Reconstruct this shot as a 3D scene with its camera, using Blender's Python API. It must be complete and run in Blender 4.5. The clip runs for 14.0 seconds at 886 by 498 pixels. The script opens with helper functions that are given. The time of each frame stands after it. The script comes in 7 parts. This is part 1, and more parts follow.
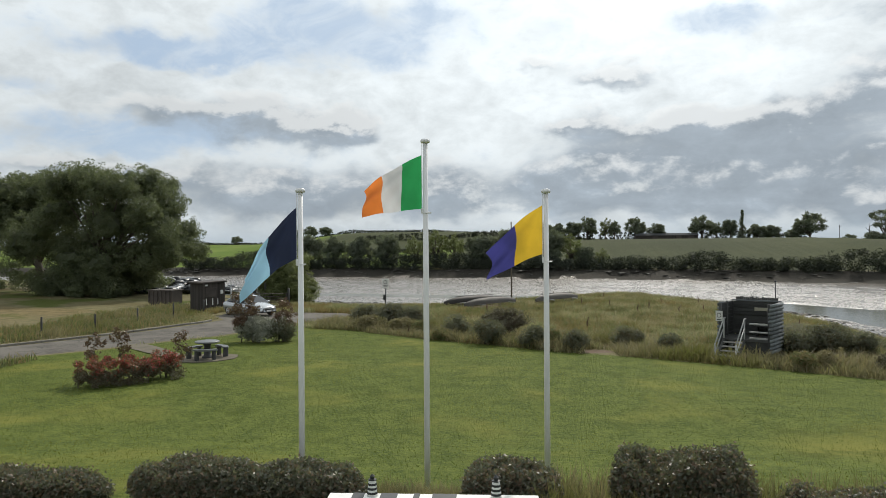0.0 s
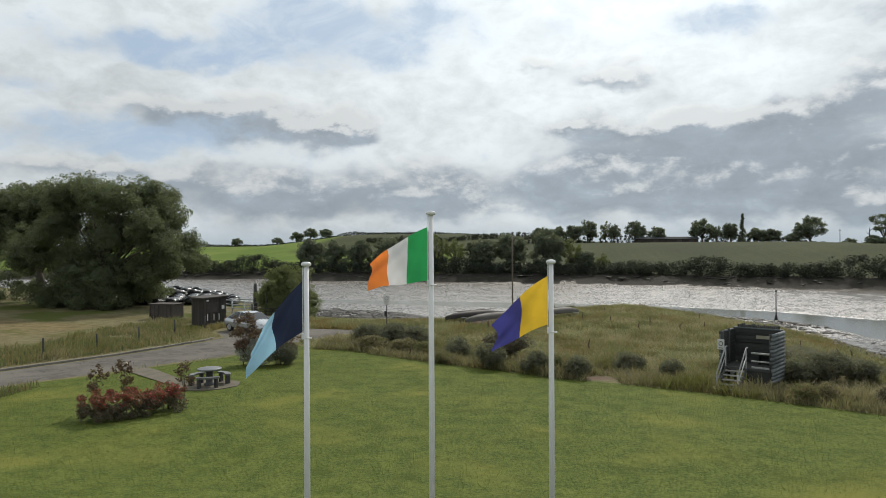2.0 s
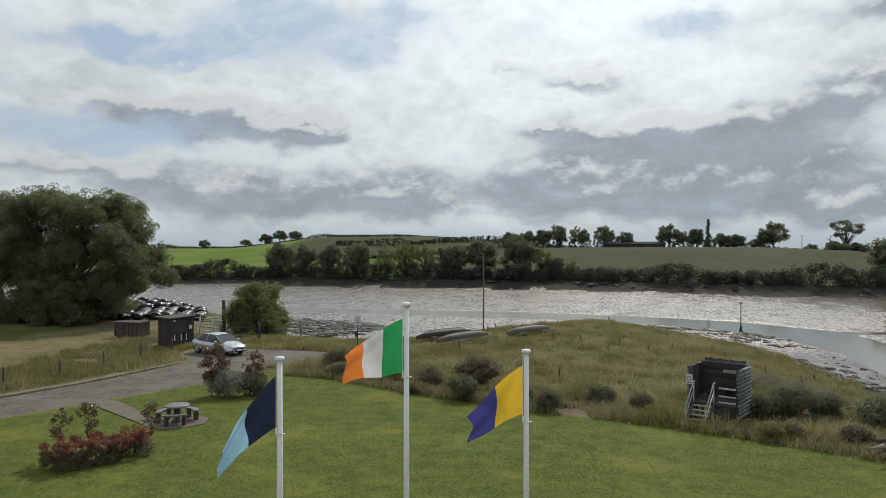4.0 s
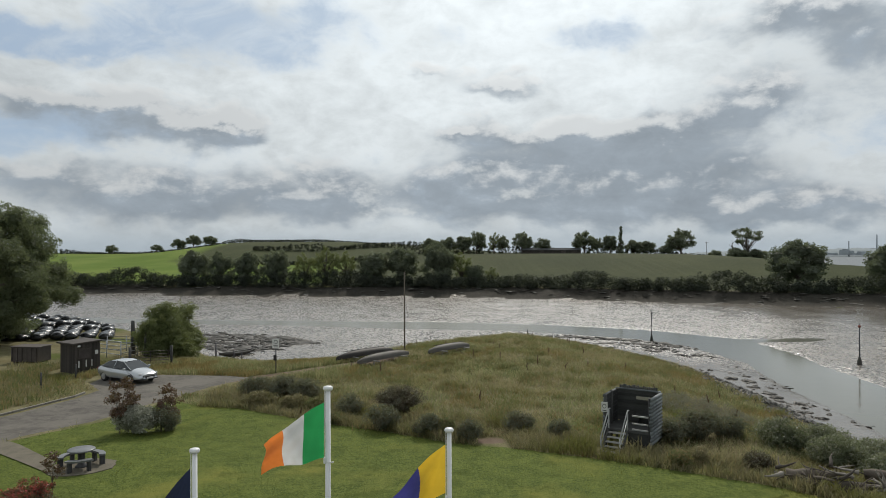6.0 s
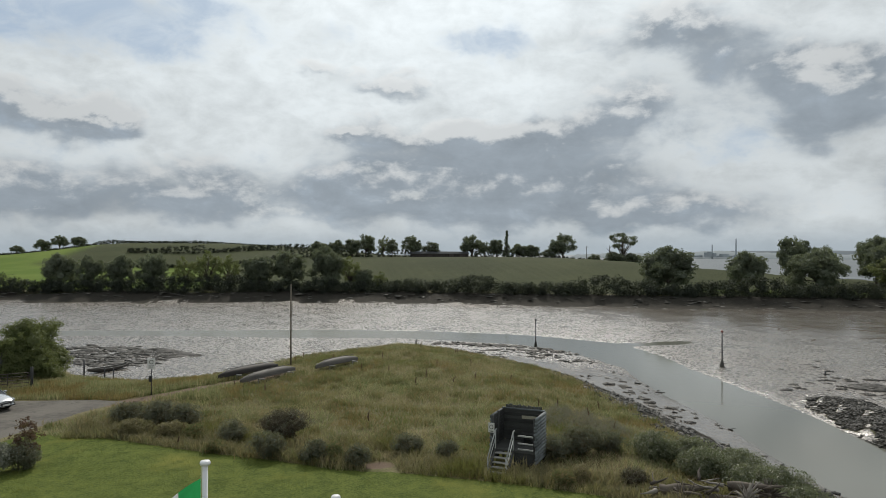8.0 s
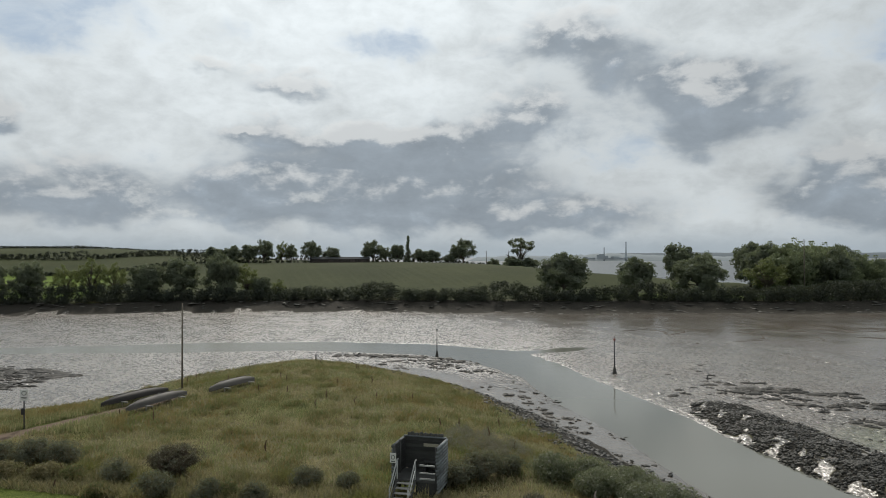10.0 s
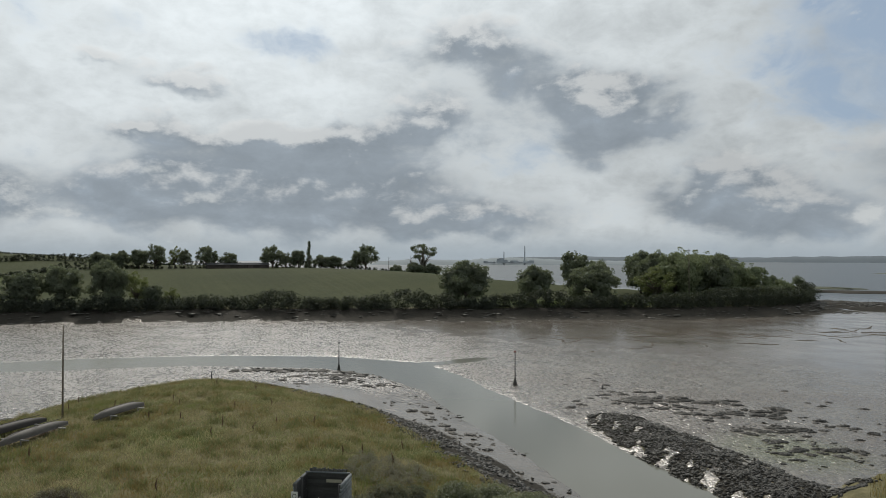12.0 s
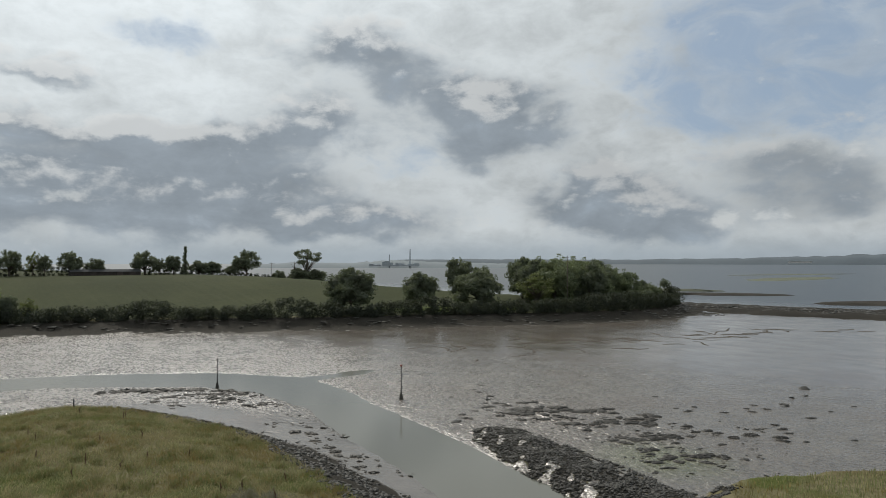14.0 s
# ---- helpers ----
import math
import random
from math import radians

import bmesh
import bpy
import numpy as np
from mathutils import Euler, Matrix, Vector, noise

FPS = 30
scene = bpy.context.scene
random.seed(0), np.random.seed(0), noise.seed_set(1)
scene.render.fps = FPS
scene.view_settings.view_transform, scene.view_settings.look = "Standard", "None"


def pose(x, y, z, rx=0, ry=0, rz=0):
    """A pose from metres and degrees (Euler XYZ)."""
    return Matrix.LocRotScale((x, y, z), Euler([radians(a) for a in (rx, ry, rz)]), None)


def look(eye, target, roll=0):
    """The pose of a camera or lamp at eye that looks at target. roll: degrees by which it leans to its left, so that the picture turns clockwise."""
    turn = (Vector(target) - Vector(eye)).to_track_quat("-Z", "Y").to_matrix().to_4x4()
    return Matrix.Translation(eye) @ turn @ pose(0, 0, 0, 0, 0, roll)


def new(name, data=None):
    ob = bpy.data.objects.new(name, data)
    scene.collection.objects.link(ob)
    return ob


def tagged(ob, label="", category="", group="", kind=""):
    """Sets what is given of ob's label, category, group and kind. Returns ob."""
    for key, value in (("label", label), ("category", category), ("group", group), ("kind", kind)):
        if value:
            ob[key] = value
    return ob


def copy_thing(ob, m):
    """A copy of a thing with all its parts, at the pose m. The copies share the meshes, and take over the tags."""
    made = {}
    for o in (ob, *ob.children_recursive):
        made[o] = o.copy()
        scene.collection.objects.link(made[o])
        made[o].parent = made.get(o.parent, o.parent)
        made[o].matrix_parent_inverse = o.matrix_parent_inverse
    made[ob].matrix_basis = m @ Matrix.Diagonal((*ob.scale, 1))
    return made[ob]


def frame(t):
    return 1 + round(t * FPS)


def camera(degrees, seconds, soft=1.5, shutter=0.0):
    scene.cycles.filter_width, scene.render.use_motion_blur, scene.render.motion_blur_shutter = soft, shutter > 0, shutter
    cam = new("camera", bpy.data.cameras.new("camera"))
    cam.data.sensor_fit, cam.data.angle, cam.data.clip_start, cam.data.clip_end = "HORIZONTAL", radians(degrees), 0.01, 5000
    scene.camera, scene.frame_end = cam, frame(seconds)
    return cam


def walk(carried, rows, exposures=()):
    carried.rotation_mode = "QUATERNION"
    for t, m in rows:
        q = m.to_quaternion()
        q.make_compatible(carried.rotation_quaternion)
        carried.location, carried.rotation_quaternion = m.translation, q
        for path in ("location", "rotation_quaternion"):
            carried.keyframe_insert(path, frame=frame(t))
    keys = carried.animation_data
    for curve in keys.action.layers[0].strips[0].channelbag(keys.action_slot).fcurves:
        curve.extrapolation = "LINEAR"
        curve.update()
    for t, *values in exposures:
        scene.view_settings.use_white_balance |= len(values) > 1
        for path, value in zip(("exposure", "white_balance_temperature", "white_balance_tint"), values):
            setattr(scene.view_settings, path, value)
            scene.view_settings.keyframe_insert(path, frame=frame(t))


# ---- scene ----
cam = camera(64.9, 14.0, soft=0.6)
PATH = [
    (0, (2.003, -11.056, 4.148), (1.716, -9.076, 4.145), -0.4),
    (0.5, (1.999, -11.093, 4.444), (1.713, -9.114, 4.442), -0.3),
    (1, (1.977, -11.087, 4.755), (1.689, -9.108, 4.754), -0.4),
    (1.5, (1.948, -11.086, 5.069), (1.661, -9.107, 5.068), -0.4),
    (2, (1.922, -11.095, 5.376), (1.635, -9.116, 5.374), -0.3),
    (2.5, (1.893, -11.085, 5.684), (1.617, -9.104, 5.684), -0.4),
    (3, (1.875, -11.068, 6.124), (1.618, -9.084, 6.121), -0.2),
    (5.5, (1.779, -11.021, 7.945), (1.729, -9.021, 7.951), -0.2),
    (6, (1.786, -10.989, 8.262), (1.811, -8.989, 8.27), -0.1),
    (6.5, (1.789, -10.944, 8.505), (1.892, -8.947, 8.514), -0.1),
    (7, (1.795, -10.904, 8.775), (1.981, -8.912, 8.784), -0.0),
    (7.5, (1.821, -10.771, 9.0), (2.082, -8.788, 9.011), 0.0),
    (8, (1.806, -10.719, 9.285), (2.147, -8.748, 9.296), 0.1),
    (10.5, (1.916, -10.218, 10.772), (2.596, -8.337, 10.793), -0.1),
    (11, (1.871, -10.12, 11.109), (2.615, -8.263, 11.132), 0.0),
    (11.5, (1.86, -10.057, 11.423), (2.663, -8.225, 11.449), 0.1),
    (12, (1.891, -9.933, 11.767), (2.766, -8.135, 11.795), 0.1),
    (12.5, (1.901, -9.848, 12.114), (2.842, -8.083, 12.144), 0.1),
    (13, (1.972, -9.735, 12.466), (2.984, -8.01, 12.499), 0.1),
    (13.5, (1.985, -9.472, 12.807), (3.067, -7.79, 12.841), 0.2),
    (14, (2.152, -9.301, 13.218), (3.309, -7.67, 13.253), -0.0),
]
walk(cam, [(t, look(eye, target, roll)) for t, eye, target, roll in PATH], [(0, 0.24), (3, 0.10), (6.5, 0.0), (10.5, -0.11), (14, -0.19)])

# ---- world, sun ----
SUN_AZ, SUN_EL = radians(12), radians(43)
world = bpy.data.worlds.new("sky")
scene.world = world
world.use_nodes = True


class Nodes:
    """Short hand for building node trees."""

    def __init__(self, tree):
        self.tree = tree
        tree.nodes.clear()

    def add(self, kind, inputs=None, operation=None):
        n = self.tree.nodes.new(kind)
        if operation:
            n.operation = operation
        for k, v in (inputs or {}).items():
            self.put(n.inputs[k], v)
        return n

    def put(self, socket, v):
        if isinstance(v, bpy.types.NodeSocket):
            self.tree.links.new(v, socket)
        else:
            socket.default_value = v

    def math(self, op, a, b=0.0, c=0.0, clamp=False):
        n = self.add("ShaderNodeMath", None, op)
        n.use_clamp = clamp
        for s, v in zip(n.inputs, (a, b, c)):
            self.put(s, v)
        return n.outputs[0]

    def mix(self, fac, a, b, blend="MIX"):
        n = self.add("ShaderNodeMix")
        n.data_type, n.blend_type = "RGBA", blend
        self.put(n.inputs["Factor"], fac)
        for s, v in ((n.inputs[6], a), (n.inputs[7], b)):
            self.put(s, (*v, 1) if isinstance(v, tuple) and len(v) == 3 else v)
        return n.outputs[2]

    def noise(self, vec, scale, detail=4.0, rough=0.55, distortion=0.0):
        n = self.add("ShaderNodeTexNoise", inputs={"Scale": scale, "Detail": detail, "Roughness": rough, "Distortion": distortion})
        if vec is not None:
            self.put(n.inputs["Vector"], vec)
        return n.outputs["Fac"]

    def ramp(self, fac, lo, hi):
        n = self.add("ShaderNodeMapRange")
        n.interpolation_type, n.clamp = "SMOOTHSTEP", True
        for k, v in (("Value", fac), ("From Min", lo), ("From Max", hi)):
            self.put(n.inputs[k], v)
        return n.outputs[0]

    def attr(self, name):
        n = self.add("ShaderNodeAttribute")
        n.attribute_name = name
        return n.outputs["Fac"]


def make_sky():
    g = Nodes(world.node_tree)
    d = g.add("ShaderNodeTexCoord").outputs["Generated"]
    sep = g.add("ShaderNodeSeparateXYZ", inputs={0: d})
    az = g.math("MULTIPLY", g.math("ARCTAN2", sep.outputs[0], sep.outputs[1]), 180 / math.pi)
    el = g.math("MULTIPLY", g.math("ARCSINE", sep.outputs[2]), 180 / math.pi)
    # streaky coordinates: clouds flatten towards the horizon
    uv = g.add("ShaderNodeCombineXYZ", {0: g.math("MULTIPLY", az, 0.06), 1: g.math("MULTIPLY", el, 0.10), 2: 3.7}).outputs[0]
    wob = g.math("SUBTRACT", g.noise(uv, 2.6, 5, 0.5, 0.2), 0.5)
    wob2 = g.math("SUBTRACT", g.noise(uv, 3.3, 5, 0.52, 0.1), 0.51)

    def blobs(rows, lift=0.0, warp=1.0):
        total = None
        for a, e, wa, we, power in rows:
            x = g.math("DIVIDE", g.math("ADD", g.math("SUBTRACT", az, a), g.math("MULTIPLY", wob, 11.0 * warp)), wa)
            y = g.math("DIVIDE", g.math("ADD", g.math("SUBTRACT", el, e - lift), g.math("MULTIPLY", wob2, 4.5 * warp)), we)
            r = g.math("ADD", g.math("MULTIPLY", x, x), g.math("MULTIPLY", y, y))
            v = g.math("MULTIPLY", g.math("POWER", 2.718, g.math("MULTIPLY", r, -0.8)), power)
            total = v if total is None else g.math("ADD", total, v)
        return total

    banks = [(-25, 10.0, 8.3, 1.4, 1.15), (24, 11.8, 3.4, 2.4, 0.55), (31, 14.8, 4, 1.6, 0.35), (-16.7, 9.8, 2.8, 0.9, 0.6), (6.6, 13.3, 3.9, 0.9, 0.7), (0, 14.1, 2.2, 0.6, 0.5), (14.5, 9.4, 9.5, 1.4, 1.15), (12.5, 4.9, 14, 2.8, 1.35), (-22, 4.1, 10, 2.2, 1.1),
             (-36.5, 5.9, 5.7, 0.9, 0.6), (-9, 4.2, 3.5, 1.8, 0.6), (28, 16.9, 6.5, 1.7, 0.85), (37.5, 13, 6, 1.6, 0.7), (39, 10.6, 5, 2.4, 1.3), (26.3, 11.2, 4, 1.2, 0.4), (47.3, 6.5, 2.2, 1.8, 0.8),
             (49.5, 4.2, 4.2, 2.2, 1.2), (62, 7.1, 5.5, 1.8, 0.75), (65, 4.6, 4, 1.6, 0.6), (54, 3.4, 6, 1.4, 0.6), (27, 3, 6, 1.1, 0.7), (1.8, 9.6, 2.2, 0.6, 0.5)]

    def density(lift):
        p = g.add("ShaderNodeVectorMath", {0: uv, 1: (0, lift * 0.10, 0)}, "ADD").outputs[0]
        big, fine = g.noise(p, 1.5, 6, 0.5, 0.2), g.noise(p, 4.2, 9, 0.6, 0.2)
        n = g.math("ADD", g.math("MULTIPLY", g.math("SUBTRACT", big, 0.5), 0.7), g.math("MULTIPLY", g.math("SUBTRACT", fine, 0.5), 1.15))
        return g.math("ADD", blobs(banks, lift), n), big, fine

    dark, big, fine = density(0.0)
    above = density(0.8)[0]
    blue = blobs([(-15.7, 17.4, 7.4, 2.1, 1.3), (-33.5, 8.3, 7.6, 1.2, 1.1), (-32.3, 14.6, 4.8, 1.2, 0.8), (-24.6, 14.9, 7.1, 1.0, 0.6), (14.6, 16.5, 4.5, 1.1, 0.8), (-0.5, 16.9, 1.9, 1.0, 0.4), (-38.6, 11.6, 3.2, 0.6, 0.5),
                  (62, 14.8, 8.5, 3.8, 1.6), (67, 19.5, 9, 4, 1.3), (56, 12.1, 4, 1.7, 0.6), (31.4, 8.0, 2.8, 1.1, 0.45), (65.6, 10.5, 3.5, 1.2, 0.7)])
    sky = g.add("ShaderNodeTexSky")
    sky.sky_type, sky.sun_disc, sky.sun_elevation, sky.sun_rotation, sky.dust_density = "NISHITA", False, SUN_EL, SUN_AZ, 1.0
    bluesky = g.mix(1.0, sky.outputs[0], (0.07, 0.07, 0.07), "MULTIPLY")
    bluesky = g.mix(0.75, bluesky, (0.345, 0.455, 0.60))
    # white cloud, brighter up towards the hidden sun
    da = g.math("SUBTRACT", az, 8.0)
    de = g.math("SUBTRACT", el, 30.0)
    near_sun = g.math("POWER", 2.718, g.math("ADD", g.math("MULTIPLY", g.math("MULTIPLY", da, da), -1 / 1400), g.math("MULTIPLY", g.math("MULTIPLY", de, de), -1 / 500)))
    bluesky = g.mix(g.math("MULTIPLY", near_sun, 0.75), bluesky, (0.60, 0.70, 0.80))
    lum = g.math("ADD", g.math("MULTIPLY_ADD", near_sun, 0.46, 0.58), g.math("ADD", g.math("MULTIPLY", g.math("SUBTRACT", fine, 0.5), 0.6), g.math("MULTIPLY", g.math("SUBTRACT", big, 0.5), 0.3)))
    white = g.add("ShaderNodeVectorMath", {0: (0.93, 1.0, 1.03)}, "SCALE")
    g.put(white.inputs["Scale"], lum)
    # grey cloud bellies under bright tops
    gd = g.ramp(dark, 0.2, 0.82)
    greylum = g.math("MULTIPLY_ADD", g.math("SUBTRACT", fine, 0.5), 0.26, g.math("MULTIPLY_ADD", near_sun, 0.08, 0.335))
    grey = g.add("ShaderNodeVectorMath", {0: (0.855, 0.99, 1.12)}, "SCALE")
    g.put(grey.inputs["Scale"], greylum)
    col = g.mix(gd, white.outputs[0], grey.outputs[0])
    bl = g.ramp(g.math("ADD", blue, g.math("ADD", g.math("MULTIPLY", g.math("SUBTRACT", big, 0.52), 0.8), g.math("MULTIPLY", g.math("SUBTRACT", fine, 0.5), 1.5))), 0.1, 0.85)
    col = g.mix(g.math("MULTIPLY", bl, g.math("MULTIPLY_ADD", g.ramp(g.noise(uv, 3.0, 6, 0.6, 1.2), 0.35, 0.65), 0.35, 0.6)), col, bluesky)
    rim = g.math("MULTIPLY", g.ramp(g.math("SUBTRACT", dark, above), 0.08, 0.42), g.ramp(dark, 0.0, 0.35))
    tops = g.add("ShaderNodeVectorMath", {0: (0.97, 1.0, 1.0)}, "SCALE")
    g.put(tops.inputs["Scale"], g.math("MULTIPLY_ADD", near_sun, 0.45, 0.58))
    col = g.mix(g.math("MULTIPLY", rim, 0.75), col, tops.outputs[0])
    haze = g.ramp(el, 2.8, 0.2)
    col = g.mix(g.math("MULTIPLY", haze, 0.75), col, (0.335, 0.40, 0.455))
    # small bright cumulus heads low over the land
    heads = blobs([(6.4, 4.8, 1.2, 0.5, 1.0), (-5.2, 4.6, 1.9, 1.5, 0.65), (4.4, 6.4, 1.8, 0.4, 0.6), (57.7, 3.2, 1.0, 0.6, 1.1), (60.4, 3.5, 1.0, 0.7, 1.0), (48.9, 8.0, 0.9, 0.5, 0.7), (45.8, 4.7, 0.6, 1.1, 0.7),
                   (36.6, 3.1, 2.7, 0.6, 0.7), (65.2, 8.1, 2.1, 0.6, 0.5), (-2.0, 2.9, 1.8, 0.45, 0.7)], 0.0, 0.45)
    heads = g.ramp(g.math("ADD", heads, g.math("MULTIPLY", g.math("SUBTRACT", g.noise(uv, 9.0, 5, 0.6), 0.5), 2.4)), 0.3, 0.95)
    col = g.mix(g.math("MULTIPLY", heads, 0.62), col, (0.68, 0.71, 0.71))
    bg = g.add("ShaderNodeBackground", inputs={"Color": col, "Strength": 1.0})
    g.add("ShaderNodeOutputWorld", inputs={"Surface": bg.outputs[0]})


make_sky()
sun = new("sun", bpy.data.lights.new("sun", "SUN"))
sun.data.energy, sun.data.angle, sun.data.color = 2.5, radians(2.0), (1.0, 0.94, 0.84)
sun.matrix_world = look((math.sin(SUN_AZ) * math.cos(SUN_EL) * 100, math.cos(SUN_AZ) * math.cos(SUN_EL) * 100, math.sin(SUN_EL) * 100), (0, 0, 0))


# ---- materials ----
def material(name):
    m = bpy.data.materials.new(name)
    m.use_nodes = True
    return m, Nodes(m.node_tree)


def finish(g, color, rough=0.6, metal=0.0, bump=None, bump_strength=0.4, bump_distance=0.02, **more):
    b = g.add("ShaderNodeBsdfPrincipled")
    g.put(b.inputs["Base Color"], (*color, 1) if isinstance(color, tuple) and len(color) == 3 else color)
    g.put(b.inputs["Roughness"], rough)
    g.put(b.inputs["Metallic"], metal)
    for k, v in more.items():
        g.put(b.inputs[k.replace("_", " ")], v)
    if bump is not None:
        n = g.add("ShaderNodeBump", inputs={"Height": bump, "Strength": bump_strength, "Distance": bump_distance})
        g.put(b.inputs["Normal"], n.outputs[0])
    return b


def output(g, shader):
    g.add("ShaderNodeOutputMaterial", inputs={"Surface": shader})


def simple(name, color, rough=0.6, metal=0.0, vary=0.25, scale=8.0, bump=0.2, stretch=(1, 1, 1), distance=0.01, **more):
    """Painted, wooden, metal or stone surface with stains and fine grain."""
    m, g = material(name)
    p = g.add("ShaderNodeTexCoord").outputs["Object"]
    p = g.add("ShaderNodeMapping", inputs={0: p, 3: stretch}).outputs[0]
    big, fine = g.noise(p, scale * 0.25, 3), g.noise(p, scale * 3, 5, 0.65)
    v = g.math("ADD", g.math("MULTIPLY", big, 0.6), g.math("MULTIPLY", fine, 0.4))
    rnd = g.add("ShaderNodeObjectInfo").outputs["Random"]
    v = g.math("ADD", v, g.math("MULTIPLY", g.math("SUBTRACT", rnd, 0.5), 0.3))
    dark = tuple(c * (1 - vary) for c in color)
    light = tuple(min(1, c * (1 + vary)) for c in color)
    c = g.mix(g.ramp(v, 0.25, 0.75), dark, light)
    b = finish(g, c, g.math("MULTIPLY_ADD", fine, 0.2, rough - 0.1), metal, fine, bump, distance, **more)
    output(g, b.outputs[0])
    return m


def leafy(name, dark, light, trans=0.35, rough=0.5, tip=None, patch=None, gloss=0.3):
    """Leaves and blades: colour varies leaf by leaf and clump by clump, and light shines through."""
    m, g = material(name)
    geo = g.add("ShaderNodeNewGeometry")
    rnd = geo.outputs["Random Per Island"]
    clump = g.noise(geo.outputs["Position"], 0.55, 3)
    obj = g.add("ShaderNodeObjectInfo").outputs["Random"]
    f = g.math("ADD", g.math("ADD", g.math("MULTIPLY", rnd, 0.5), g.math("MULTIPLY", clump, 0.6)), g.math("MULTIPLY_ADD", obj, 0.25, -0.2), clamp=True)
    c = g.mix(f, dark, light)
    if tip is not None:
        c = g.mix(g.ramp(g.math("ADD", rnd, g.math("MULTIPLY", clump, 0.7)), 0.95, 1.2), c, tip)
    if patch is not None:
        c = g.mix(g.math("MULTIPLY", g.ramp(g.noise(geo.outputs["Position"], 0.17, 4, 0.6), 0.47, 0.58), 0.85), c, g.mix(rnd, patch, tuple(a * 1.6 for a in patch)))
        pale = g.ramp(g.noise(g.add("ShaderNodeVectorMath", {0: geo.outputs["Position"], 1: (31, 17, 0)}, "ADD").outputs[0], 0.3, 5, 0.65), 0.52, 0.66)
        c = g.mix(g.math("MULTIPLY", pale, 0.4), c, g.mix(rnd, tuple(a * 1.5 for a in light), light))
    b = finish(g, c, rough)
    b.inputs["Specular IOR Level"].default_value = gloss
    t = g.add("ShaderNodeBsdfTranslucent", inputs={"Color": g.mix(0.22, c, (0.35, 0.42, 0.08))})
    mx = g.add("ShaderNodeMixShader", inputs={0: trans, 1: b.outputs[0], 2: t.outputs[0]})
    output(g, mx.outputs[0])
    return m


M_TREE = leafy("tree_leaves", (0.085, 0.102, 0.066), (0.17, 0.195, 0.115), 0.5, 0.5, None, None, 0.25)
# far trees: aerial haze mixed into the leaf colours, paler and greyer
M_FAR = leafy("far_leaves", (0.10, 0.117, 0.09), (0.19, 0.213, 0.15), 0.42, 0.6, None, None, 0.15)
# wood on the point: more haze and its sunlit crowns put into the colour
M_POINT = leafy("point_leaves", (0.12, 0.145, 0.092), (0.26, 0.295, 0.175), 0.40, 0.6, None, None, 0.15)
# backlit shade of the scrub put into its near-black leaf colours
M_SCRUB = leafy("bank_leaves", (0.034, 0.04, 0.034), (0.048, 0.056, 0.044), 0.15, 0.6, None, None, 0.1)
M_PALE = leafy("pale_leaves", (0.09, 0.11, 0.045), (0.21, 0.235, 0.10), 0.45)
M_HEDGE = leafy("hedge_leaves", (0.065, 0.07, 0.052), (0.20, 0.205, 0.155), 0.35, 0.4, (0.17, 0.115, 0.085), None, 0.35)
M_SHRUB = leafy("shrub_leaves", (0.09, 0.098, 0.078), (0.23, 0.235, 0.18), 0.4, 0.55, (0.13, 0.105, 0.07), None, 0.08)
M_GREY = leafy("grey_leaves", (0.14, 0.14, 0.115), (0.27, 0.26, 0.215), 0.4, 0.6, (0.22, 0.18, 0.15), None, 0.08)
M_UMBER = leafy("umber_leaves", (0.062, 0.05, 0.042), (0.15, 0.115, 0.085), 0.3, 0.5, (0.19, 0.19, 0.14), None, 0.15)
M_BRAMBLE = leafy("bramble_leaves", (0.075, 0.092, 0.055), (0.20, 0.22, 0.135), 0.4, 0.45, (0.26, 0.26, 0.20), None, 0.3)
M_RED = leafy("red_leaves", (0.11, 0.04, 0.036), (0.20, 0.10, 0.06), 0.35, 0.4, (0.48, 0.07, 0.085))
M_PURPLE = leafy("purple_leaves", (0.07, 0.036, 0.034), (0.165, 0.088, 0.07), 0.35, 0.4)
M_SILVER = leafy("silver_leaves", (0.14, 0.15, 0.115), (0.46, 0.46, 0.40), 0.34, 0.45)
M_TALL = leafy("tall_grass", (0.125, 0.145, 0.07), (0.31, 0.315, 0.175), 0.45, 0.6, (0.38, 0.33, 0.20), (0.17, 0.11, 0.052), 0.12)
M_SEED = leafy("seed_heads", (0.20, 0.158, 0.092), (0.40, 0.34, 0.21), 0.42, 0.6, None, (0.095, 0.115, 0.04), 0.12)
M_LAWN = leafy("lawn_grass", (0.058, 0.084, 0.02), (0.135, 0.16, 0.04), 0.38, 0.7, None, (0.14, 0.14, 0.03), 0.08)
M_TUFT = leafy("tuft_grass", (0.09, 0.108, 0.05), (0.21, 0.22, 0.11), 0.42, 0.6, (0.26, 0.18, 0.10), None, 0.12)
M_REED = leafy("verge_grass", (0.12, 0.112, 0.062), (0.30, 0.26, 0.165), 0.4, 0.6, (0.30, 0.24, 0.14), (0.10, 0.10, 0.03), 0.15)
M_BARK = simple("bark", (0.10, 0.085, 0.065), 0.9, 0, 0.4, 6, 0.6, (1, 1, 0.2))
M_POLE = simple("white_pole", (0.74, 0.74, 0.75), 0.35, 0, 0.06, 3, 0.05)
M_WEED = simple("weed_rock", (0.062, 0.059, 0.051), 0.55, 0, 0.6, 3, 1.0, (1, 1, 1), 0.08, Specular_IOR_Level=0.3)


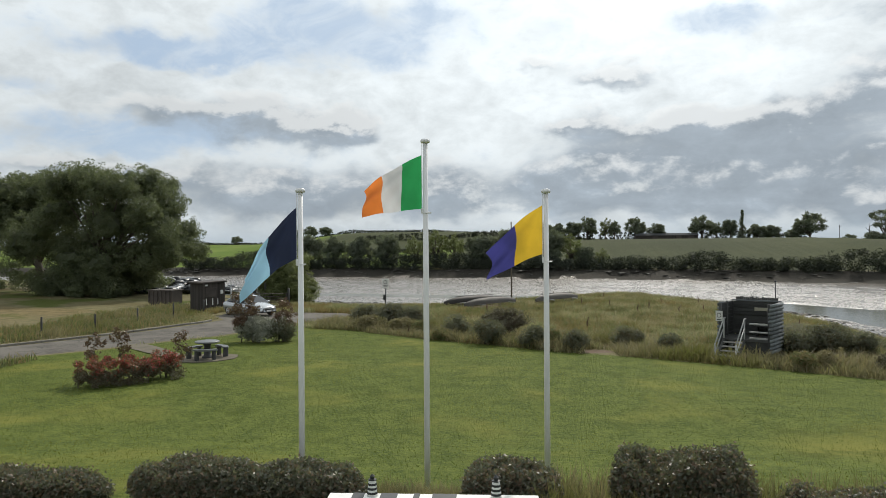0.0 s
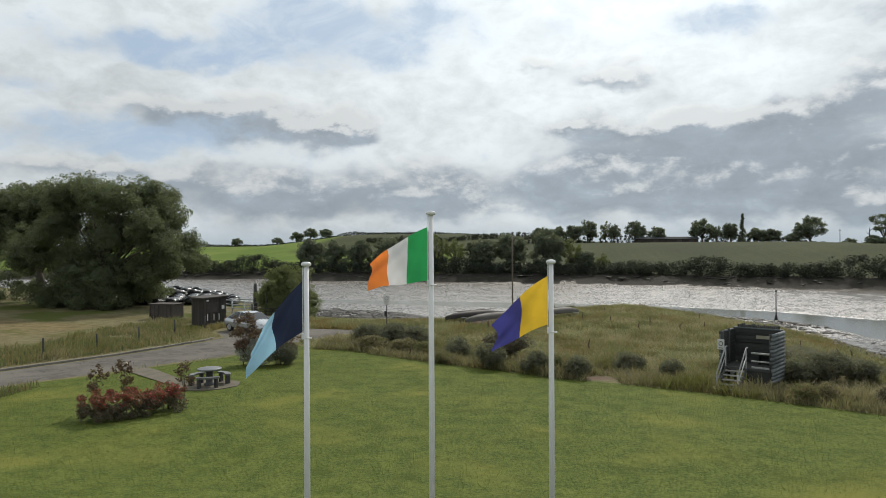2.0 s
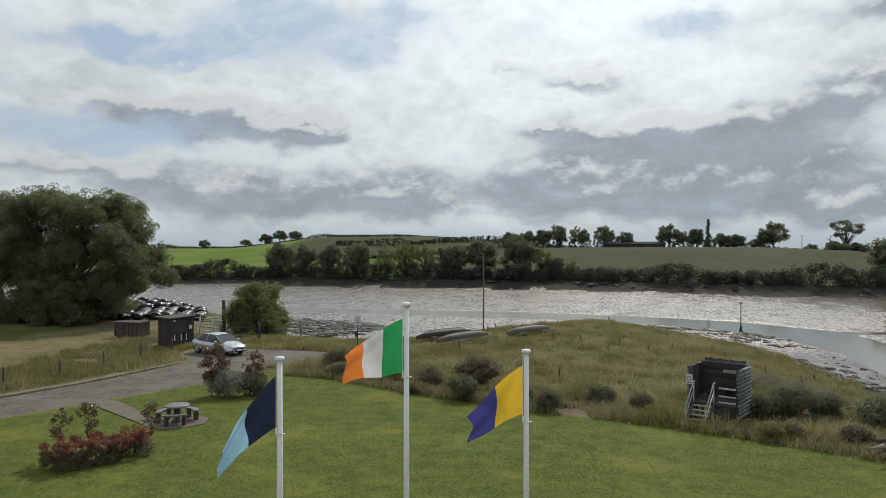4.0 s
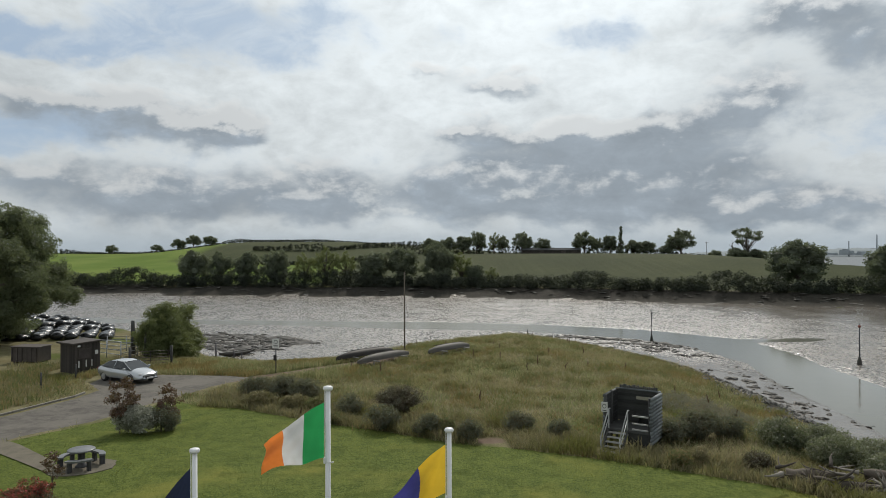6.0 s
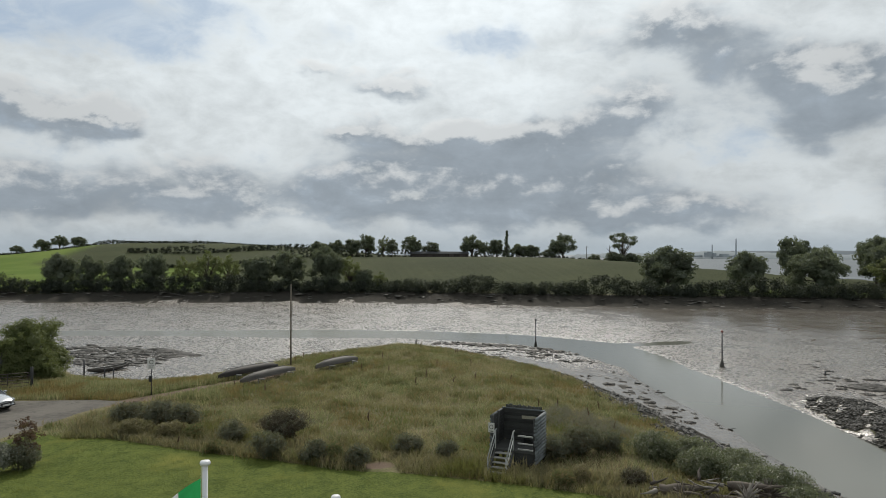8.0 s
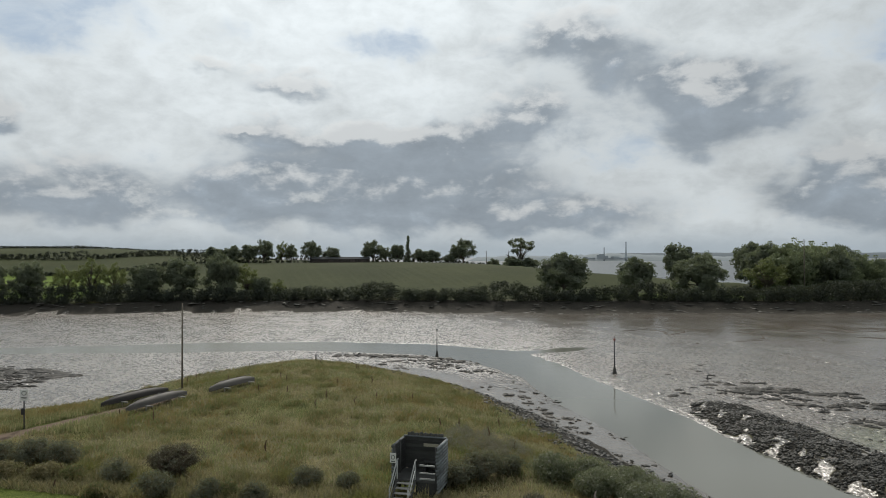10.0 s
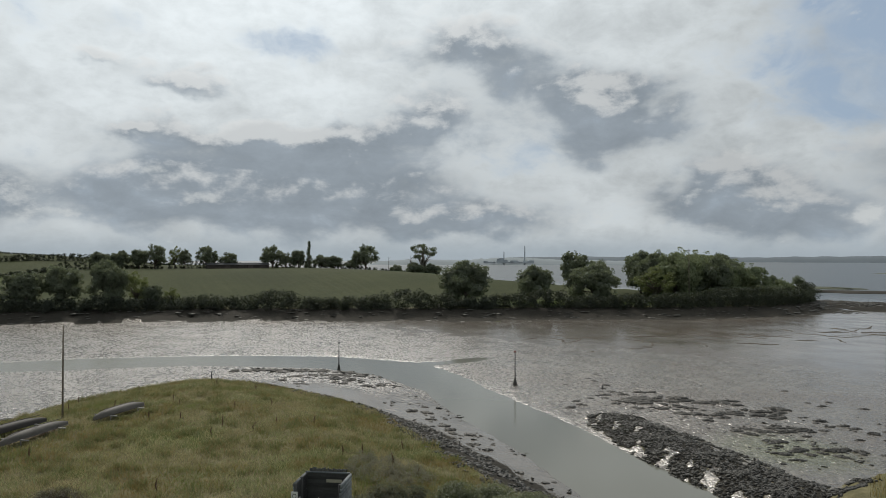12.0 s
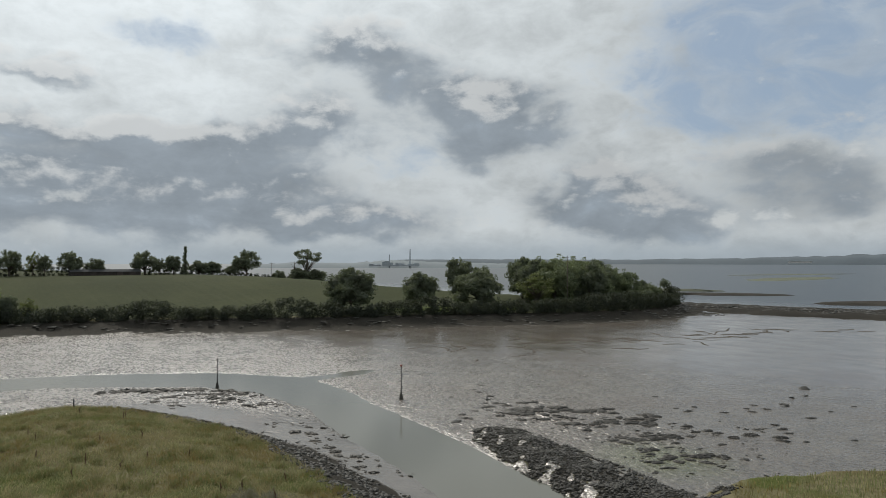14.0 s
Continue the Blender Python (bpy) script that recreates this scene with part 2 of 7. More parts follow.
def make_ground_material():
    m, g = material("ground_surface")
    p = g.add("ShaderNodeNewGeometry").outputs["Position"]
    huge, big, mid, fine = g.noise(p, 0.03, 4), g.noise(p, 0.22, 4), g.noise(p, 1.3, 5), g.noise(p, 9.0, 5, 0.65)
    tiny = g.noise(p, 30.0, 3, 0.7)

    def zone(name, soft=0.25):
        return g.ramp(g.math("ADD", g.attr(name), g.math("MULTIPLY", g.math("SUBTRACT", mid, 0.5), 0.5)), 0.5 - soft, 0.5 + soft)

    # grass: the mown lawn, the rough meadow, the pastures over the water
    v = g.math("ADD", g.math("MULTIPLY", mid, 0.5), g.math("MULTIPLY", fine, 0.5))
    blade = g.math("ADD", g.math("MULTIPLY", mid, 0.22), g.math("ADD", g.math("MULTIPLY", fine, 0.42), g.math("MULTIPLY", tiny, 0.36)))
    lawn = g.mix(g.ramp(blade, 0.38, 0.62), (0.045, 0.068, 0.016), (0.14, 0.165, 0.04))
    lawn = g.mix(g.ramp(big, 0.5, 0.72), lawn, (0.175, 0.175, 0.042))
    lawn = g.mix(g.math("MULTIPLY", g.ramp(g.noise(p, 0.9, 5, 0.65), 0.54, 0.68), 0.65), lawn, (0.06, 0.08, 0.016))
    meadow = g.mix(g.ramp(v, 0.3, 0.7), (0.10, 0.095, 0.05), (0.22, 0.195, 0.11))
    meadow = g.mix(g.ramp(big, 0.45, 0.7), meadow, (0.125, 0.105, 0.052))
    meadow = g.mix(g.ramp(g.noise(p, 0.13, 3), 0.5, 0.62), meadow, (0.085, 0.10, 0.028))
    field = g.mix(g.ramp(g.math("ADD", g.math("MULTIPLY", huge, 0.5), g.math("MULTIPLY", mid, 0.5)), 0.35, 0.65), (0.038, 0.046, 0.02), (0.06, 0.068, 0.03))
    bright = g.mix(g.ramp(huge, 0.35, 0.65), (0.095, 0.145, 0.024), (0.135, 0.18, 0.038))
    hay = g.mix(g.ramp(v, 0.3, 0.7), (0.10, 0.08, 0.04), (0.24, 0.19, 0.10))
    land = g.mix(zone("zone_lawn", 0.12), meadow, lawn)
    land = g.mix(zone("zone_field"), land, field)
    land = g.mix(zone("zone_bright"), land, bright)
    land = g.mix(zone("zone_hay"), land, hay)
    land = g.mix(zone("zone_soil", 0.15), land, g.mix(v, (0.09, 0.06, 0.045), (0.22, 0.17, 0.13)))
    stone = g.mix(g.ramp(fine, 0.35, 0.65), (0.02, 0.019, 0.016), (0.06, 0.055, 0.046))
    land = g.mix(zone("zone_stone", 0.2), land, stone)
    dry = finish(g, land, 0.85, 0, g.math("ADD", fine, g.math("MULTIPLY", tiny, 0.6)), 0.5, 0.06)
    dry.inputs["Specular IOR Level"].default_value = 0.05
    # mud: wet, rippled
    st = g.add("ShaderNodeMapping", {0: p, 2: (0, 0, 0.25), 3: (1.0, 0.55, 1)}).outputs[0]
    rip, small = g.noise(st, 2.3, 3, 0.6, 0.5), g.noise(st, 6.0, 2, 0.6, 0.4)
    mud = g.mix(g.ramp(big, 0.3, 0.7), (0.112, 0.098, 0.082), (0.165, 0.147, 0.125))
    mud = g.mix(g.math("MULTIPLY", g.ramp(g.noise(p, 0.06, 4), 0.52, 0.66), 0.6), mud, (0.125, 0.098, 0.076))
    mud = g.mix(zone("zone_algae", 0.3), mud, (0.11, 0.12, 0.05))
    # shallow drainage runnels
    sw = g.add("ShaderNodeMapping", {0: p, 2: (0, 0, 0.9), 3: (0.10, 0.028, 1)}).outputs[0]
    run = g.add("ShaderNodeTexVoronoi", {"Vector": g.add("ShaderNodeVectorMath", {0: sw, 1: g.add("ShaderNodeVectorMath", {0: g.add("ShaderNodeTexNoise", {"Vector": p, "Scale": 0.12, "Detail": 4.0}).outputs["Color"], 1: (0.9, 0.9, 0)}, "MULTIPLY").outputs[0]}, "ADD").outputs[0], "Scale": 1.0})
    run.feature = "DISTANCE_TO_EDGE"
    groove = g.math("MULTIPLY", g.ramp(run.outputs["Distance"], 0.05, 0.0), g.ramp(g.noise(p, 0.035, 3), 0.52, 0.6))
    cob = g.add("ShaderNodeTexVoronoi", {"Vector": g.add("ShaderNodeVectorMath", {0: st, 1: g.add("ShaderNodeTexNoise", {"Vector": p, "Scale": 0.8, "Detail": 3.0}).outputs["Color"]}, "ADD").outputs[0], "Scale": 2.1, "Randomness": 0.9})
    pat = cob.outputs["Distance"]
    relief = g.math("SUBTRACT", g.math("SUBTRACT", g.math("ADD", g.math("MULTIPLY", rip, 0.7), g.math("MULTIPLY", small, 0.35)), g.math("MULTIPLY", pat, 0.55)), g.math("MULTIPLY", groove, 0.9))
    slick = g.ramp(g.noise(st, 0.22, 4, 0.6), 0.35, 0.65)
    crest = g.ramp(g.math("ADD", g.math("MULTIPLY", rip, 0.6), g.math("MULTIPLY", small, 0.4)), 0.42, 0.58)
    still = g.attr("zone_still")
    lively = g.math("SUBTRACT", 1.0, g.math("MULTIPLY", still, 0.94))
    # wet troughs darker, crests paler; also puts the ripples' glitter into the colour
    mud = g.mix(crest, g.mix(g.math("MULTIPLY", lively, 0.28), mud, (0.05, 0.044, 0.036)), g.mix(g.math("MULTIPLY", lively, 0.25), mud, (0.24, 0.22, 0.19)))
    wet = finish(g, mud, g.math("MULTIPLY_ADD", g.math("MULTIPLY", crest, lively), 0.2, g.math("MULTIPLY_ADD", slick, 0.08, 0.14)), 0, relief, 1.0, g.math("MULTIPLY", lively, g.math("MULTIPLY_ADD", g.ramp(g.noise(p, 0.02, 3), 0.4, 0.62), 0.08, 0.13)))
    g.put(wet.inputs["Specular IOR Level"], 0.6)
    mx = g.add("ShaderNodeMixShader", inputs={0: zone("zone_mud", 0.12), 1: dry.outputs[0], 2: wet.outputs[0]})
    output(g, mx.outputs[0])
    return m


def make_water_material():
    m, g = material("water_surface")
    p = g.add("ShaderNodeNewGeometry").outputs["Position"]
    st = g.add("ShaderNodeMapping", inputs={0: p, 2: (0, 0, 0.3), 3: (0.5, 1.0, 1)}).outputs[0]
    # silty creek, deeper and clearer out in the estuary
    silt = g.mix(g.ramp(g.add("ShaderNodeSeparateXYZ", {0: p}).outputs[0], 200, 300), (0.15, 0.15, 0.125), (0.03, 0.038, 0.04))
    open_sea = g.ramp(g.add("ShaderNodeSeparateXYZ", {0: p}).outputs[0], 180, 330)
    ruffled = g.ramp(g.add("ShaderNodeSeparateXYZ", {0: p}).outputs[0], 34, 12)
    b = finish(g, silt, g.math("MULTIPLY_ADD", ruffled, 0.16, g.math("MULTIPLY_ADD", open_sea, 0.2, 0.1)), 0, g.math("ADD", g.noise(st, 0.9, 3), g.math("MULTIPLY", g.noise(st, 4, 3), 0.3)), 0.25, g.math("MULTIPLY_ADD", ruffled, 0.05, g.math("MULTIPLY_ADD", open_sea, 0.5, 0.008)))
    b.inputs["IOR"].default_value = 1.33
    output(g, b.outputs[0])
    return m


M_GROUND, M_WATER = make_ground_material(), make_water_material()

# ---- the lie of the land ----
WATER = -4.75
HOME = [(-260, -90), (-260, 104), (-120, 100), (-60, 92), (-44, 86), (-34, 76), (-27, 66), (-22, 58.5), (-18, 55.5), (-13, 53), (-9, 54.5), (-6, 58),
        (-1.5, 64.5), (7, 72), (12.5, 73), (17, 69), (20, 62), (23, 54), (24, 48), (23.7, 37), (23.4, 28), (24, 21), (25, 12), (27, 0), (30, -20), (34, -90)]
MARSH = [(43, 12), (44.5, 17.5), (48.3, 19.6), (52, 19.2), (58, 16.4), (66, 12), (120, -4), (260, -40), (260, -90), (48, -90), (44, -20)]
CHANNEL = [(-260, 150), (-90, 131), (-41, 122), (-20, 119), (0, 117.5), (20, 112), (36, 103.2), (46.4, 90.5), (46.3, 78), (45, 68), (44.2, 59.7), (43, 48), (42, 42.4), (41.2, 33.3),
           (40, 26), (38.5, 12), (38, -90), (36, -90), (32.5, 12), (32.5, 24), (33.4, 33.8), (34.8, 40), (35.6, 46), (36.2, 53), (37.3, 60.5), (38.9, 69), (38.4, 75.5), (37.4, 84), (32.4, 93), (20, 101.6), (13, 105),
           (-4, 108), (-24, 114), (-90, 124), (-260, 142)]
CREEK = [(44, 90.6), (52, 90.2), (55.6, 91.6), (58.6, 91.2), (56, 89.7), (52, 89.4), (45, 88.6)]
MOUND = [(47.3, 49.2), (50.5, 49), (52, 45), (51, 38), (50, 31), (49.2, 26), (48.5, 19), (39.6, 19), (40.4, 28), (41.3, 33), (42.4, 37.5), (45, 46)]
FAR = [(-900, 222), (-121, 213), (-88, 212), (-52, 206), (-18, 200), (14, 196), (40, 187), (63, 175), (92, 163), (121, 154), (150, 141), (180, 135), (205, 140), (222, 151),
       (230, 165), (222, 190), (200, 235), (190, 330), (180, 430), (120, 640), (-100, 900), (-900, 900)]
LAWN = [(-36, -30), (-30, 5), (-22, 17), (-19.2, 21.5), (-16, 26.5), (-14, 31.4), (-11.8, 29.6), (-9.6, 29.4), (-6, 27.2), (-3.4, 25.6), (-0.6, 24), (2.6, 21.8), (5.8, 20.8), (8.7, 19.4),
        (11, 18), (12.5, 17), (14.5, 15.6), (18, 12), (22, 4), (26, -30)]


def signed(poly, x, y):
    """Distance to the outline, positive inside."""
    px, py = np.array(poly, float).T
    qx, qy = np.roll(px, -1), np.roll(py, -1)
    best = np.full(x.shape, 1e9)
    inside = np.zeros(x.shape, bool)
    for ax, ay, bx, by in zip(px, py, qx, qy):
        dx, dy = bx - ax, by - ay
        t = np.clip(((x - ax) * dx + (y - ay) * dy) / (dx * dx + dy * dy), 0, 1)
        best = np.minimum(best, np.hypot(x - ax - t * dx, y - ay - t * dy))
        if ay != by:
            inside ^= ((ay > y) != (by > y)) & (x < ax + (y - ay) * dx / dy)
    return np.where(inside, best, -best)


def smooth(v, lo, hi):
    t = np.clip((v - lo) / (hi - lo), 0, 1)
    return t * t * (3 - 2 * t)


def waves(x, y, seed, size):
    """Cheap rolling unevenness."""
    r = np.random.RandomState(seed)
    out = np.zeros_like(x)
    for k in range(6):
        a, s, ph = r.uniform(0, 6.28), size * (0.5 + r.rand()), r.uniform(0, 6.28)
        out += np.sin((x * math.cos(a) + y * math.sin(a)) / s * 6.28 + ph)
    return out / 6


def height(x, y, zones=None):
    x, y = np.asarray(x, float), np.asarray(y, float)
    jag = waves(x, y, 3, 5) * 0.5 + waves(x, y, 4, 2) * 0.25
    home, marsh, chan, far = signed(HOME, x, y) + jag, signed(MARSH, x, y) + jag, np.maximum(signed(CHANNEL, x, y), signed(CREEK, x, y)) + jag * 0.5, signed(FAR, x, y) + jag * 2
    # tidal flat with its channel, falling away into the estuary
    z = -4.66 + waves(x, y, 5, 16) * 0.035 + waves(x, y, 9, 5) * 0.015
    z = z + 0.25 * smooth(far, -14, -3)
    z = z - 0.7 * smooth(chan, -2.2, 3.0)
    sea = smooth(x + (y - 100) * 0.25, 262, 300) + smooth(y, 400, 470) * smooth(x, 120, 260)
    z = z - 3.5 * np.clip(sea, 0, 1)
    # weedy mound beside the channel
    heap = signed(MOUND, x, y) + jag
    mound = smooth(heap, -0.4, 3.0)
    z = z + 0.8 * mound * (0.8 + 0.35 * waves(x, y, 47, 5))
    cover = smooth(heap, -0.4, 0.6) * smooth(waves(x, y, 48, 3.2) + 0.8 * waves(x, y, 49, 1.4) + 0.16 * heap, -0.12, 0.12)
    # home shore: bank, meadow, lawn
    lawn = signed(LAWN, x, y)
    top = -0.75 + waves(x, y, 11, 14) * 0.10
    top = top + 0.75 * smooth(y, 8, -1) + 0.4 * smooth(x, -30, -60)
    land = -2.0 + (top + 2.0) * smooth(home, 0, 9) - 2.66 * smooth(home, 0.3, -7.5)
    z = np.where(home > -7.5, np.maximum(land, z), z)
    mland = -2.9 + 0.5 * smooth(marsh, 0, 8) - 1.9 * smooth(marsh, 0, -4)
    z = np.where(marsh > -4, np.maximum(mland, z), z)
    # far shore: foreshore, bank, hill
    reach = 105 + 130 * smooth(x, 10, -70)
    crest = 9.6 - 1.6 * smooth(x, 110, 190) - 4.0 * smooth(x, 165, 215)
    hill = -2.2 + crest * smooth(far, 2, reach) + 0.5 * smooth(far, 230, 420) * smooth(x, -10, -120) + 8.0 * smooth(far, 110, 250) * smooth(x, -190, -115) * smooth(x, 55, 0)
    fland = np.where(far > 0, hill, -2.2 - 2.5 * smooth(far, 0.5, -9))
    z = np.where(far > -9, np.maximum(fland, z), z)
    if zones is not None:
        dry = np.maximum(np.maximum(home + (4.6 + 1.6 * waves(x, y, 17, 7)) * smooth(x, 14, 21), marsh + 0.5), far + 9.5 + waves(x, y, 19, 14) * 3 + waves(x, y, 20, 5) * 2)
        zones["zone_lawn"] = smooth(lawn, -0.5, 0.5)
        zones["zone_mud"] = smooth(dry, -1.0, -2.6) * (1 - cover)
        zones["zone_stone"] = np.clip(smooth(home, 0.4, -1.0) * smooth(home, -9, -6) * smooth(x, -6, 6) + smooth(far, 4.5, 1) * smooth(far, -16, -12) + cover, 0, 1)
        zones["zone_field"] = smooth(far, 3, 6)
        zones["zone_bright"] = np.clip(smooth(x, -22, -50) * smooth(far, 8, 14) * (1 - smooth(x, -150, -110) * smooth(far, 105, 130)) + 0.55 * smooth(x, 96, 112) * smooth(far, 30, 18) * smooth(far, 6, 10), 0, 1)
        zones["zone_hay"] = smooth(x, -29, -36) * smooth(y, 46, 40) * (0.62 + 0.3 * waves(x, y, 16, 12))
        zones["zone_soil"] = np.maximum(np.exp(-((x - 4.4) / 0.9) ** 2 - ((y - 22.2) / 0.6) ** 2),
                                        0.8 * smooth(np.abs((x + 11) * 0.707 - (y - 39) * 0.707), 1.0, 0.5) * smooth(y, 37, 38) * smooth(y, 50.0, 48))
        zones["zone_still"] = np.clip(smooth(x + 0.35 * (y - 60), 62, 120) + 0.85 * smooth(home, -19, -11) * smooth(home, -1, -3) * smooth(x, 12, 20), 0, 1)
        zones["zone_algae"] = 0.75 * np.exp(-((x - 55) / 7) ** 2 - ((y - 31) / 8) ** 2)
    return z


def ground_at(x, y):
    return float(height(np.array([x]), np.array([y]))[0])


def steps(dense0, dense1, step, lo, hi, grow=1.09):
    mid = list(np.arange(dense0, dense1 + 1e-6, step))
    s, a, out = step, dense0, []
    while a > lo:
        s *= grow
        a -= s
        out.append(a)
    low = out[::-1]
    s, a, out = step, dense1, []
    while a < hi:
        s = min(s * grow, 160)
        a += s
        out.append(a)
    return np.array(low + mid + out)


def set_mesh(name, verts, faces, mat, smooth_shade=True):
    """A mesh from arrays; faces is an (n, 3) or (n, 4) array."""
    me = bpy.data.meshes.new(name)
    verts, faces = np.asarray(verts, np.float32), np.asarray(faces, np.int32)
    n, k = faces.shape
    me.vertices.add(len(verts))
    me.vertices.foreach_set("co", verts.ravel())
    me.loops.add(n * k)
    me.loops.foreach_set("vertex_index", faces.ravel())
    me.polygons.add(n)
    me.polygons.foreach_set("loop_start", np.arange(0, n * k, k, dtype=np.int32))
    me.polygons.foreach_set("use_smooth", np.full(n, smooth_shade))
    me.update(calc_edges=True)
    me.materials.append(mat)
    return me


def make_ground():
    xs, ys = steps(-46, 82, 0.5, -3600, 4400), steps(-13, 125, 0.5, -900, 4600)
    gx, gy = np.meshgrid(xs, ys)
    zones = {}
    gz = height(gx.ravel(), gy.ravel(), zones)
    gz = gz + np.where(np.hypot(gx.ravel(), gy.ravel()) > 2500, -3.0, 0)
    w = len(xs)
    i = (np.arange(len(ys) - 1)[:, None] * w + np.arange(w - 1)[None, :]).ravel()
    me = set_mesh("ground", np.column_stack((gx.ravel(), gy.ravel(), gz)), np.column_stack((i, i + 1, i + w + 1, i + w)), M_GROUND)
    for k, v in zones.items():
        me.attributes.new(k, "FLOAT", "POINT").data.foreach_set("value", np.asarray(v, np.float32))
    tagged(new("ground", me), "mown lawn, rough meadow, grey tidal mud and far pasture", "ground", kind="structure")
    w = set_mesh("water", [(-3600, -900, WATER), (4400, -900, WATER), (4400, 4700, WATER), (-3600, 4700, WATER)], [(0, 1, 2, 3)], M_WATER)
    tagged(new("water", w), "calm grey-green tidal water of the creek and estuary", "water", kind="structure")


make_ground()


# ---- building blocks ----
class Shape:
    """Collects simple solids into one mesh."""

    def __init__(self):
        self.v, self.f = [], []

    def put(self, verts, faces, m=None):
        o = len(self.v)
        self.v += [tuple(m @ Vector(p)) if m else tuple(p) for p in verts]
        self.f += [tuple(o + i for i in f) for f in faces]
        return self

    def box(self, c, s, m=None, b=0.0):
        """A box round c, of sizes s, with edges bevelled by b."""
        x, y, z = (a / 2 for a in s)
        b = min(b, x * 0.9, y * 0.9, z * 0.9)
        t = Matrix.Translation(c)
        t = m @ t if m else t
        if b <= 0:
            vs = [(i * x, j * y, k * z) for k in (-1, 1) for j in (-1, 1) for i in (-1, 1)]
            return self.put(vs, [(0, 2, 3, 1), (4, 5, 7, 6), (0, 1, 5, 4), (1, 3, 7, 5), (3, 2, 6, 7), (2, 0, 4, 6)], t)
        bm = bmesh.new()
        bmesh.ops.create_cube(bm, size=1)
        bmesh.ops.scale(bm, vec=(2 * x, 2 * y, 2 * z), verts=bm.verts)
        bmesh.ops.bevel(bm, geom=bm.edges[:], offset=b, segments=1, affect="EDGES")
        bm.verts.index_update()
        self.put([v.co[:] for v in bm.verts], [[v.index for v in f.verts] for f in bm.faces], t)
        bm.free()
        return self

    def tube(self, pts, radii, n=8, cap=True, m=None):
        """A round bar through the points."""
        pts = [Vector(p) for p in pts]
        if not hasattr(radii, "__len__"):
            radii = [radii] * len(pts)
        vs, fs = [], []
        up = None
        for i, p in enumerate(pts):
            d = (pts[min(i + 1, len(pts) - 1)] - pts[max(i - 1, 0)]).normalized()
            if up is None:
                up = Vector((1, 0, 0)) if abs(d.x) < 0.8 else Vector((0, 1, 0))
            side = d.cross(up).normalized()
            up = side.cross(d).normalized()
            for k in range(n):
                a = 2 * math.pi * k / n
                vs.append(p + (side * math.cos(a) + up * math.sin(a)) * radii[i])
        for i in range(len(pts) - 1):
            for k in range(n):
                a, b = i * n + k, i * n + (k + 1) % n
                fs.append((a, b, b + n, a + n))
        if cap:
            fs += [tuple(range(n))[::-1], tuple(range((len(pts) - 1) * n, len(pts) * n))]
        return self.put(vs, fs, m)

    def lathe(self, profile, n=16, m=None):
        """A turned body from (radius, z) rows."""
        vs = [(max(r, 1e-4) * math.cos(2 * math.pi * k / n), max(r, 1e-4) * math.sin(2 * math.pi * k / n), z) for r, z in profile for k in range(n)]
        fs = [(i * n + k, i * n + (k + 1) % n, (i + 1) * n + (k + 1) % n, (i + 1) * n + k) for i in range(len(profile) - 1) for k in range(n)]
        fs += [tuple(range(n))[::-1], tuple(range((len(profile) - 1) * n, len(profile) * n))]
        return self.put(vs, fs, m)

    def mesh(self, name, mat, flat=True):
        me = bpy.data.meshes.new(name)
        me.from_pydata(self.v, [], self.f)
        me.polygons.foreach_set("use_smooth", [not flat] * len(me.polygons))
        me.materials.append(mat)
        me.update()
        return me


def part(name, shape, mat, parent=None, label="", flat=True, m=None):
    """Links a Shape, or a ready mesh, as one object under parent."""
    me = shape.mesh(name, mat, flat) if isinstance(shape, Shape) else shape
    ob = new(name, me)
    if parent is not None:
        ob.parent = parent
    if m is not None:
        ob.matrix_basis = m
    return tagged(ob, label)


def thing(name, m, label, category, group="", kind=""):
    ob = new(name)
    ob.matrix_basis = m
    return tagged(ob, label, category, group, kind)


# ---- plants ----
def sphere_dirs(r, n):
    d = r.normal(size=(n, 3))
    return d / np.linalg.norm(d, axis=1)[:, None]


def leaves(name, pts, size, mat, r, out=None, ratio=0.62, core=None):
    """One small leaf at each point, facing roughly along out; core adds the dense inner foliage."""
    n = len(pts)
    nn = sphere_dirs(r, n)
    if out is not None:
        nn = out * 0.6 + nn * 0.9 + np.array([0, 0, 0.2])
        nn /= np.linalg.norm(nn, axis=1)[:, None] + 1e-9
    a = np.cross(nn, sphere_dirs(r, n))
    a /= np.linalg.norm(a, axis=1)[:, None] + 1e-9
    b = np.cross(nn, a)
    s = (size * r.uniform(0.6, 1.35, n))[:, None]
    v = np.empty((n, 3, 3))
    v[:, 0], v[:, 1], v[:, 2] = pts + a * s * 0.6, pts - a * s * 0.4 + b * s * ratio * 0.5, pts - a * s * 0.4 - b * s * ratio * 0.5
    v, f = v.reshape(-1, 3), np.arange(3 * n).reshape(n, 3)
    if core is not None:
        f = np.concatenate((f, core[1] + len(v)))
        v = np.concatenate((v, core[0]))
    return set_mesh(name, v, f, mat, False)


def unit_ball(level):
    bm = bmesh.new()
    bmesh.ops.create_icosphere(bm, subdivisions=level, radius=1.0)
    out = np.array([v.co[:] for v in bm.verts]), np.array([[v.index for v in f.verts] for f in bm.faces])
    bm.free()
    return out


BALL = unit_ball(2)


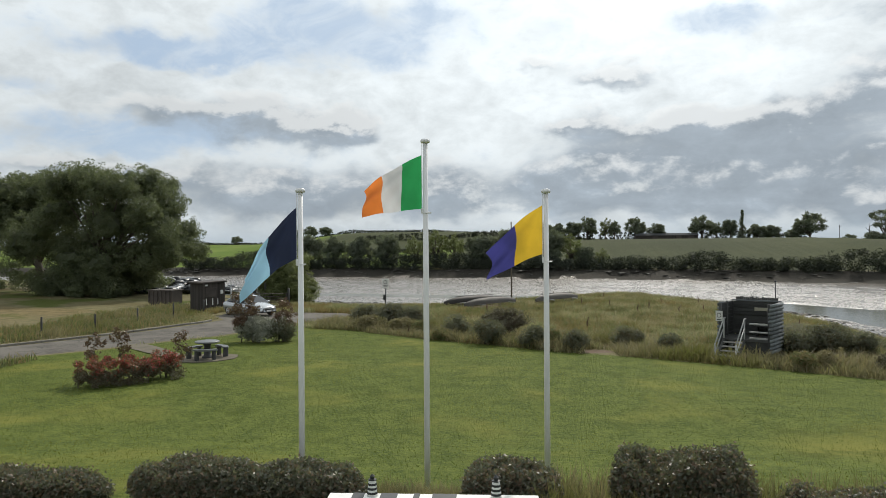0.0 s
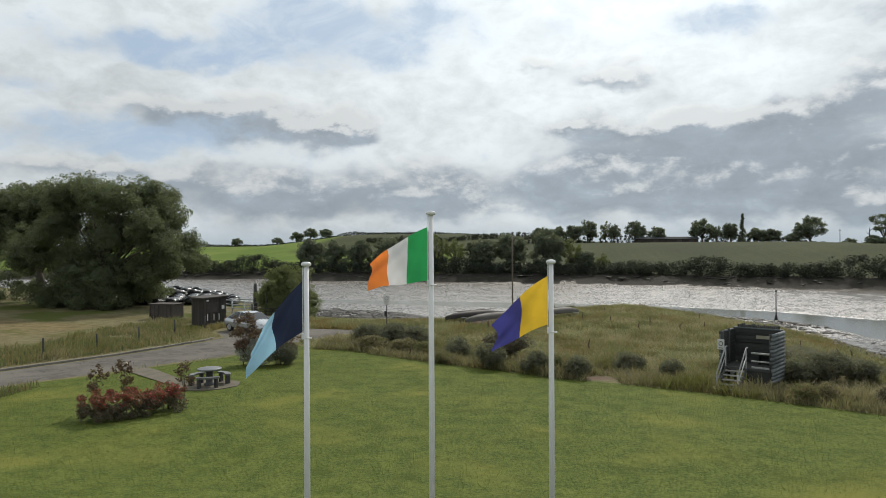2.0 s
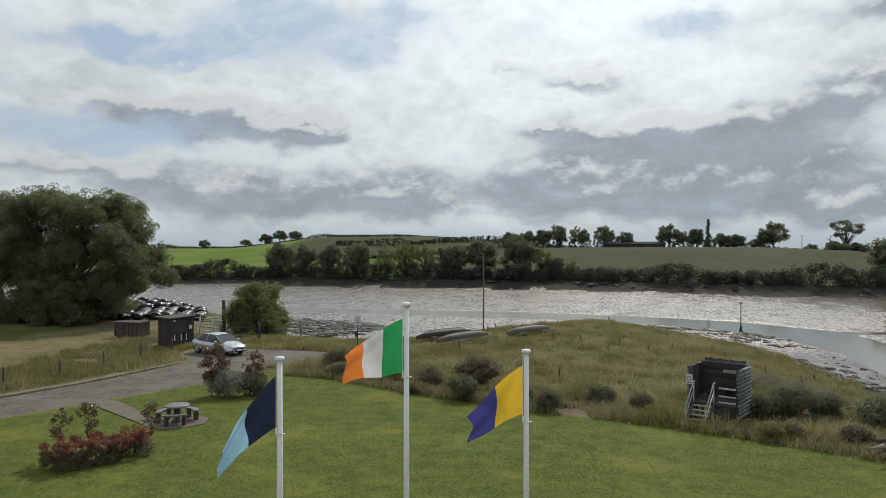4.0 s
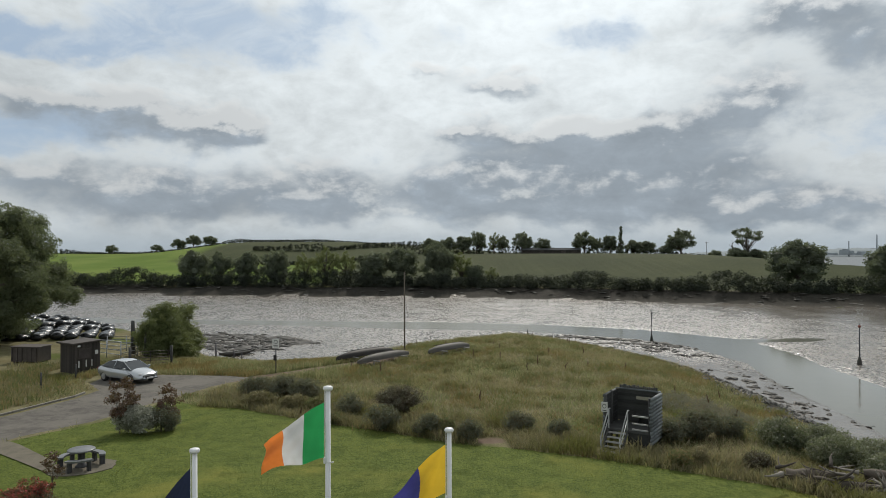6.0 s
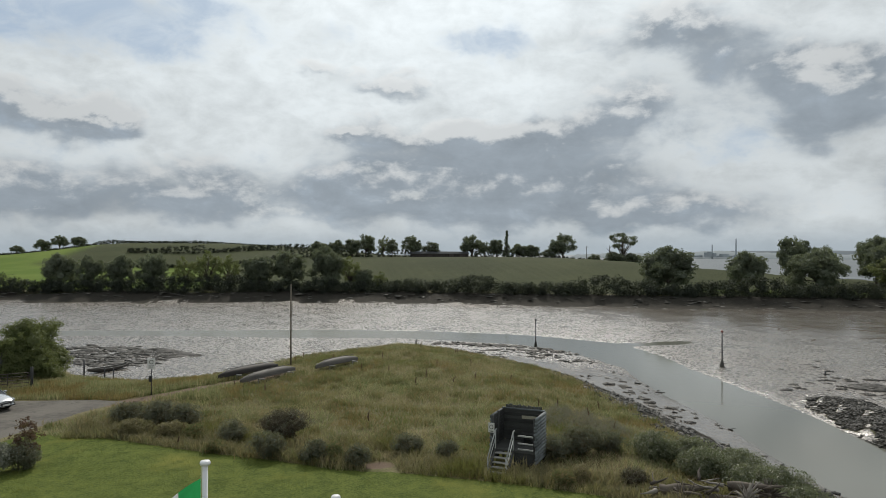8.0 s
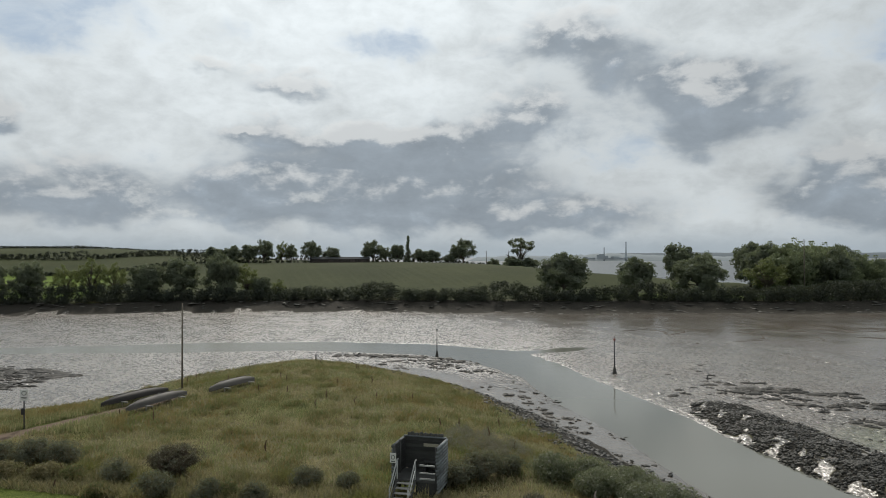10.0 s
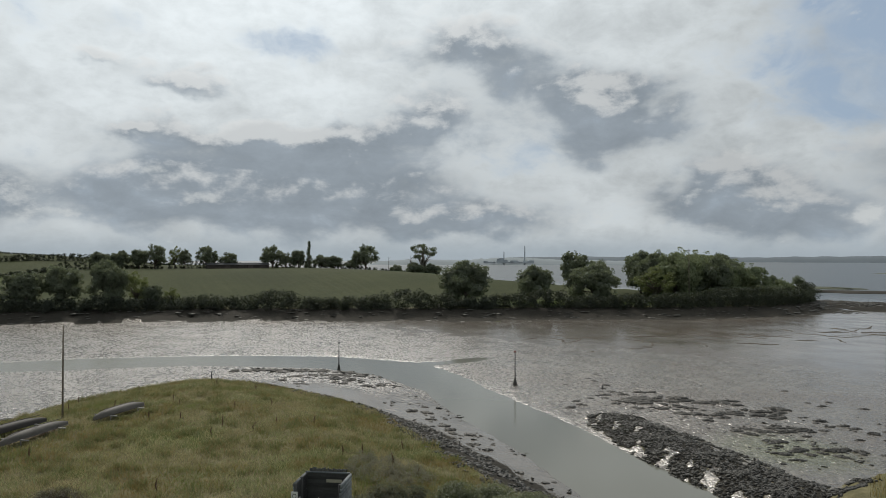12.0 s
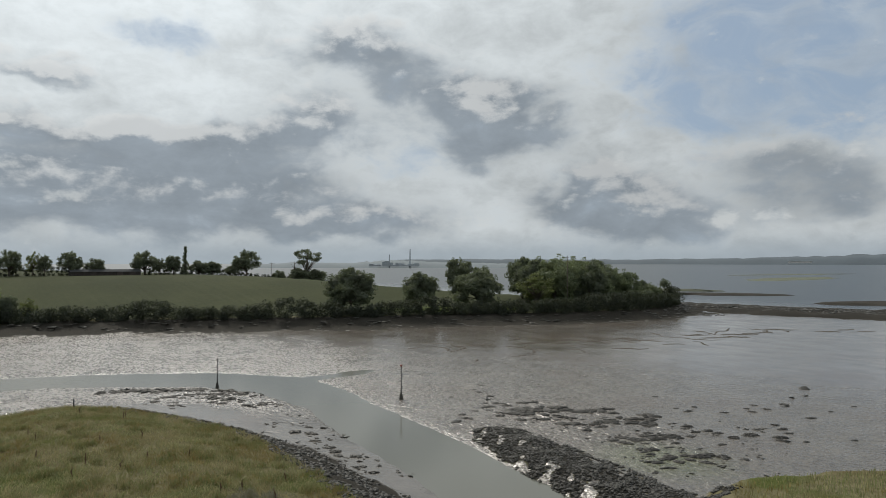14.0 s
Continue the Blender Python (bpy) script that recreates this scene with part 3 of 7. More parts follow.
def lobed(r, lobes, sub, per, n, core=0.6, flat=0.9):
    """Leaf places for a crown made of rounded lobes (centre and radius), each covered with small sprays.
    Gives the points, the way each leaf faces, and the inner foliage."""
    lobes = np.asarray(lobes, float)
    c, rad = lobes[:, :3], lobes[:, 3]
    k = np.repeat(np.arange(len(lobes)), per)
    d = sphere_dirs(r, len(k))
    at = c[k] + d * (rad[k] * r.uniform(0.5, 1.16, len(k)))[:, None] * np.array([1, 1, flat])
    near = np.linalg.norm(at[:, None, :] - c[None], axis=2) / rad[None]
    near[np.arange(len(k)), k] = 9
    keep = near.min(axis=1) > 0.55
    at, d, k = at[keep], d[keep], k[keep]
    size = sub * r.uniform(0.55, 1.35, len(k))
    w = size ** 2
    j = r.choice(len(k), n, p=w / w.sum())
    e = sphere_dirs(r, n) + d[j] * 0.35
    e /= np.linalg.norm(e, axis=1)[:, None] + 1e-9
    p = at[j] + e * (size[j] * r.rand(n) ** 0.42)[:, None] * np.array([1, 1, 0.75])
    out = e * 0.7 + d[j] * 0.6
    inner = None
    if core:
        vs, fs = [], []
        for i, (q, a) in enumerate(zip(c, rad)):
            vs.append(BALL[0] * (a * core * r.uniform(0.7, 1.2, (len(BALL[0]), 1))) * np.array([1, 1, flat]) + q)
            fs.append(BALL[1] + i * len(BALL[0]))
        inner = np.concatenate(vs), np.concatenate(fs)
    return p, out, inner, at


def dome(r, m, radii, share, low=-0.85):
    """Lobes that together fill a rounded crown of these half sizes round the origin."""
    d = sphere_dirs(r, m * 5)
    d = d[d[:, 2] > low][:m]
    q = share * r.uniform(0.75, 1.3, len(d))
    rows = np.column_stack((d * (1.02 - q)[:, None] * r.uniform(0.82, 1.05, (len(d), 1)), q))
    rows = np.concatenate((rows, [[0, 0, -0.05, 0.55]]))
    mean = float(np.mean(radii))
    return np.column_stack((rows[:, :3] * np.array(radii), rows[:, 3] * min(mean, min(radii) * 1.35)))


def crown_points(r, centres, rad, n):
    k = r.randint(0, len(centres), n)
    d = r.normal(size=(n, 3))
    d /= np.linalg.norm(d, axis=1)[:, None]
    q = rad * (0.6 + 0.4 * r.rand(len(centres)))[k][:, None]
    return centres[k] + d * q * (r.rand(n, 1) ** 0.45) * np.array([1, 1, 0.8])


def blades(name, x, y, z, tall, wide, mat, r, lean=0.35, rough=0.0):
    """Upright grass blades with bent tips."""
    n = len(x)
    a = r.uniform(0, 2 * math.pi, n)
    h = tall * r.uniform(0.55, 1.15, n) * (1 + rough * (0.6 * waves(x, y, 41, 3.5) + 0.6 * waves(x, y, 42, 1.3)))
    dx, dy = np.cos(a) * wide / 2, np.sin(a) * wide / 2
    b = r.uniform(0, 2 * math.pi, n)
    k = h * lean * r.rand(n)
    ox, oy = np.cos(b) * k, np.sin(b) * k
    v = np.empty((n, 5, 3))
    v[:, 0] = np.column_stack((x - dx, y - dy, z - 0.03))
    v[:, 1] = np.column_stack((x + dx, y + dy, z - 0.03))
    v[:, 2] = np.column_stack((x + dx * 0.8 + ox * 0.35, y + dy * 0.8 + oy * 0.35, z + h * 0.6))
    v[:, 3] = np.column_stack((x - dx * 0.8 + ox * 0.35, y - dy * 0.8 + oy * 0.35, z + h * 0.6))
    v[:, 4] = np.column_stack((x + ox, y + oy, z + h))
    i = np.arange(n)[:, None] * 5
    f = np.concatenate((i + [0, 1, 2], i + [0, 2, 3], i + [3, 2, 4]))
    return set_mesh(name, v.reshape(-1, 3), f, mat, False)


def make_tree(name, tall, wide, bole, seed, mat, label, n=6000, leaf=0.4, lobes=14, share=0.36, sub=0.8, per=14, core=0.6, conifer=False, stems=1, girth=0.028, limbs=16, flat=0.9, rows=None):
    """A tree at the origin: tapered trunk with limbs, and a crown of leafy lobes."""
    r = np.random.RandomState(seed)
    root = thing(name, Matrix.Identity(4), label, "tree")
    rz = (tall - bole) / 2
    if conifer:
        u = np.linspace(0.02, 0.98, lobes)
        ang = r.uniform(0, 6.28, lobes)
        w = (1 - u) * wide / 2
        rows = np.column_stack((np.cos(ang) * w * 0.45, np.sin(ang) * w * 0.45, bole + u * (tall - bole), np.maximum(w * 0.6, 0.25)))
    elif rows is None:
        rows = dome(r, lobes, (wide / 2, wide / 2, rz), share)
        rows[:, 2] += bole + rz
    p, out, inner, at = lobed(r, rows, sub, per, n, core, flat)
    wood = Shape()
    tr = max(0.015, tall * girth)
    for s in range(stems):
        ox, oy = (0, 0) if stems == 1 else (r.uniform(-0.3, 0.3), r.uniform(-0.3, 0.3))
        bend = r.normal(size=(4, 2)) * wide * 0.03
        top = bole + rz * (1.8 if conifer else 1.0)
        pts = [(ox + bend[i][0] * i * 0.5, oy + bend[i][1] * i * 0.5, -0.4 + (top + 0.4) * i / 3) for i in range(4)]
        wood.tube(pts, [tr * 1.25, tr * 0.85, tr * 0.6, tr * 0.15], 7)
        ends = [Vector(q[:3]) for q in rows] + [Vector(at[q]) for q in r.choice(len(at), min(len(at), limbs), replace=False)]
        for e in ends[: limbs + 4]:
            q = Vector(pts[1]).lerp(Vector(pts[2]), r.uniform(0.1, 0.8))
            wood.tube([q, q.lerp(e, 0.5) + Vector((0, 0, 0.03 * tall)), e], [tr * 0.42, tr * 0.25, tr * 0.06], 5)
    part("trunk", wood, M_BARK, root, flat=False)
    part("crown", leaves("crown", p, leaf, mat, r, out, 0.62, inner), mat, root)
    return root


def make_bush(name, m, size, seed, mat, label, n=1500, leaf=0.12, lobes=9, sub=0.22, category="bush", group="", stems=6, core=0.55):
    """A bush: woody stems and an uneven mound of leafy sprays down to the ground."""
    r = np.random.RandomState(seed)
    root = thing(name, m, label, category, group)
    sx, sy, sz = size
    rows = dome(r, lobes, (sx / 2, sy / 2, sz * 0.55), 0.40, -0.3)
    rows[:, 2] += sz * 0.42
    p, out, inner, at = lobed(r, rows, sub, 16, n, core)
    # loose shoots that break the outline
    q = sphere_dirs(r, n // 7)
    q[:, 2] = np.abs(q[:, 2])
    shoot = q * np.array([sx / 2, sy / 2, sz * 0.58]) * r.uniform(0.92, 1.16, (len(q), 1)) + np.array([0, 0, sz * 0.42])
    p, out = np.concatenate((p, shoot)), np.concatenate((out, q))
    keep = p[:, 2] > -0.05
    wood = Shape()
    for k in range(stems):
        e = rows[k % len(rows)]
        wood.tube([(e[0] * 0.25, e[1] * 0.25, -0.15), (e[0] * 0.6, e[1] * 0.6, e[2] * 0.5), tuple(e[:3])], [0.03, 0.022, 0.008], 5)
    tagged(part("stems", wood, M_BARK, root, flat=False), kind="stuff")
    part("foliage", leaves("foliage", p[keep], leaf, mat, r, out[keep], 0.62, inner), mat, root)
    return root


def spot(x, y, rz=0.0, s=1.0, dz=0.0):
    return pose(x, y, ground_at(x, y) + dz, 0, 0, rz) @ Matrix.Diagonal((s, s, s, 1))


def plant(base, x, y, rz, s, tall=1.0, label="", dz=-0.1):
    ob = copy_thing(base, spot(x, y, rz, 1, dz) @ Matrix.Diagonal((s, s, s * tall, 1)))
    if label:
        tagged(ob, label)
    return ob


def scatter(r, n, x0, x1, y0, y1, keep):
    x, y = r.uniform(x0, x1, n), r.uniform(y0, y1, n)
    k = keep(x, y)
    x, y = x[k], y[k]
    return x, y, height(x, y)


# ---- far shore trees ----
FAR_OAK = make_tree("tree", 12, 13, -0.6, 21, M_FAR, "broad dark green riverside tree on the far bank", 11500, 0.44, 26, 0.30, 0.75, 26)
FAR_TALL = make_tree("tree", 13, 8.5, -0.4, 22, M_FAR, "tall dark green tree on the far bank", 8800, 0.42, 24, 0.30, 0.65, 24)
FAR_PALE = make_tree("tree", 11, 9, 1.8, 23, M_PALE, "pale open-crowned tree on the far bank", 5600, 0.34, 20, 0.24, 0.6, 12, core=0.0, limbs=30, girth=0.034)
FAR_PINE = make_tree("tree", 14, 13, 7.2, 24, M_FAR, "flat-topped pine with a bare trunk on the hilltop", 5200, 0.36, 18, 0.24, 0.6, 16, core=0.4, limbs=20, flat=0.45)
FAR_FIR = make_tree("tree", 10, 5.4, 0.4, 25, M_FAR, "slender dark conifer on the hilltop", 2600, 0.36, 14, 0.3, 0.55, 18, conifer=True, limbs=4)
FAR_LEAN = make_tree("tree", 9, 9, 0.7, 26, M_FAR, "round hilltop tree with a bare trunk", 7200, 0.36, 20, 0.29, 0.6, 20, core=0.5, girth=0.036)
FAR_SYC = make_tree("tree", 12, 12, -0.6, 27, M_POINT, "full-leaved hazy grey-green tree in the wood on the point", 11500, 0.42, 26, 0.29, 0.7, 26)
FIRST = [FAR_SYC, FAR_OAK, FAR_TALL, FAR_PALE, FAR_PINE, FAR_FIR, FAR_LEAN]
rt = random.Random(5)


def far_tree(base, x, y, tall, w=None):
    s0 = {FAR_SYC: (12, 12), FAR_OAK: (12, 13), FAR_TALL: (13, 8.5), FAR_PALE: (11, 9), FAR_PINE: (14, 13), FAR_FIR: (10, 5.4), FAR_LEAN: (9, 9)}[base]
    s = (w or tall * s0[1] / s0[0]) / s0[1]
    m = spot(x, y, rt.uniform(0, 360), 1, -0.2) @ Matrix.Diagonal((s, s, tall / s0[0], 1))
    if base in FIRST:
        FIRST.remove(base)
        base.matrix_basis = m
        return base
    return copy_thing(base, m @ Matrix.Diagonal((*(1 / a for a in base.scale), 1)))


# hilltop row
for b, x, y, t, w in [(FAR_LEAN, 70, 305, 8.6, 9.5), (FAR_LEAN, 76, 305, 6, 5.5), (FAR_TALL, 82, 306, 8.2, 5.5), (FAR_FIR, 87, 306, 10, 4.4), (FAR_OAK, 93, 306, 5.4, 8),
                      (FAR_OAK, 99, 306, 5.2, 8), (FAR_LEAN, 107, 306, 4, 5.5), (FAR_LEAN, 114, 305, 10.6, 11.5), (FAR_PINE, 144, 305, 14.8, 14), (FAR_OAK, 139, 303, 6.6, 10),
                      (FAR_OAK, 148, 303, 7, 11), (FAR_LEAN, 130, 306, 4.5, 6), (FAR_TALL, 15, 306, 8, 6), (FAR_LEAN, 21, 305, 8.6, 8), (FAR_PALE, 29, 305, 8, 5), (FAR_LEAN, 33, 305, 7, 5),
                      (FAR_LEAN, 42, 306, 8.2, 8.5), (FAR_LEAN, 51, 306, 6, 7), (FAR_OAK, 8, 308, 6.5, 8), (FAR_OAK, 0, 308, 6, 8)]:
    far_tree(b, x, y, t * 1.22, w * 1.15)
# left skyline
for b, x, y, t, w in [(FAR_LEAN, -201, 430, 6, 8), (FAR_LEAN, -174, 432, 5.4, 8), (FAR_OAK, -160, 432, 7.4, 10), (FAR_LEAN, -150, 430, 8.4, 10), (FAR_OAK, -140, 431, 6.5, 10),
                      (FAR_OAK, -250, 428, 2.6, 5)]:
    far_tree(b, x, y, t, w)
# riverside trees
for b, x, y, t, w in [(FAR_OAK, -76, 216, 11.5, 12), (FAR_OAK, -67, 214, 11, 9), (FAR_OAK, -58, 212, 11, 9.5), (FAR_TALL, -49, 211, 13.6, 8.5), (FAR_PALE, -39, 209, 10.5, 7),
                      (FAR_PALE, -32, 208, 12.4, 9), (FAR_PALE, -26, 208, 11, 7), (FAR_TALL, -17, 206, 12.4, 10), (FAR_TALL, -8, 206, 14.4, 10), (FAR_OAK, 3, 204, 14.0, 12), (FAR_PALE, 10, 203, 10.5, 8),
                      (FAR_TALL, 14, 201, 8, 6), (FAR_PALE, 19, 199, 6, 5),
                      (FAR_OAK, 99, 174, 13.6, 17), (FAR_OAK, 121, 170, 12, 13), (FAR_OAK, 138, 163, 13, 17), (FAR_TALL, 140, 176, 18, 9), (FAR_TALL, 149, 176, 14.5, 7), (FAR_PALE, 157, 157, 11.5, 14),
                      (FAR_TALL, 171, 170, 8, 4)]:
    far_tree(b, x, y, t, w)
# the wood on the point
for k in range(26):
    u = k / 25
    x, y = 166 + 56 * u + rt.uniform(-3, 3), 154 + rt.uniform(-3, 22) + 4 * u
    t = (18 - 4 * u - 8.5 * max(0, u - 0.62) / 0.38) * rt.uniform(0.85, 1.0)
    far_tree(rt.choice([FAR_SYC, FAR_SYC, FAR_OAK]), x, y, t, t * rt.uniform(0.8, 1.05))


def scrub_line(name, line, spacing, low, high, spread, n, leaf, mat, label, seed, lump=1.5, shift=0.0):
    """An unbroken line of scrub along a polyline."""
    r = np.random.RandomState(seed)
    xs, ys, hs = [], [], []
    swell, goal, left = 0.4, 0.4, 0
    for (ax, ay), (bx, by) in zip(line, line[1:]):
        d = math.hypot(bx - ax, by - ay)
        for i in range(max(1, int(d / spacing))):
            t = i / max(1, int(d / spacing))
            if left <= 0:
                goal, left = r.rand() ** 2.2, r.randint(3, 16)
            left -= 1
            swell += (goal - swell) * 0.35
            top = low + (high - low) * swell * r.uniform(0.85, 1.15)
            for k in range(3):
                xs.append(ax + (bx - ax) * t + r.normal() * spread * 0.4)
                ys.append(ay + (by - ay) * t + shift + r.uniform(-spread, spread))
                hs.append(top * (k + 0.4) / 3)
    z = height(np.array(xs), np.array(ys))
    c = np.column_stack((xs, ys, z + np.array(hs)))
    q = crown_points(r, c, lump, n)
    up = sphere_dirs(r, n) * 0.8 + np.array([0, -0.35, 0.5])
    tagged(new(name, leaves(name, q, leaf, mat, r, up)), label, "hedge", kind="stuff")


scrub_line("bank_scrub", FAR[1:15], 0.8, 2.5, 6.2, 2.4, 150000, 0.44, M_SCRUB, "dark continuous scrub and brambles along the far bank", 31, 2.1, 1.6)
scrub_line("hill_hedgerow", [(-10, 309), (20, 308), (60, 307), (104, 307), (135, 306), (165, 300)], 1.6, 1.2, 4.2, 1.2, 20000, 0.5, M_SCRUB, "dark hedgerow along the hilltop", 32, 1.1)
scrub_line("hill_hedgerow", [(-330, 424), (-260, 430), (-180, 436), (-120, 452), (-60, 456), (0, 450), (40, 430)], 1.4, 0.6, 2.8, 1.0, 30000, 0.6, M_SCRUB, "dark hedgerow along the skyline", 33, 1.3)
scrub_line("hill_hedgerow", [(-118, 330), (-80, 322), (-40, 316), (-10, 309)], 1.8, 1.0, 4.5, 1.2, 14000, 0.55, M_SCRUB, "dark hedgerow below the ridge", 35, 1.3)
scrub_line("hill_hedgerow", [(-100, 385), (-60, 380), (-20, 372), (20, 360)], 1.8, 1.0, 4.5, 1.2, 14000, 0.55, M_SCRUB, "dark hedgerow on the ridge", 36, 1.3)
scrub_line("wood_edge", [(160, 150), (180, 143), (203, 147), (220, 157), (226, 166)], 1.2, 2.5, 6.0, 2.5, 30000, 0.5, M_FAR, "dense leafy edge of the wood on the point", 34, 1.8, 3.0)

# ---- flagpoles ----
def make_flagpole(x, y, tall):
    z = ground_at(x, y)
    root = thing("flagpole", pose(x, y, z), "white tapered flagpole with flat cap and halyard cleat", "flagpole", "flagpoles on the lawn")
    h = tall - z
    part("pole", Shape().tube([(0, 0, -0.2), (0, 0, h * 0.5), (0, 0, h - 0.05)], [0.052, 0.050, 0.042], 16), M_POLE, root, flat=False)
    part("cap", Shape().lathe([(0.03, h - 0.06), (0.075, h - 0.05), (0.085, h - 0.02), (0.07, h + 0.012), (0.03, h + 0.02), (0.0, h + 0.022)], 18), M_POLE, root, flat=False)
    part("cleat", Shape().box((-0.055, -0.02, h - 1.22), (0.035, 0.05, 0.11), None, 0.01).tube([(-0.06, 0, h - 1.25), (0.02, -0.055, h - 1.25), (0.1, -0.02, h - 1.25)], 0.012, 6), M_POLE, root)
    part("halyard", Shape().tube([(-0.062, -0.012, h - 1.2), (-0.058, -0.012, h - 0.06)], 0.004, 5), M_POLE, root)
    return root


for x, y, t in [(-2.014, 0.1, 5.141), (0, 0.716, 6.0), (2.04, 1.265, 5.149)]:
    make_flagpole(x, y, t)


# ---- more materials ----
def cloth(name, color):
    m, g = material(name)
    p = g.add("ShaderNodeTexCoord").outputs["Object"]
    w = g.noise(p, 220, 2)
    c = g.mix(g.ramp(g.noise(p, 3, 4), 0.3, 0.7), tuple(a * 0.88 for a in color), color)
    b = finish(g, c, 0.75, 0, w, 0.15, 0.002)
    t = g.add("ShaderNodeBsdfTranslucent", {"Color": c})
    output(g, g.add("ShaderNodeMixShader", {0: 0.5, 1: b.outputs[0], 2: t.outputs[0]}).outputs[0])
    return m


M_DARKWOOD = simple("dark_timber", (0.038, 0.039, 0.037), 0.75, 0, 0.45, 5, 0.5, (1, 1, 1))
M_LOG = simple("weathered_log", (0.125, 0.14, 0.145), 0.75, 0, 0.5, 5, 0.5, (0.4, 3, 3))
M_RAIL = simple("grey_rail", (0.36, 0.37, 0.36), 0.6, 0, 0.3, 6, 0.3)
M_TREAD = simple("pale_tread", (0.26, 0.255, 0.24), 0.7, 0, 0.35, 6, 0.4, (0.3, 3, 3))
M_SIGN = simple("sign_white", (0.62, 0.62, 0.60), 0.5, 0, 0.12, 6, 0.1)
M_INK = simple("sign_ink", (0.03, 0.03, 0.03), 0.6, 0, 0.2, 6, 0.1)
M_CREAM = simple("cream_board", (0.36, 0.34, 0.26), 0.65, 0, 0.25, 6, 0.2)
M_STONETOP = simple("polished_stone", (0.12, 0.125, 0.13), 0.38, 0, 0.25, 9, 0.15)
M_STONELEG = simple("stone_leg", (0.045, 0.045, 0.047), 0.6, 0, 0.35, 6, 0.3)
M_PAVE = simple("paving", (0.12, 0.108, 0.085), 0.9, 0, 0.4, 5, 0.5, Specular_IOR_Level=0.1)
M_CARPAINT = simple("silver_paint", (0.46, 0.48, 0.50), 0.22, 0.55, 0.04, 2, 0.0, Coat_Weight=0.6)
M_GLASS = simple("dark_glass", (0.02, 0.024, 0.028), 0.06, 0, 0.1, 2, 0.0)
M_TYRE = simple("tyre_rubber", (0.02, 0.02, 0.02), 0.85, 0, 0.3, 10, 0.2)
M_RIM = simple("wheel_alloy", (0.45, 0.46, 0.47), 0.35, 0.8, 0.1, 5, 0.1)
M_BLACKTRIM = simple("black_trim", (0.018, 0.018, 0.02), 0.45, 0, 0.2, 6, 0.1)
M_LAMP = simple("clear_lamp", (0.55, 0.56, 0.57), 0.12, 0.2, 0.1, 6, 0.0)
M_TAIL = simple("red_lamp", (0.30, 0.02, 0.02), 0.2, 0, 0.1, 6, 0.0)
M_WRAP = simple("black_wrap", (0.014, 0.015, 0.017), 0.28, 0, 0.3, 3, 0.6, (1, 1, 1), 0.04)
M_RUST = simple("rusty_steel", (0.06, 0.05, 0.045), 0.7, 0.2, 0.5, 4, 0.4)
M_GALV = simple("galvanised", (0.34, 0.35, 0.36), 0.45, 0.7, 0.25, 8, 0.15)
M_SLATE = simple("weathered_sheet_roof", (0.075, 0.078, 0.08), 0.95, 0, 0.25, 1, 0.2, Specular_IOR_Level=0.03)
M_SHED = simple("shed_boards", (0.045, 0.038, 0.033), 0.8, 0, 0.45, 4, 0.5, (2, 2, 0.3))
M_BOAT = simple("tarred_hull", (0.03, 0.027, 0.025), 0.65, 0, 0.4, 5, 0.4, (0.5, 2, 2), Specular_IOR_Level=0.25)
M_BOATPALE = simple("grey_hull", (0.085, 0.078, 0.07), 0.65, 0, 0.35, 5, 0.4, (0.5, 2, 2), Specular_IOR_Level=0.25)
M_DRIFT = simple("bleached_driftwood", (0.17, 0.155, 0.135), 0.85, 0, 0.5, 6, 0.7, (0.5, 0.5, 3))
M_ROOT = simple("dead_root", (0.085, 0.07, 0.056), 0.9, 0, 0.5, 6, 0.7)
M_BLACKPAINT = simple("black_paint", (0.025, 0.026, 0.028), 0.5, 0, 0.2, 6, 0.1)
M_WHITEPAINT = simple("white_paint", (0.72, 0.72, 0.70), 0.5, 0, 0.1, 4, 0.1)
M_STEELPOST = simple("marker_paint", (0.05, 0.05, 0.055), 0.6, 0, 0.3, 6, 0.2)
M_REDBALL = simple("red_topmark", (0.20, 0.045, 0.035), 0.5, 0, 0.3, 6, 0.2)
# aerial haze painted into the base colours of hills, shore and works
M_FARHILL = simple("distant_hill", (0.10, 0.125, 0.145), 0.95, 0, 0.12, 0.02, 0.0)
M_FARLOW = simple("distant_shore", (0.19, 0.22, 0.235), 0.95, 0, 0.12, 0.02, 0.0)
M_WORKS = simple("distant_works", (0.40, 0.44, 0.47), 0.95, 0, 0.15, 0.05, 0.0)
M_MUD = simple("wet_mud", (0.09, 0.078, 0.064), 0.85, 0, 0.25, 2, 0.5, (1, 1, 1), 0.03, Specular_IOR_Level=0.1)
M_KERB = simple("kerb_stone", (0.16, 0.15, 0.13), 0.9, 0, 0.4, 3, 0.4)


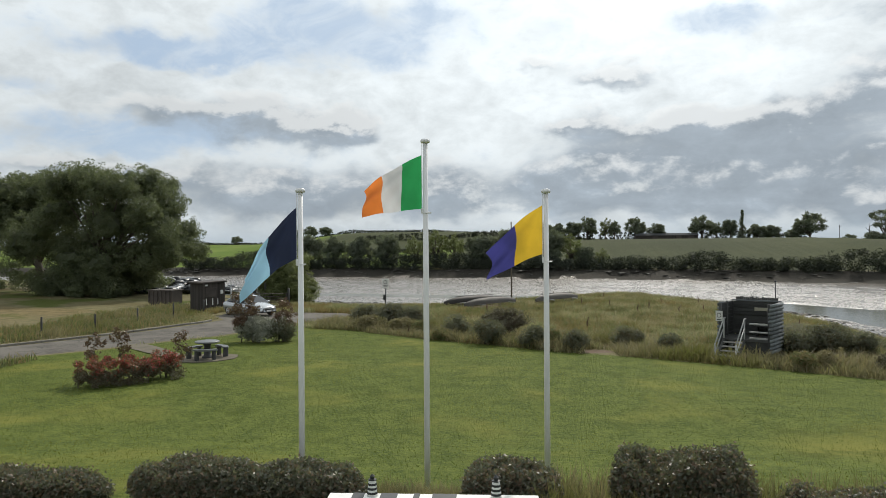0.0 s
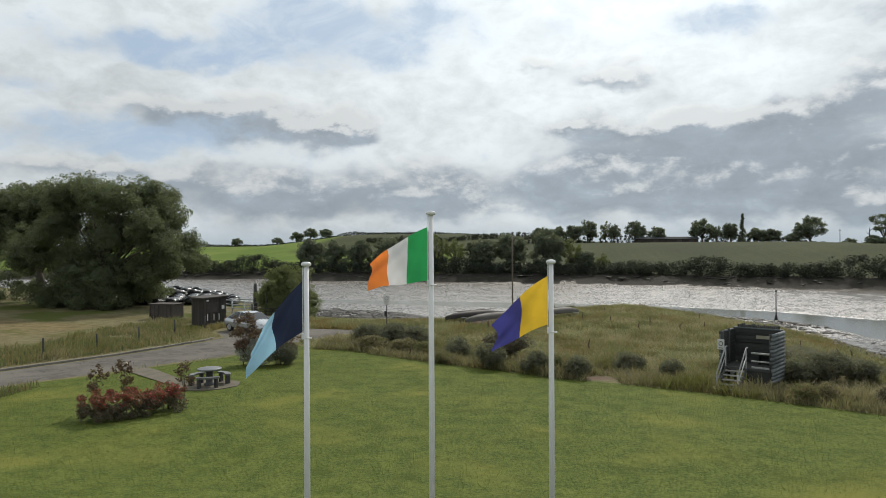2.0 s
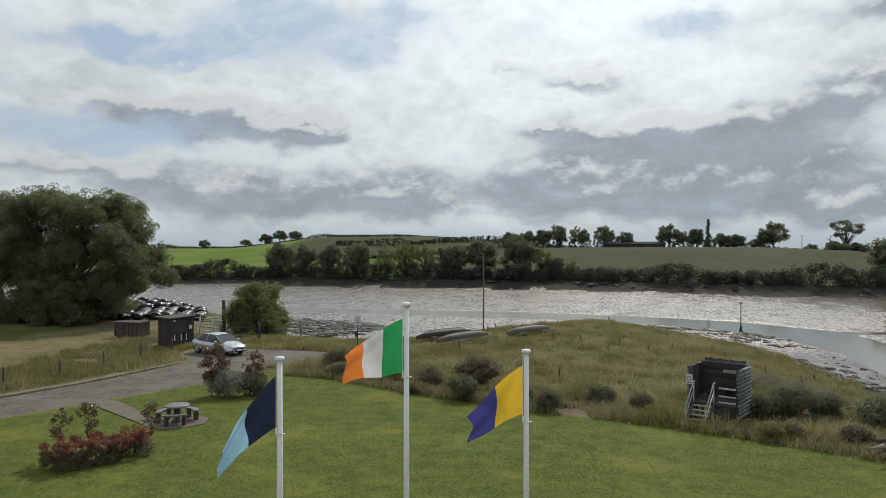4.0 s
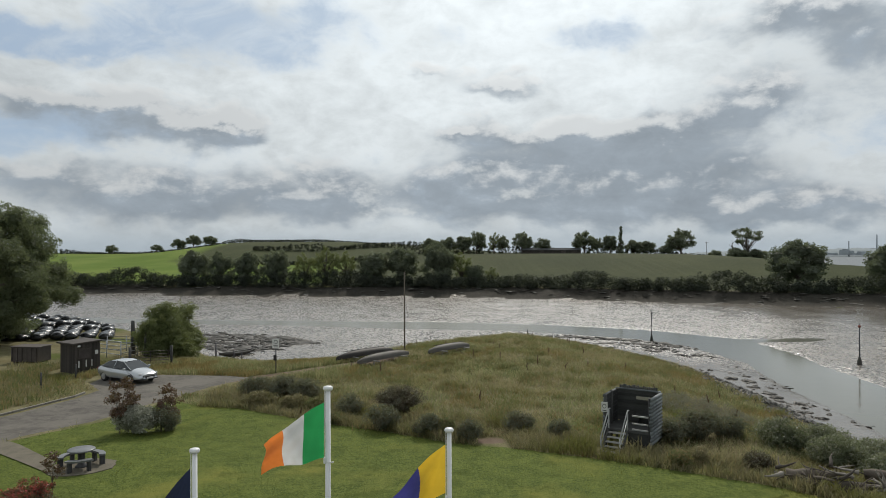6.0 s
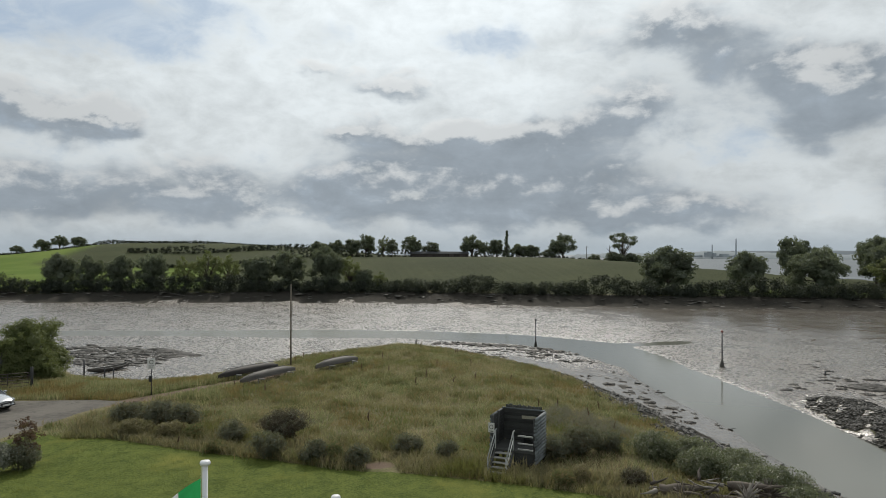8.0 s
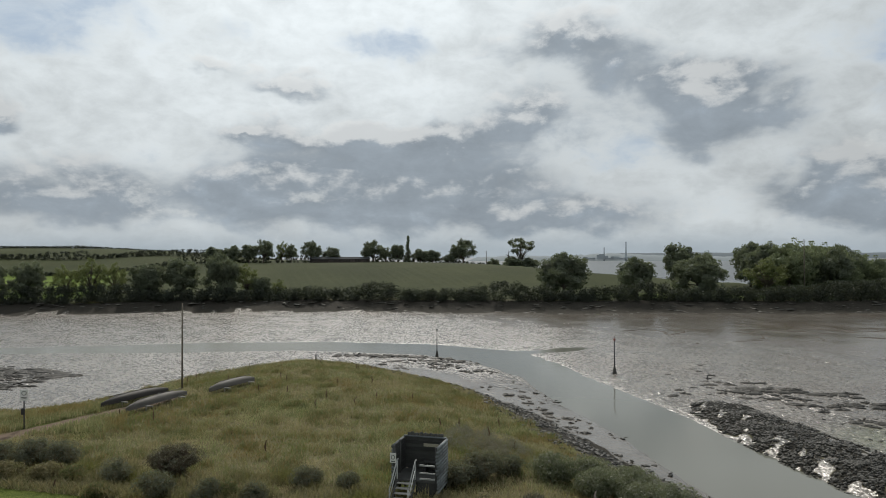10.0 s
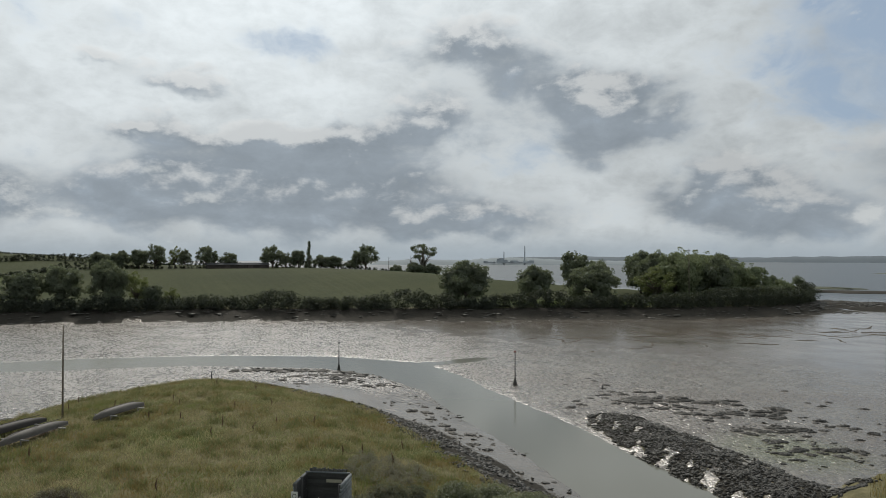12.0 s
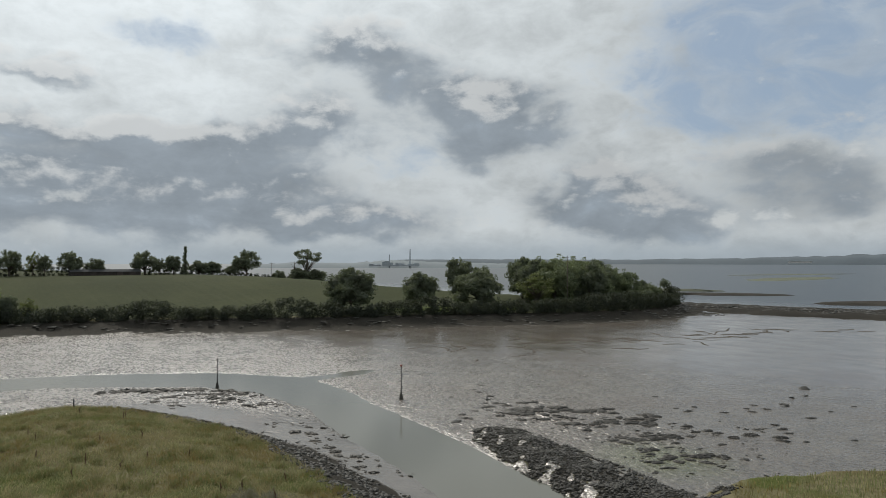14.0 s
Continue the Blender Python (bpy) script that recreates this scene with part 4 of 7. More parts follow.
def make_road_material():
    m, g = material("worn_asphalt")
    p = g.add("ShaderNodeNewGeometry").outputs["Position"]
    big, mid, fine = g.noise(p, 0.35, 4), g.noise(p, 1.6, 5, 0.6, 0.8), g.noise(p, 26, 4, 0.7)
    c = g.mix(g.ramp(mid, 0.3, 0.7), (0.09, 0.082, 0.072), (0.15, 0.137, 0.12))
    c = g.mix(g.math("MULTIPLY", g.ramp(big, 0.45, 0.6), 0.7), c, (0.175, 0.16, 0.138))
    bent = g.add("ShaderNodeVectorMath", {0: p, 1: g.add("ShaderNodeTexNoise", {"Vector": p, "Scale": 1.1, "Detail": 4.0}).outputs["Color"]}, "ADD").outputs[0]
    crack = g.add("ShaderNodeTexVoronoi", {"Vector": bent, "Scale": 0.7})
    crack.feature = "DISTANCE_TO_EDGE"
    c = g.mix(g.math("MULTIPLY", g.ramp(crack.outputs["Distance"], 0.04, 0.0), g.ramp(g.noise(p, 0.5, 4), 0.48, 0.62)), c, (0.07, 0.066, 0.058))
    c = g.mix(g.math("MULTIPLY", fine, 0.35), c, (0.09, 0.088, 0.084))
    output(g, finish(g, c, 0.85, 0, fine, 0.5, 0.02, Specular_IOR_Level=0.12).outputs[0])
    return m


M_ROAD = make_road_material()

# ---- road, kerb, paving ----
ROAD_L = [(-52, -10), (-38, 3), (-30, 12.5), (-25.2, 20.3), (-22.6, 26.3), (-20.6, 32.6), (-20.6, 35.2), (-22.6, 37.6), (-22.8, 40.2), (-19, 40.8), (-13.4, 39.8)]
ROAD_R = [(-46, -16), (-34, -2), (-27.5, 8.5), (-22.2, 16.8), (-19.3, 21.4), (-16.0, 26.6), (-14.1, 31.4), (-13.2, 33.5), (-12.5, 35.5), (-11.6, 37.5), (-11.0, 38.8)]


def refine(line, n):
    out = []
    for (ax, ay), (bx, by) in zip(line, line[1:]):
        out += [(ax + (bx - ax) * i / n, ay + (by - ay) * i / n) for i in range(n)]
    return out + [line[-1]]


def make_road():
    left, right = np.array(refine(ROAD_L, 6)), np.array(refine(ROAD_R, 6))
    k = 8
    rows = [left + (right - left) * i / k for i in range(k + 1)]
    g = np.stack(rows, 1).reshape(-1, 2)
    g = g + 0.16 * np.column_stack((waves(g[:, 0], g[:, 1], 61, 1.6), waves(g[:, 0], g[:, 1], 62, 1.6)))
    crown = np.tile([-0.05] + [0.045] * (k - 1) + [-0.05], len(left))
    z = height(g[:, 0], g[:, 1]) + crown
    w = k + 1
    i = (np.arange(len(left) - 1)[:, None] * w + np.arange(k)[None, :]).ravel()
    me = set_mesh("road", np.column_stack((g, z)), np.column_stack((i, i + 1, i + w + 1, i + w)), M_ROAD)
    tagged(new("road", me), "worn and cracked grey asphalt lane beside the lawn", "road", kind="structure")
    kerb = Shape()
    pts = [(x, y) for x, y in left.tolist() if y < 34]
    for a, b in zip(pts, pts[1:]):
        za, zb = ground_at(*a) + 0.05, ground_at(*b) + 0.05
        d = Vector((b[0] - a[0], b[1] - a[1], zb - za))
        m = pose((a[0] + b[0]) / 2, (a[1] + b[1]) / 2, (za + zb) / 2, 0, 0, math.degrees(math.atan2(d.y, d.x)))
        kerb.box((0, 0, 0), (d.length * 0.98, 0.14, 0.14), m, 0.02)
    tagged(new("kerb", kerb.mesh("kerb", M_KERB)), "low mossy stone kerb along the lane", "kerb", kind="structure")


make_road()


def make_picnic_pad():
    z = ground_at(-13, 18.4)
    s = Shape()
    r = random.Random(4)
    ring = [(-13 + math.cos(a) * 1.38 * r.uniform(0.94, 1.06), 18.4 + math.sin(a) * 1.15 * r.uniform(0.94, 1.06)) for a in np.linspace(0, 6.283, 29)[:-1]]
    n = len(ring)
    s.put([(x, y, ground_at(x, y) + 0.03) for x, y in ring] + [(x, y, ground_at(x, y) - 0.1) for x, y in ring], [tuple(range(n))] + [(i, i + n, (i + 1) % n + n, (i + 1) % n) for i in range(n)])
    path = [((-14.4, 18.0), (-14.4, 19.1)), ((-16.2, 19.4), (-15.9, 20.4)), ((-18.2, 20.9), (-17.6, 21.9)), ((-19.6, 21.9), (-18.9, 22.8))]
    for (a, b), (c, d) in zip(path, path[1:]):
        s.put([(*a, ground_at(*a) + 0.035), (*c, ground_at(*c) + 0.035), (*d, ground_at(*d) + 0.035), (*b, ground_at(*b) + 0.035)], [(0, 1, 2, 3)])
    tagged(new("pavement", s.mesh("pavement", M_PAVE)), "grey paved circle and path under the picnic set", "pavement", kind="structure")


make_picnic_pad()


def make_picnic_set():
    root = thing("picnic_table", spot(-13.0, 18.4, 20, 1, 0.03), "round grey stone picnic table with three curved benches", "picnic table")
    part("tabletop", Shape().lathe([(0.0, 0.67), (0.50, 0.67), (0.54, 0.69), (0.54, 0.73), (0.51, 0.75), (0.0, 0.75)], 28), M_STONETOP, root, flat=False)
    part("pedestal", Shape().lathe([(0.24, -0.05), (0.24, 0.05), (0.15, 0.12), (0.14, 0.55), (0.24, 0.67)], 14), M_STONELEG, root, flat=False)
    for k in range(3):
        a0 = radians(30 + 120 * k)
        arc = [a0 + radians(a) for a in np.linspace(-36, 36, 11)]
        vs = [(math.cos(a) * rr, math.sin(a) * rr, z) for z in (0.40, 0.47) for rr in (0.66, 0.92) for a in arc]
        n = len(arc)
        fs = []
        for i in range(n - 1):
            fs += [(i, i + 1, n + i + 1, n + i), (2 * n + i, 3 * n + i, 3 * n + i + 1, 2 * n + i + 1), (i, 2 * n + i, 2 * n + i + 1, i + 1), (n + i, n + i + 1, 3 * n + i + 1, 3 * n + i)]
        fs += [(0, n, 3 * n, 2 * n), (n - 1, 3 * n - 1, 4 * n - 1, 2 * n - 1)]
        bench = part("bench", Shape().put(vs, fs), M_STONETOP, root, "curved stone bench on two legs")
        for s in (-27, 27):
            a = a0 + radians(s)
            m = pose(math.cos(a) * 0.79, math.sin(a) * 0.79, 0.2, 0, 0, math.degrees(a))
            part("leg", Shape().box((0, 0, -0.02), (0.22, 0.13, 0.44), m, 0.03), M_STONELEG, bench)
    return root


make_picnic_set()


# ---- flags ----
def make_flag(x, y, ztop, tall, long, reach, top, foot, seed, bands, label):
    """A flag blowing out from its hoist; bands of (share, material, name)."""
    root = thing("flag", pose(x - 0.065, y - 0.01, ztop), label, "flag", "flags on the poles")
    ph = random.Random(seed).uniform(0, 6)
    n, k = 48, 24
    grid = []
    for i in range(n + 1):
        u = i / n
        for j in range(k + 1):
            v = j / k
            d = u * long
            # folds run out from the upper hoist corner, where the halyard holds the cloth
            fan, away = math.atan2(v * tall, d + 0.02), math.hypot(d, v * tall)
            fold = 0.055 * away * min(1, d * 2.5) * math.sin(fan * 8.5 + ph) + 0.10 * u ** 0.8 * math.sin(u * 6.5 + ph + v * 1.8) + 0.025 * u * math.sin(u * 15 + v * 6 + ph)
            px = -d * reach * (1 - 0.06 * u * math.sin(v * 3.1)) + 0.03 * u * math.sin(v * 6 + ph)
            pz = -v * tall - d * (top * (1 - v) + foot * v) * (0.72 + 0.4 * u) + 0.025 * u * math.sin(u * 8 + ph + v)
            grid.append((px, -d * 0.32 + fold, pz))
    edge, i0 = 0.0, 0
    for share, mat, name in bands:
        edge += share
        i1 = round(edge * n)
        sh = Shape()
        sh.put([grid[i * (k + 1) + j] for i in range(i0, i1 + 1) for j in range(k + 1)],
               [(a * (k + 1) + b, a * (k + 1) + b + 1, (a + 1) * (k + 1) + b + 1, (a + 1) * (k + 1) + b) for a in range(i1 - i0) for b in range(k)])
        part(name, sh, mat, root, flat=False)
        i0 = i1
    return root


M_GREEN, M_FWHITE, M_ORANGE = cloth("green_cloth", (0.03, 0.33, 0.10)), cloth("white_cloth", (0.68, 0.68, 0.70)), cloth("orange_cloth", (0.78, 0.23, 0.05))
M_GOLD, M_BLUE = cloth("gold_cloth", (0.76, 0.49, 0.04)), cloth("blue_cloth", (0.06, 0.06, 0.26))
M_NAVY, M_SKYB = cloth("navy_cloth", (0.018, 0.025, 0.055)), cloth("sky_cloth", (0.30, 0.52, 0.68))
make_flag(0, 0.716, 5.74, 0.92, 1.3, 0.74, 0.44, 0.10, 1, [(0.334, M_GREEN, "green_panel"), (0.333, M_FWHITE, "white_panel"), (0.333, M_ORANGE, "orange_panel")],
          "green, white and orange tricolour blowing in the wind")
make_flag(2.04, 1.265, 4.88, 0.85, 1.3, 0.72, 0.58, 0.32, 2, [(0.5, M_GOLD, "gold_panel"), (0.5, M_BLUE, "blue_panel")], "gold and dark blue flag drooping in the wind")
make_flag(-2.014, 0.1, 4.84, 0.85, 1.3, 0.64, 0.82, 0.48, 4, [(0.5, M_NAVY, "navy_panel"), (0.5, M_SKYB, "sky_panel")], "navy and pale blue flag drooping in the wind")


# ---- hedge, sign wall, along the front of the lawn ----
def make_hedge(x0, x1, y, tall, deep, seed, n):
    r = np.random.RandomState(seed)
    long = x1 - x0
    z = ground_at((x0 + x1) / 2, y)
    root = thing("hedge", pose((x0 + x1) / 2, y, z), "clipped grey-green garden hedge with small glossy leaves", "hedge", "hedges in front of the lawn")
    c = np.column_stack((r.uniform(-long / 2 + 0.1, long / 2 - 0.1, 20), r.uniform(-0.3, 0.3, 20), np.full(20, tall * 0.6)))
    d = r.normal(size=(n, 3))
    d /= np.abs(d).max(axis=1)[:, None] ** 0.5 * np.linalg.norm(d, axis=1)[:, None] ** 0.5
    d *= 0.55 + 0.45 * r.rand(n, 1) ** 0.5
    p = d * np.array([long / 2, deep / 2, tall / 2]) + np.array([0, 0, tall / 2])
    p += r.normal(size=(n, 3)) * 0.03
    p[:, 2] *= 1 + 0.16 * waves(p[:, 0], p[:, 1] * 0.5, seed, 1.1) + 0.09 * waves(p[:, 0], p[:, 1], seed + 1, 0.4)
    p[:, 1] += 0.08 * waves(p[:, 0], p[:, 2], seed + 2, 0.9)
    p = p[p[:, 2] > 0.0]
    wood = Shape()
    for k in range(14):
        e = c[k]
        wood.tube([(e[0], e[1] * 0.4, -0.1), (e[0] * 0.98, e[1], max(0.2, e[2]))], [0.025, 0.008], 5)
    tagged(part("stems", wood, M_BARK, root, flat=False), kind="stuff")
    part("foliage", leaves("foliage", p, 0.052, M_HEDGE, r, None, 0.75), M_HEDGE, root)


make_hedge(-8.6, -4.95, -0.75, 0.58, 0.9, 41, 40000)
make_hedge(-4.65, -0.7, -0.6, 0.76, 1.0, 42, 56000)
make_hedge(0.75, 2.25, -0.5, 0.86, 1.0, 43, 26000)
make_hedge(2.95, 5.0, -0.6, 1.13, 1.2, 44, 42000)
make_hedge(5.1, 8.6, -0.9, 0.82, 0.9, 45, 38000)


def make_sign_wall():
    z = ground_at(0.45, -1.5)
    m = pose(0.45, -1.5, z - 0.17, 0, 0, 5)
    root = thing("sign_wall", m, "low white and black painted sign wall", "sign")
    part("wall", Shape().box((0, 0.02, 0.34), (2.9, 0.18, 0.86), None, 0.01), M_WHITEPAINT, root)
    for x, w in [(-1.05, 0.17), (-0.62, 0.24), (-0.23, 0.09), (0.16, 0.34), (0.90, 0.08)]:
        part("band", Shape().box((x, 0.02, 0.36), (w, 0.236, 0.892), None, 0.004), M_BLACKPAINT, root, "dark painted band")
    part("coping", Shape().box((0, 0.02, 0.785), (2.94, 0.22, 0.035), None, 0.008), M_WHITEPAINT, root)
    for x in (-0.85, 0.88):
        lm = m @ pose(x, 0.03, 0.803)
        t = thing("ornament", lm, "small black and white striped lighthouse ornament", "ornament", "ornaments on the sign wall")
        part("tower", Shape().lathe([(0.075, 0), (0.068, 0.06), (0.055, 0.20), (0.05, 0.22), (0.0, 0.221)], 14), M_WHITEPAINT, t, flat=False)
        for a in (0.03, 0.09, 0.15):
            rr = 0.0735 - 0.095 * a
            part("stripe", Shape().lathe([(rr + 0.001, a), (rr + 0.004, a + 0.003), (rr, a + 0.03), (rr - 0.004, a + 0.033)], 14), M_BLACKPAINT, t)
        part("lantern", Shape().lathe([(0.06, 0.222), (0.06, 0.232), (0.03, 0.235), (0.03, 0.27), (0.04, 0.275), (0.0, 0.31)], 12), M_BLACKPAINT, t)


make_sign_wall()


# ---- timber bird hide ----
def make_hide():
    m = pose(11.05, 21.5, ground_at(11.05, 21.5) - 0.12, 0, 0, -33) @ Matrix.Diagonal((1, 1, 1.08, 1))
    root = thing("bird_hide", m, "open-topped dark timber viewing hide on short posts", "hide")
    w, d, fl, top = 2.05, 1.65, 0.95, 2.38
    r = random.Random(8)
    part("floor", Shape().box((0, 0, fl - 0.05), (w + 0.1, d + 0.1, 0.10), None, 0.01), M_DARKWOOD, root)
    for x in (-w / 2, w / 2):
        for y in (-d / 2, 0.0, d / 2):
            part("post", Shape().tube([(x, y, -0.4), (x, y, top + r.uniform(-0.05, 0.03))], 0.065, 9), M_DARKWOOD, root, flat=False)
    n = 13
    step = (top - fl + 0.55) / n
    wall_b, wall_r, wall_l = (part(k, Shape().box(c, s), M_DARKWOOD, root) for k, c, s in
                              (("back_wall", (0, d / 2 - 0.01, (fl + top) / 2), (w, 0.03, top - fl - 0.06)),
                               ("side_wall", (w / 2 - 0.01, 0, (fl + top) / 2), (0.03, d, top - fl - 0.06)),
                               ("side_wall", (-w / 2 + 0.01, 0, (fl + top) / 2), (0.03, d, top - fl - 0.06))))
    for k in range(n):
        z = fl - 0.55 + step * (k + 0.5)
        e = [r.uniform(0.03, 0.09) for _ in range(3)]
        part("log", Shape().tube([(w / 2 + 0.05, -d / 2 - e[0], z), (w / 2 + 0.05, d / 2 + e[1], z + r.uniform(-0.01, 0.01))], step * 0.5, 8), M_LOG, wall_r, flat=False)
        part("log", Shape().tube([(-w / 2 - 0.05, -d / 2 - e[1], z), (-w / 2 - 0.05, d / 2 + e[2], z)], step * 0.5, 8), M_LOG, wall_l, flat=False)
        if z > fl:
            part("board", Shape().box((0, d / 2 - 0.045, z), (w - 0.12, 0.03, step * 0.86), pose(0, 0, 0, r.uniform(-1, 1), 0, 0), 0.006), M_DARKWOOD, wall_b)
    # jagged row of log ends along the back
    for k in range(21):
        x = -w / 2 + 0.15 + k * (w - 0.3) / 20
        part("log_end", Shape().tube([(x, d / 2 + 0.06, fl), (x, d / 2 + 0.06, top + 0.16 + r.uniform(-0.03, 0.05))], 0.042, 7), M_DARKWOOD, wall_b, flat=False)
    part("top_rail", Shape().box((0, d / 2 - 0.02, top + 0.02), (w + 0.1, 0.12, 0.05), None, 0.01), M_LOG, root)
    part("bench", Shape().box((0.45, d / 2 - 0.32, fl + 0.42), (0.9, 0.3, 0.04), None, 0.006).box((0.15, d / 2 - 0.32, fl + 0.2), (0.06, 0.25, 0.4)).box((0.75, d / 2 - 0.32, fl + 0.2), (0.06, 0.25, 0.4)), M_DARKWOOD, root)
    part("notice", Shape().box((0.32, d / 2 - 0.075, top - 0.33), (0.75, 0.02, 0.14), None, 0.004), M_CREAM, root, "pale notice board")
    part("front_rail", Shape().box((0.62, -d / 2, fl + 0.62), (0.8, 0.06, 0.07), None, 0.01).box((0.62, -d / 2, fl + 0.30), (0.8, 0.05, 0.06), None, 0.01).box((0.62, -d / 2, fl + 0.05), (0.8, 0.05, 0.07), None, 0.01), M_RAIL, root)
    sign = part("sign", Shape().box((-w / 2 - 0.02, -d / 2 - 0.085, top - 0.55), (0.30, 0.025, 0.42), None, 0.006), M_SIGN, root, "white sign with a black ring")
    ring = Shape()
    ring.tube([(-w / 2 - 0.02 + 0.085 * math.cos(a), -d / 2 - 0.10, top - 0.52 + 0.085 * math.sin(a)) for a in np.linspace(0, 6.283, 17)], 0.014, 5, False)
    ring.box((-w / 2 - 0.02, -d / 2 - 0.10, top - 0.70), (0.2, 0.006, 0.03))
    part("mark", ring, M_INK, sign)
    part("front_panel", Shape().box((0.55, -d / 2 + 0.02, fl / 2 - 0.02), (w / 2 + 0.0, 0.04, fl - 0.1), None, 0.006), M_DARKWOOD, root, "dark boarded skirt")
    # stairs: five treads between sloping strings, two handrails
    sx, sw, rise, run = -0.42, 0.82, fl / 6, 0.20
    for k in range(5):
        y, z = -d / 2 - 0.12 - run * (4 - k), rise * (k + 1)
        part("tread", Shape().box((sx, y, z), (sw, 0.21, 0.045), None, 0.008), M_TREAD, root)
    for s in (-1, 1):
        x = sx + s * (sw / 2 + 0.03)
        a, b = Vector((x, -d / 2 - 1.12, 0.02)), Vector((x, -d / 2 + 0.02, fl))
        part("string", Shape().tube([a, b], 0.06, 4), M_DARKWOOD, root)
        part("handrail", Shape().tube([a + Vector((0, 0, 0.78)), b + Vector((0, -0.06, 0.80)), b + Vector((0, 0.12, 0.80))], 0.032, 8), M_RAIL, root, flat=False)
        part("midrail", Shape().tube([a + Vector((0, 0, 0.42)), b + Vector((0, -0.06, 0.44))], 0.024, 8), M_RAIL, root, flat=False)
        for q in (a, a.lerp(b, 0.95)):
            part("baluster", Shape().tube([q + Vector((0, 0, -0.2)), q + Vector((0, 0, 0.80))], 0.034, 8), M_RAIL, root, flat=False)


make_hide()


# ---- boats ----
def make_canoe(x, y, rz, long, seed, mat, label, upside=True, wide=0.95, dz=0.42, name="currach"):
    """A narrow double-ended boat, keel up on trestles or lying on the mud."""
    root = thing(name, spot(x, y, rz, 1, 0), label, "boat")
    s = Shape()
    n, k = 22, 10
    sign = 1 if upside else -1
    for i in range(n + 1):
        u = i / n * 2 - 1
        b = wide / 2 * (1 - abs(u) ** 2.6) + 0.03
        keel = 0.46 * (1 - 0.42 * abs(u) ** 3)
        sheer = 0.16 * abs(u) ** 2.5
        for j in range(k + 1):
            a = math.pi * j / k
            s.v.append((u * long / 2, math.cos(a) * b, dz + sign * (math.sin(a) ** 0.75 * keel) + (-sheer if upside else sheer + 0.4)))
    s.f += [(i * (k + 1) + j, i * (k + 1) + j + 1, (i + 1) * (k + 1) + j + 1, (i + 1) * (k + 1) + j) for i in range(n) for j in range(k)]
    part("hull", s, mat, root, flat=False)
    for sd in (-1, 1):
        pts = []
        for i in range(n + 1):
            u = i / n * 2 - 1
            pts.append((u * long / 2, sd * (wide / 2 * (1 - abs(u) ** 2.6) + 0.035), dz + (-0.16 * abs(u) ** 2.5 if upside else 0.16 * abs(u) ** 2.5 + 0.4)))
        part("gunwale", Shape().tube(pts, 0.028, 6), M_TREAD if not upside else mat, root, flat=False)
    if upside:
        part("keel", Shape().tube([(-long * 0.4, 0, dz + 0.44), (0, 0, dz + 0.475), (long * 0.4, 0, dz + 0.44)], 0.02, 6), mat, root, flat=False)
        for u in (-0.27, 0.27):
            t = Shape().box((u * long, 0, dz - 0.03), (0.09, 2.1, 0.08), None, 0.01)
            for sd in (-0.45, 0.45):
                t.box((u * long, sd, dz / 2 - 0.12), (0.07, 0.07, dz + 0.12), None, 0.01)
            part("trestle", t, M_TREAD, root)
    else:
        for u in (-0.2, 0.1, 0.3):
            part("thwart", Shape().box((u * long, 0, dz + 0.28), (0.18, wide * 0.85, 0.03), None, 0.005), M_TREAD, root)


make_canoe(-2.33, 46.0, 53, 6.4, 1, M_BOATPALE, "long grey currach upturned on wooden trestles")
make_canoe(-4.05, 48.2, 48, 6.4, 2, M_BOAT, "black tarred currach upturned beside another")
make_canoe(3.13, 51.3, 48, 5.6, 3, M_BOATPALE, "grey currach upturned in long grass")
make_canoe(-23.0, 77.0, 52, 5.4, 4, M_BOATPALE, "old open rowing boat lying on the mud", False, 1.3, 0.02, "rowing_boat")


# ---- posts and signs ----
def make_post(name, x, y, tall, rad, mat, label, ball=None, base=None, lean=0.0):
    root = thing(name, spot(x, y, 0, 1, 0), label, "post")
    part("shaft", Shape().tube([(0, 0, -0.4), (lean * 0.5, 0, tall * 0.5), (lean, 0, tall)], [rad * 1.15, rad, rad * 0.8], 9), mat, root, flat=False)
    if base:
        part("base", Shape().lathe([(rad * 4, -0.2), (rad * 3.4, 0.25), (rad * 2, 0.75), (rad * 1.1, 0.95)], 10), M_WEED, root, "dark weed-covered foot", flat=False)
    if ball:
        part("topmark", Shape().lathe([(0.02, tall - 0.16), (0.13, tall - 0.1), (0.17, tall), (0.13, tall + 0.1), (0.02, tall + 0.17)], 12), ball, root, flat=False)
        part("finial", Shape().tube([(lean, 0, tall + 0.1), (lean, 0, tall + 0.42)], 0.018, 5), mat, root)
    return root


make_post("tall_post", -0.92, 52.1, 7.3, 0.065, M_BARK, "tall bare timber mast by the currachs")
make_post("channel_marker", 33.4, 90.1, 4.1, 0.07, M_STEELPOST, "dark channel marker post with ball topmark", M_STEELPOST, True)
make_post("channel_marker", 50.08, 67.62, 4.35, 0.075, M_STEELPOST, "dark channel marker post with red ball topmark", M_REDBALL, True)
make_post("mooring_stake", 58.5, 60.4, 0.55, 0.09, M_STEELPOST, "short dark stake in the mud")
for x, y, t in [(12.9, 72.2, 0.95), (8.9, 75.0, 0.5), (-22.4, 66.5, 1.7), (-22.0, 72, 1.2), (-20.8, 71, 1.2)]:
    make_post("mooring_stake", x, y, t, 0.08, M_STEELPOST, "weathered timber mooring stake on the shore")


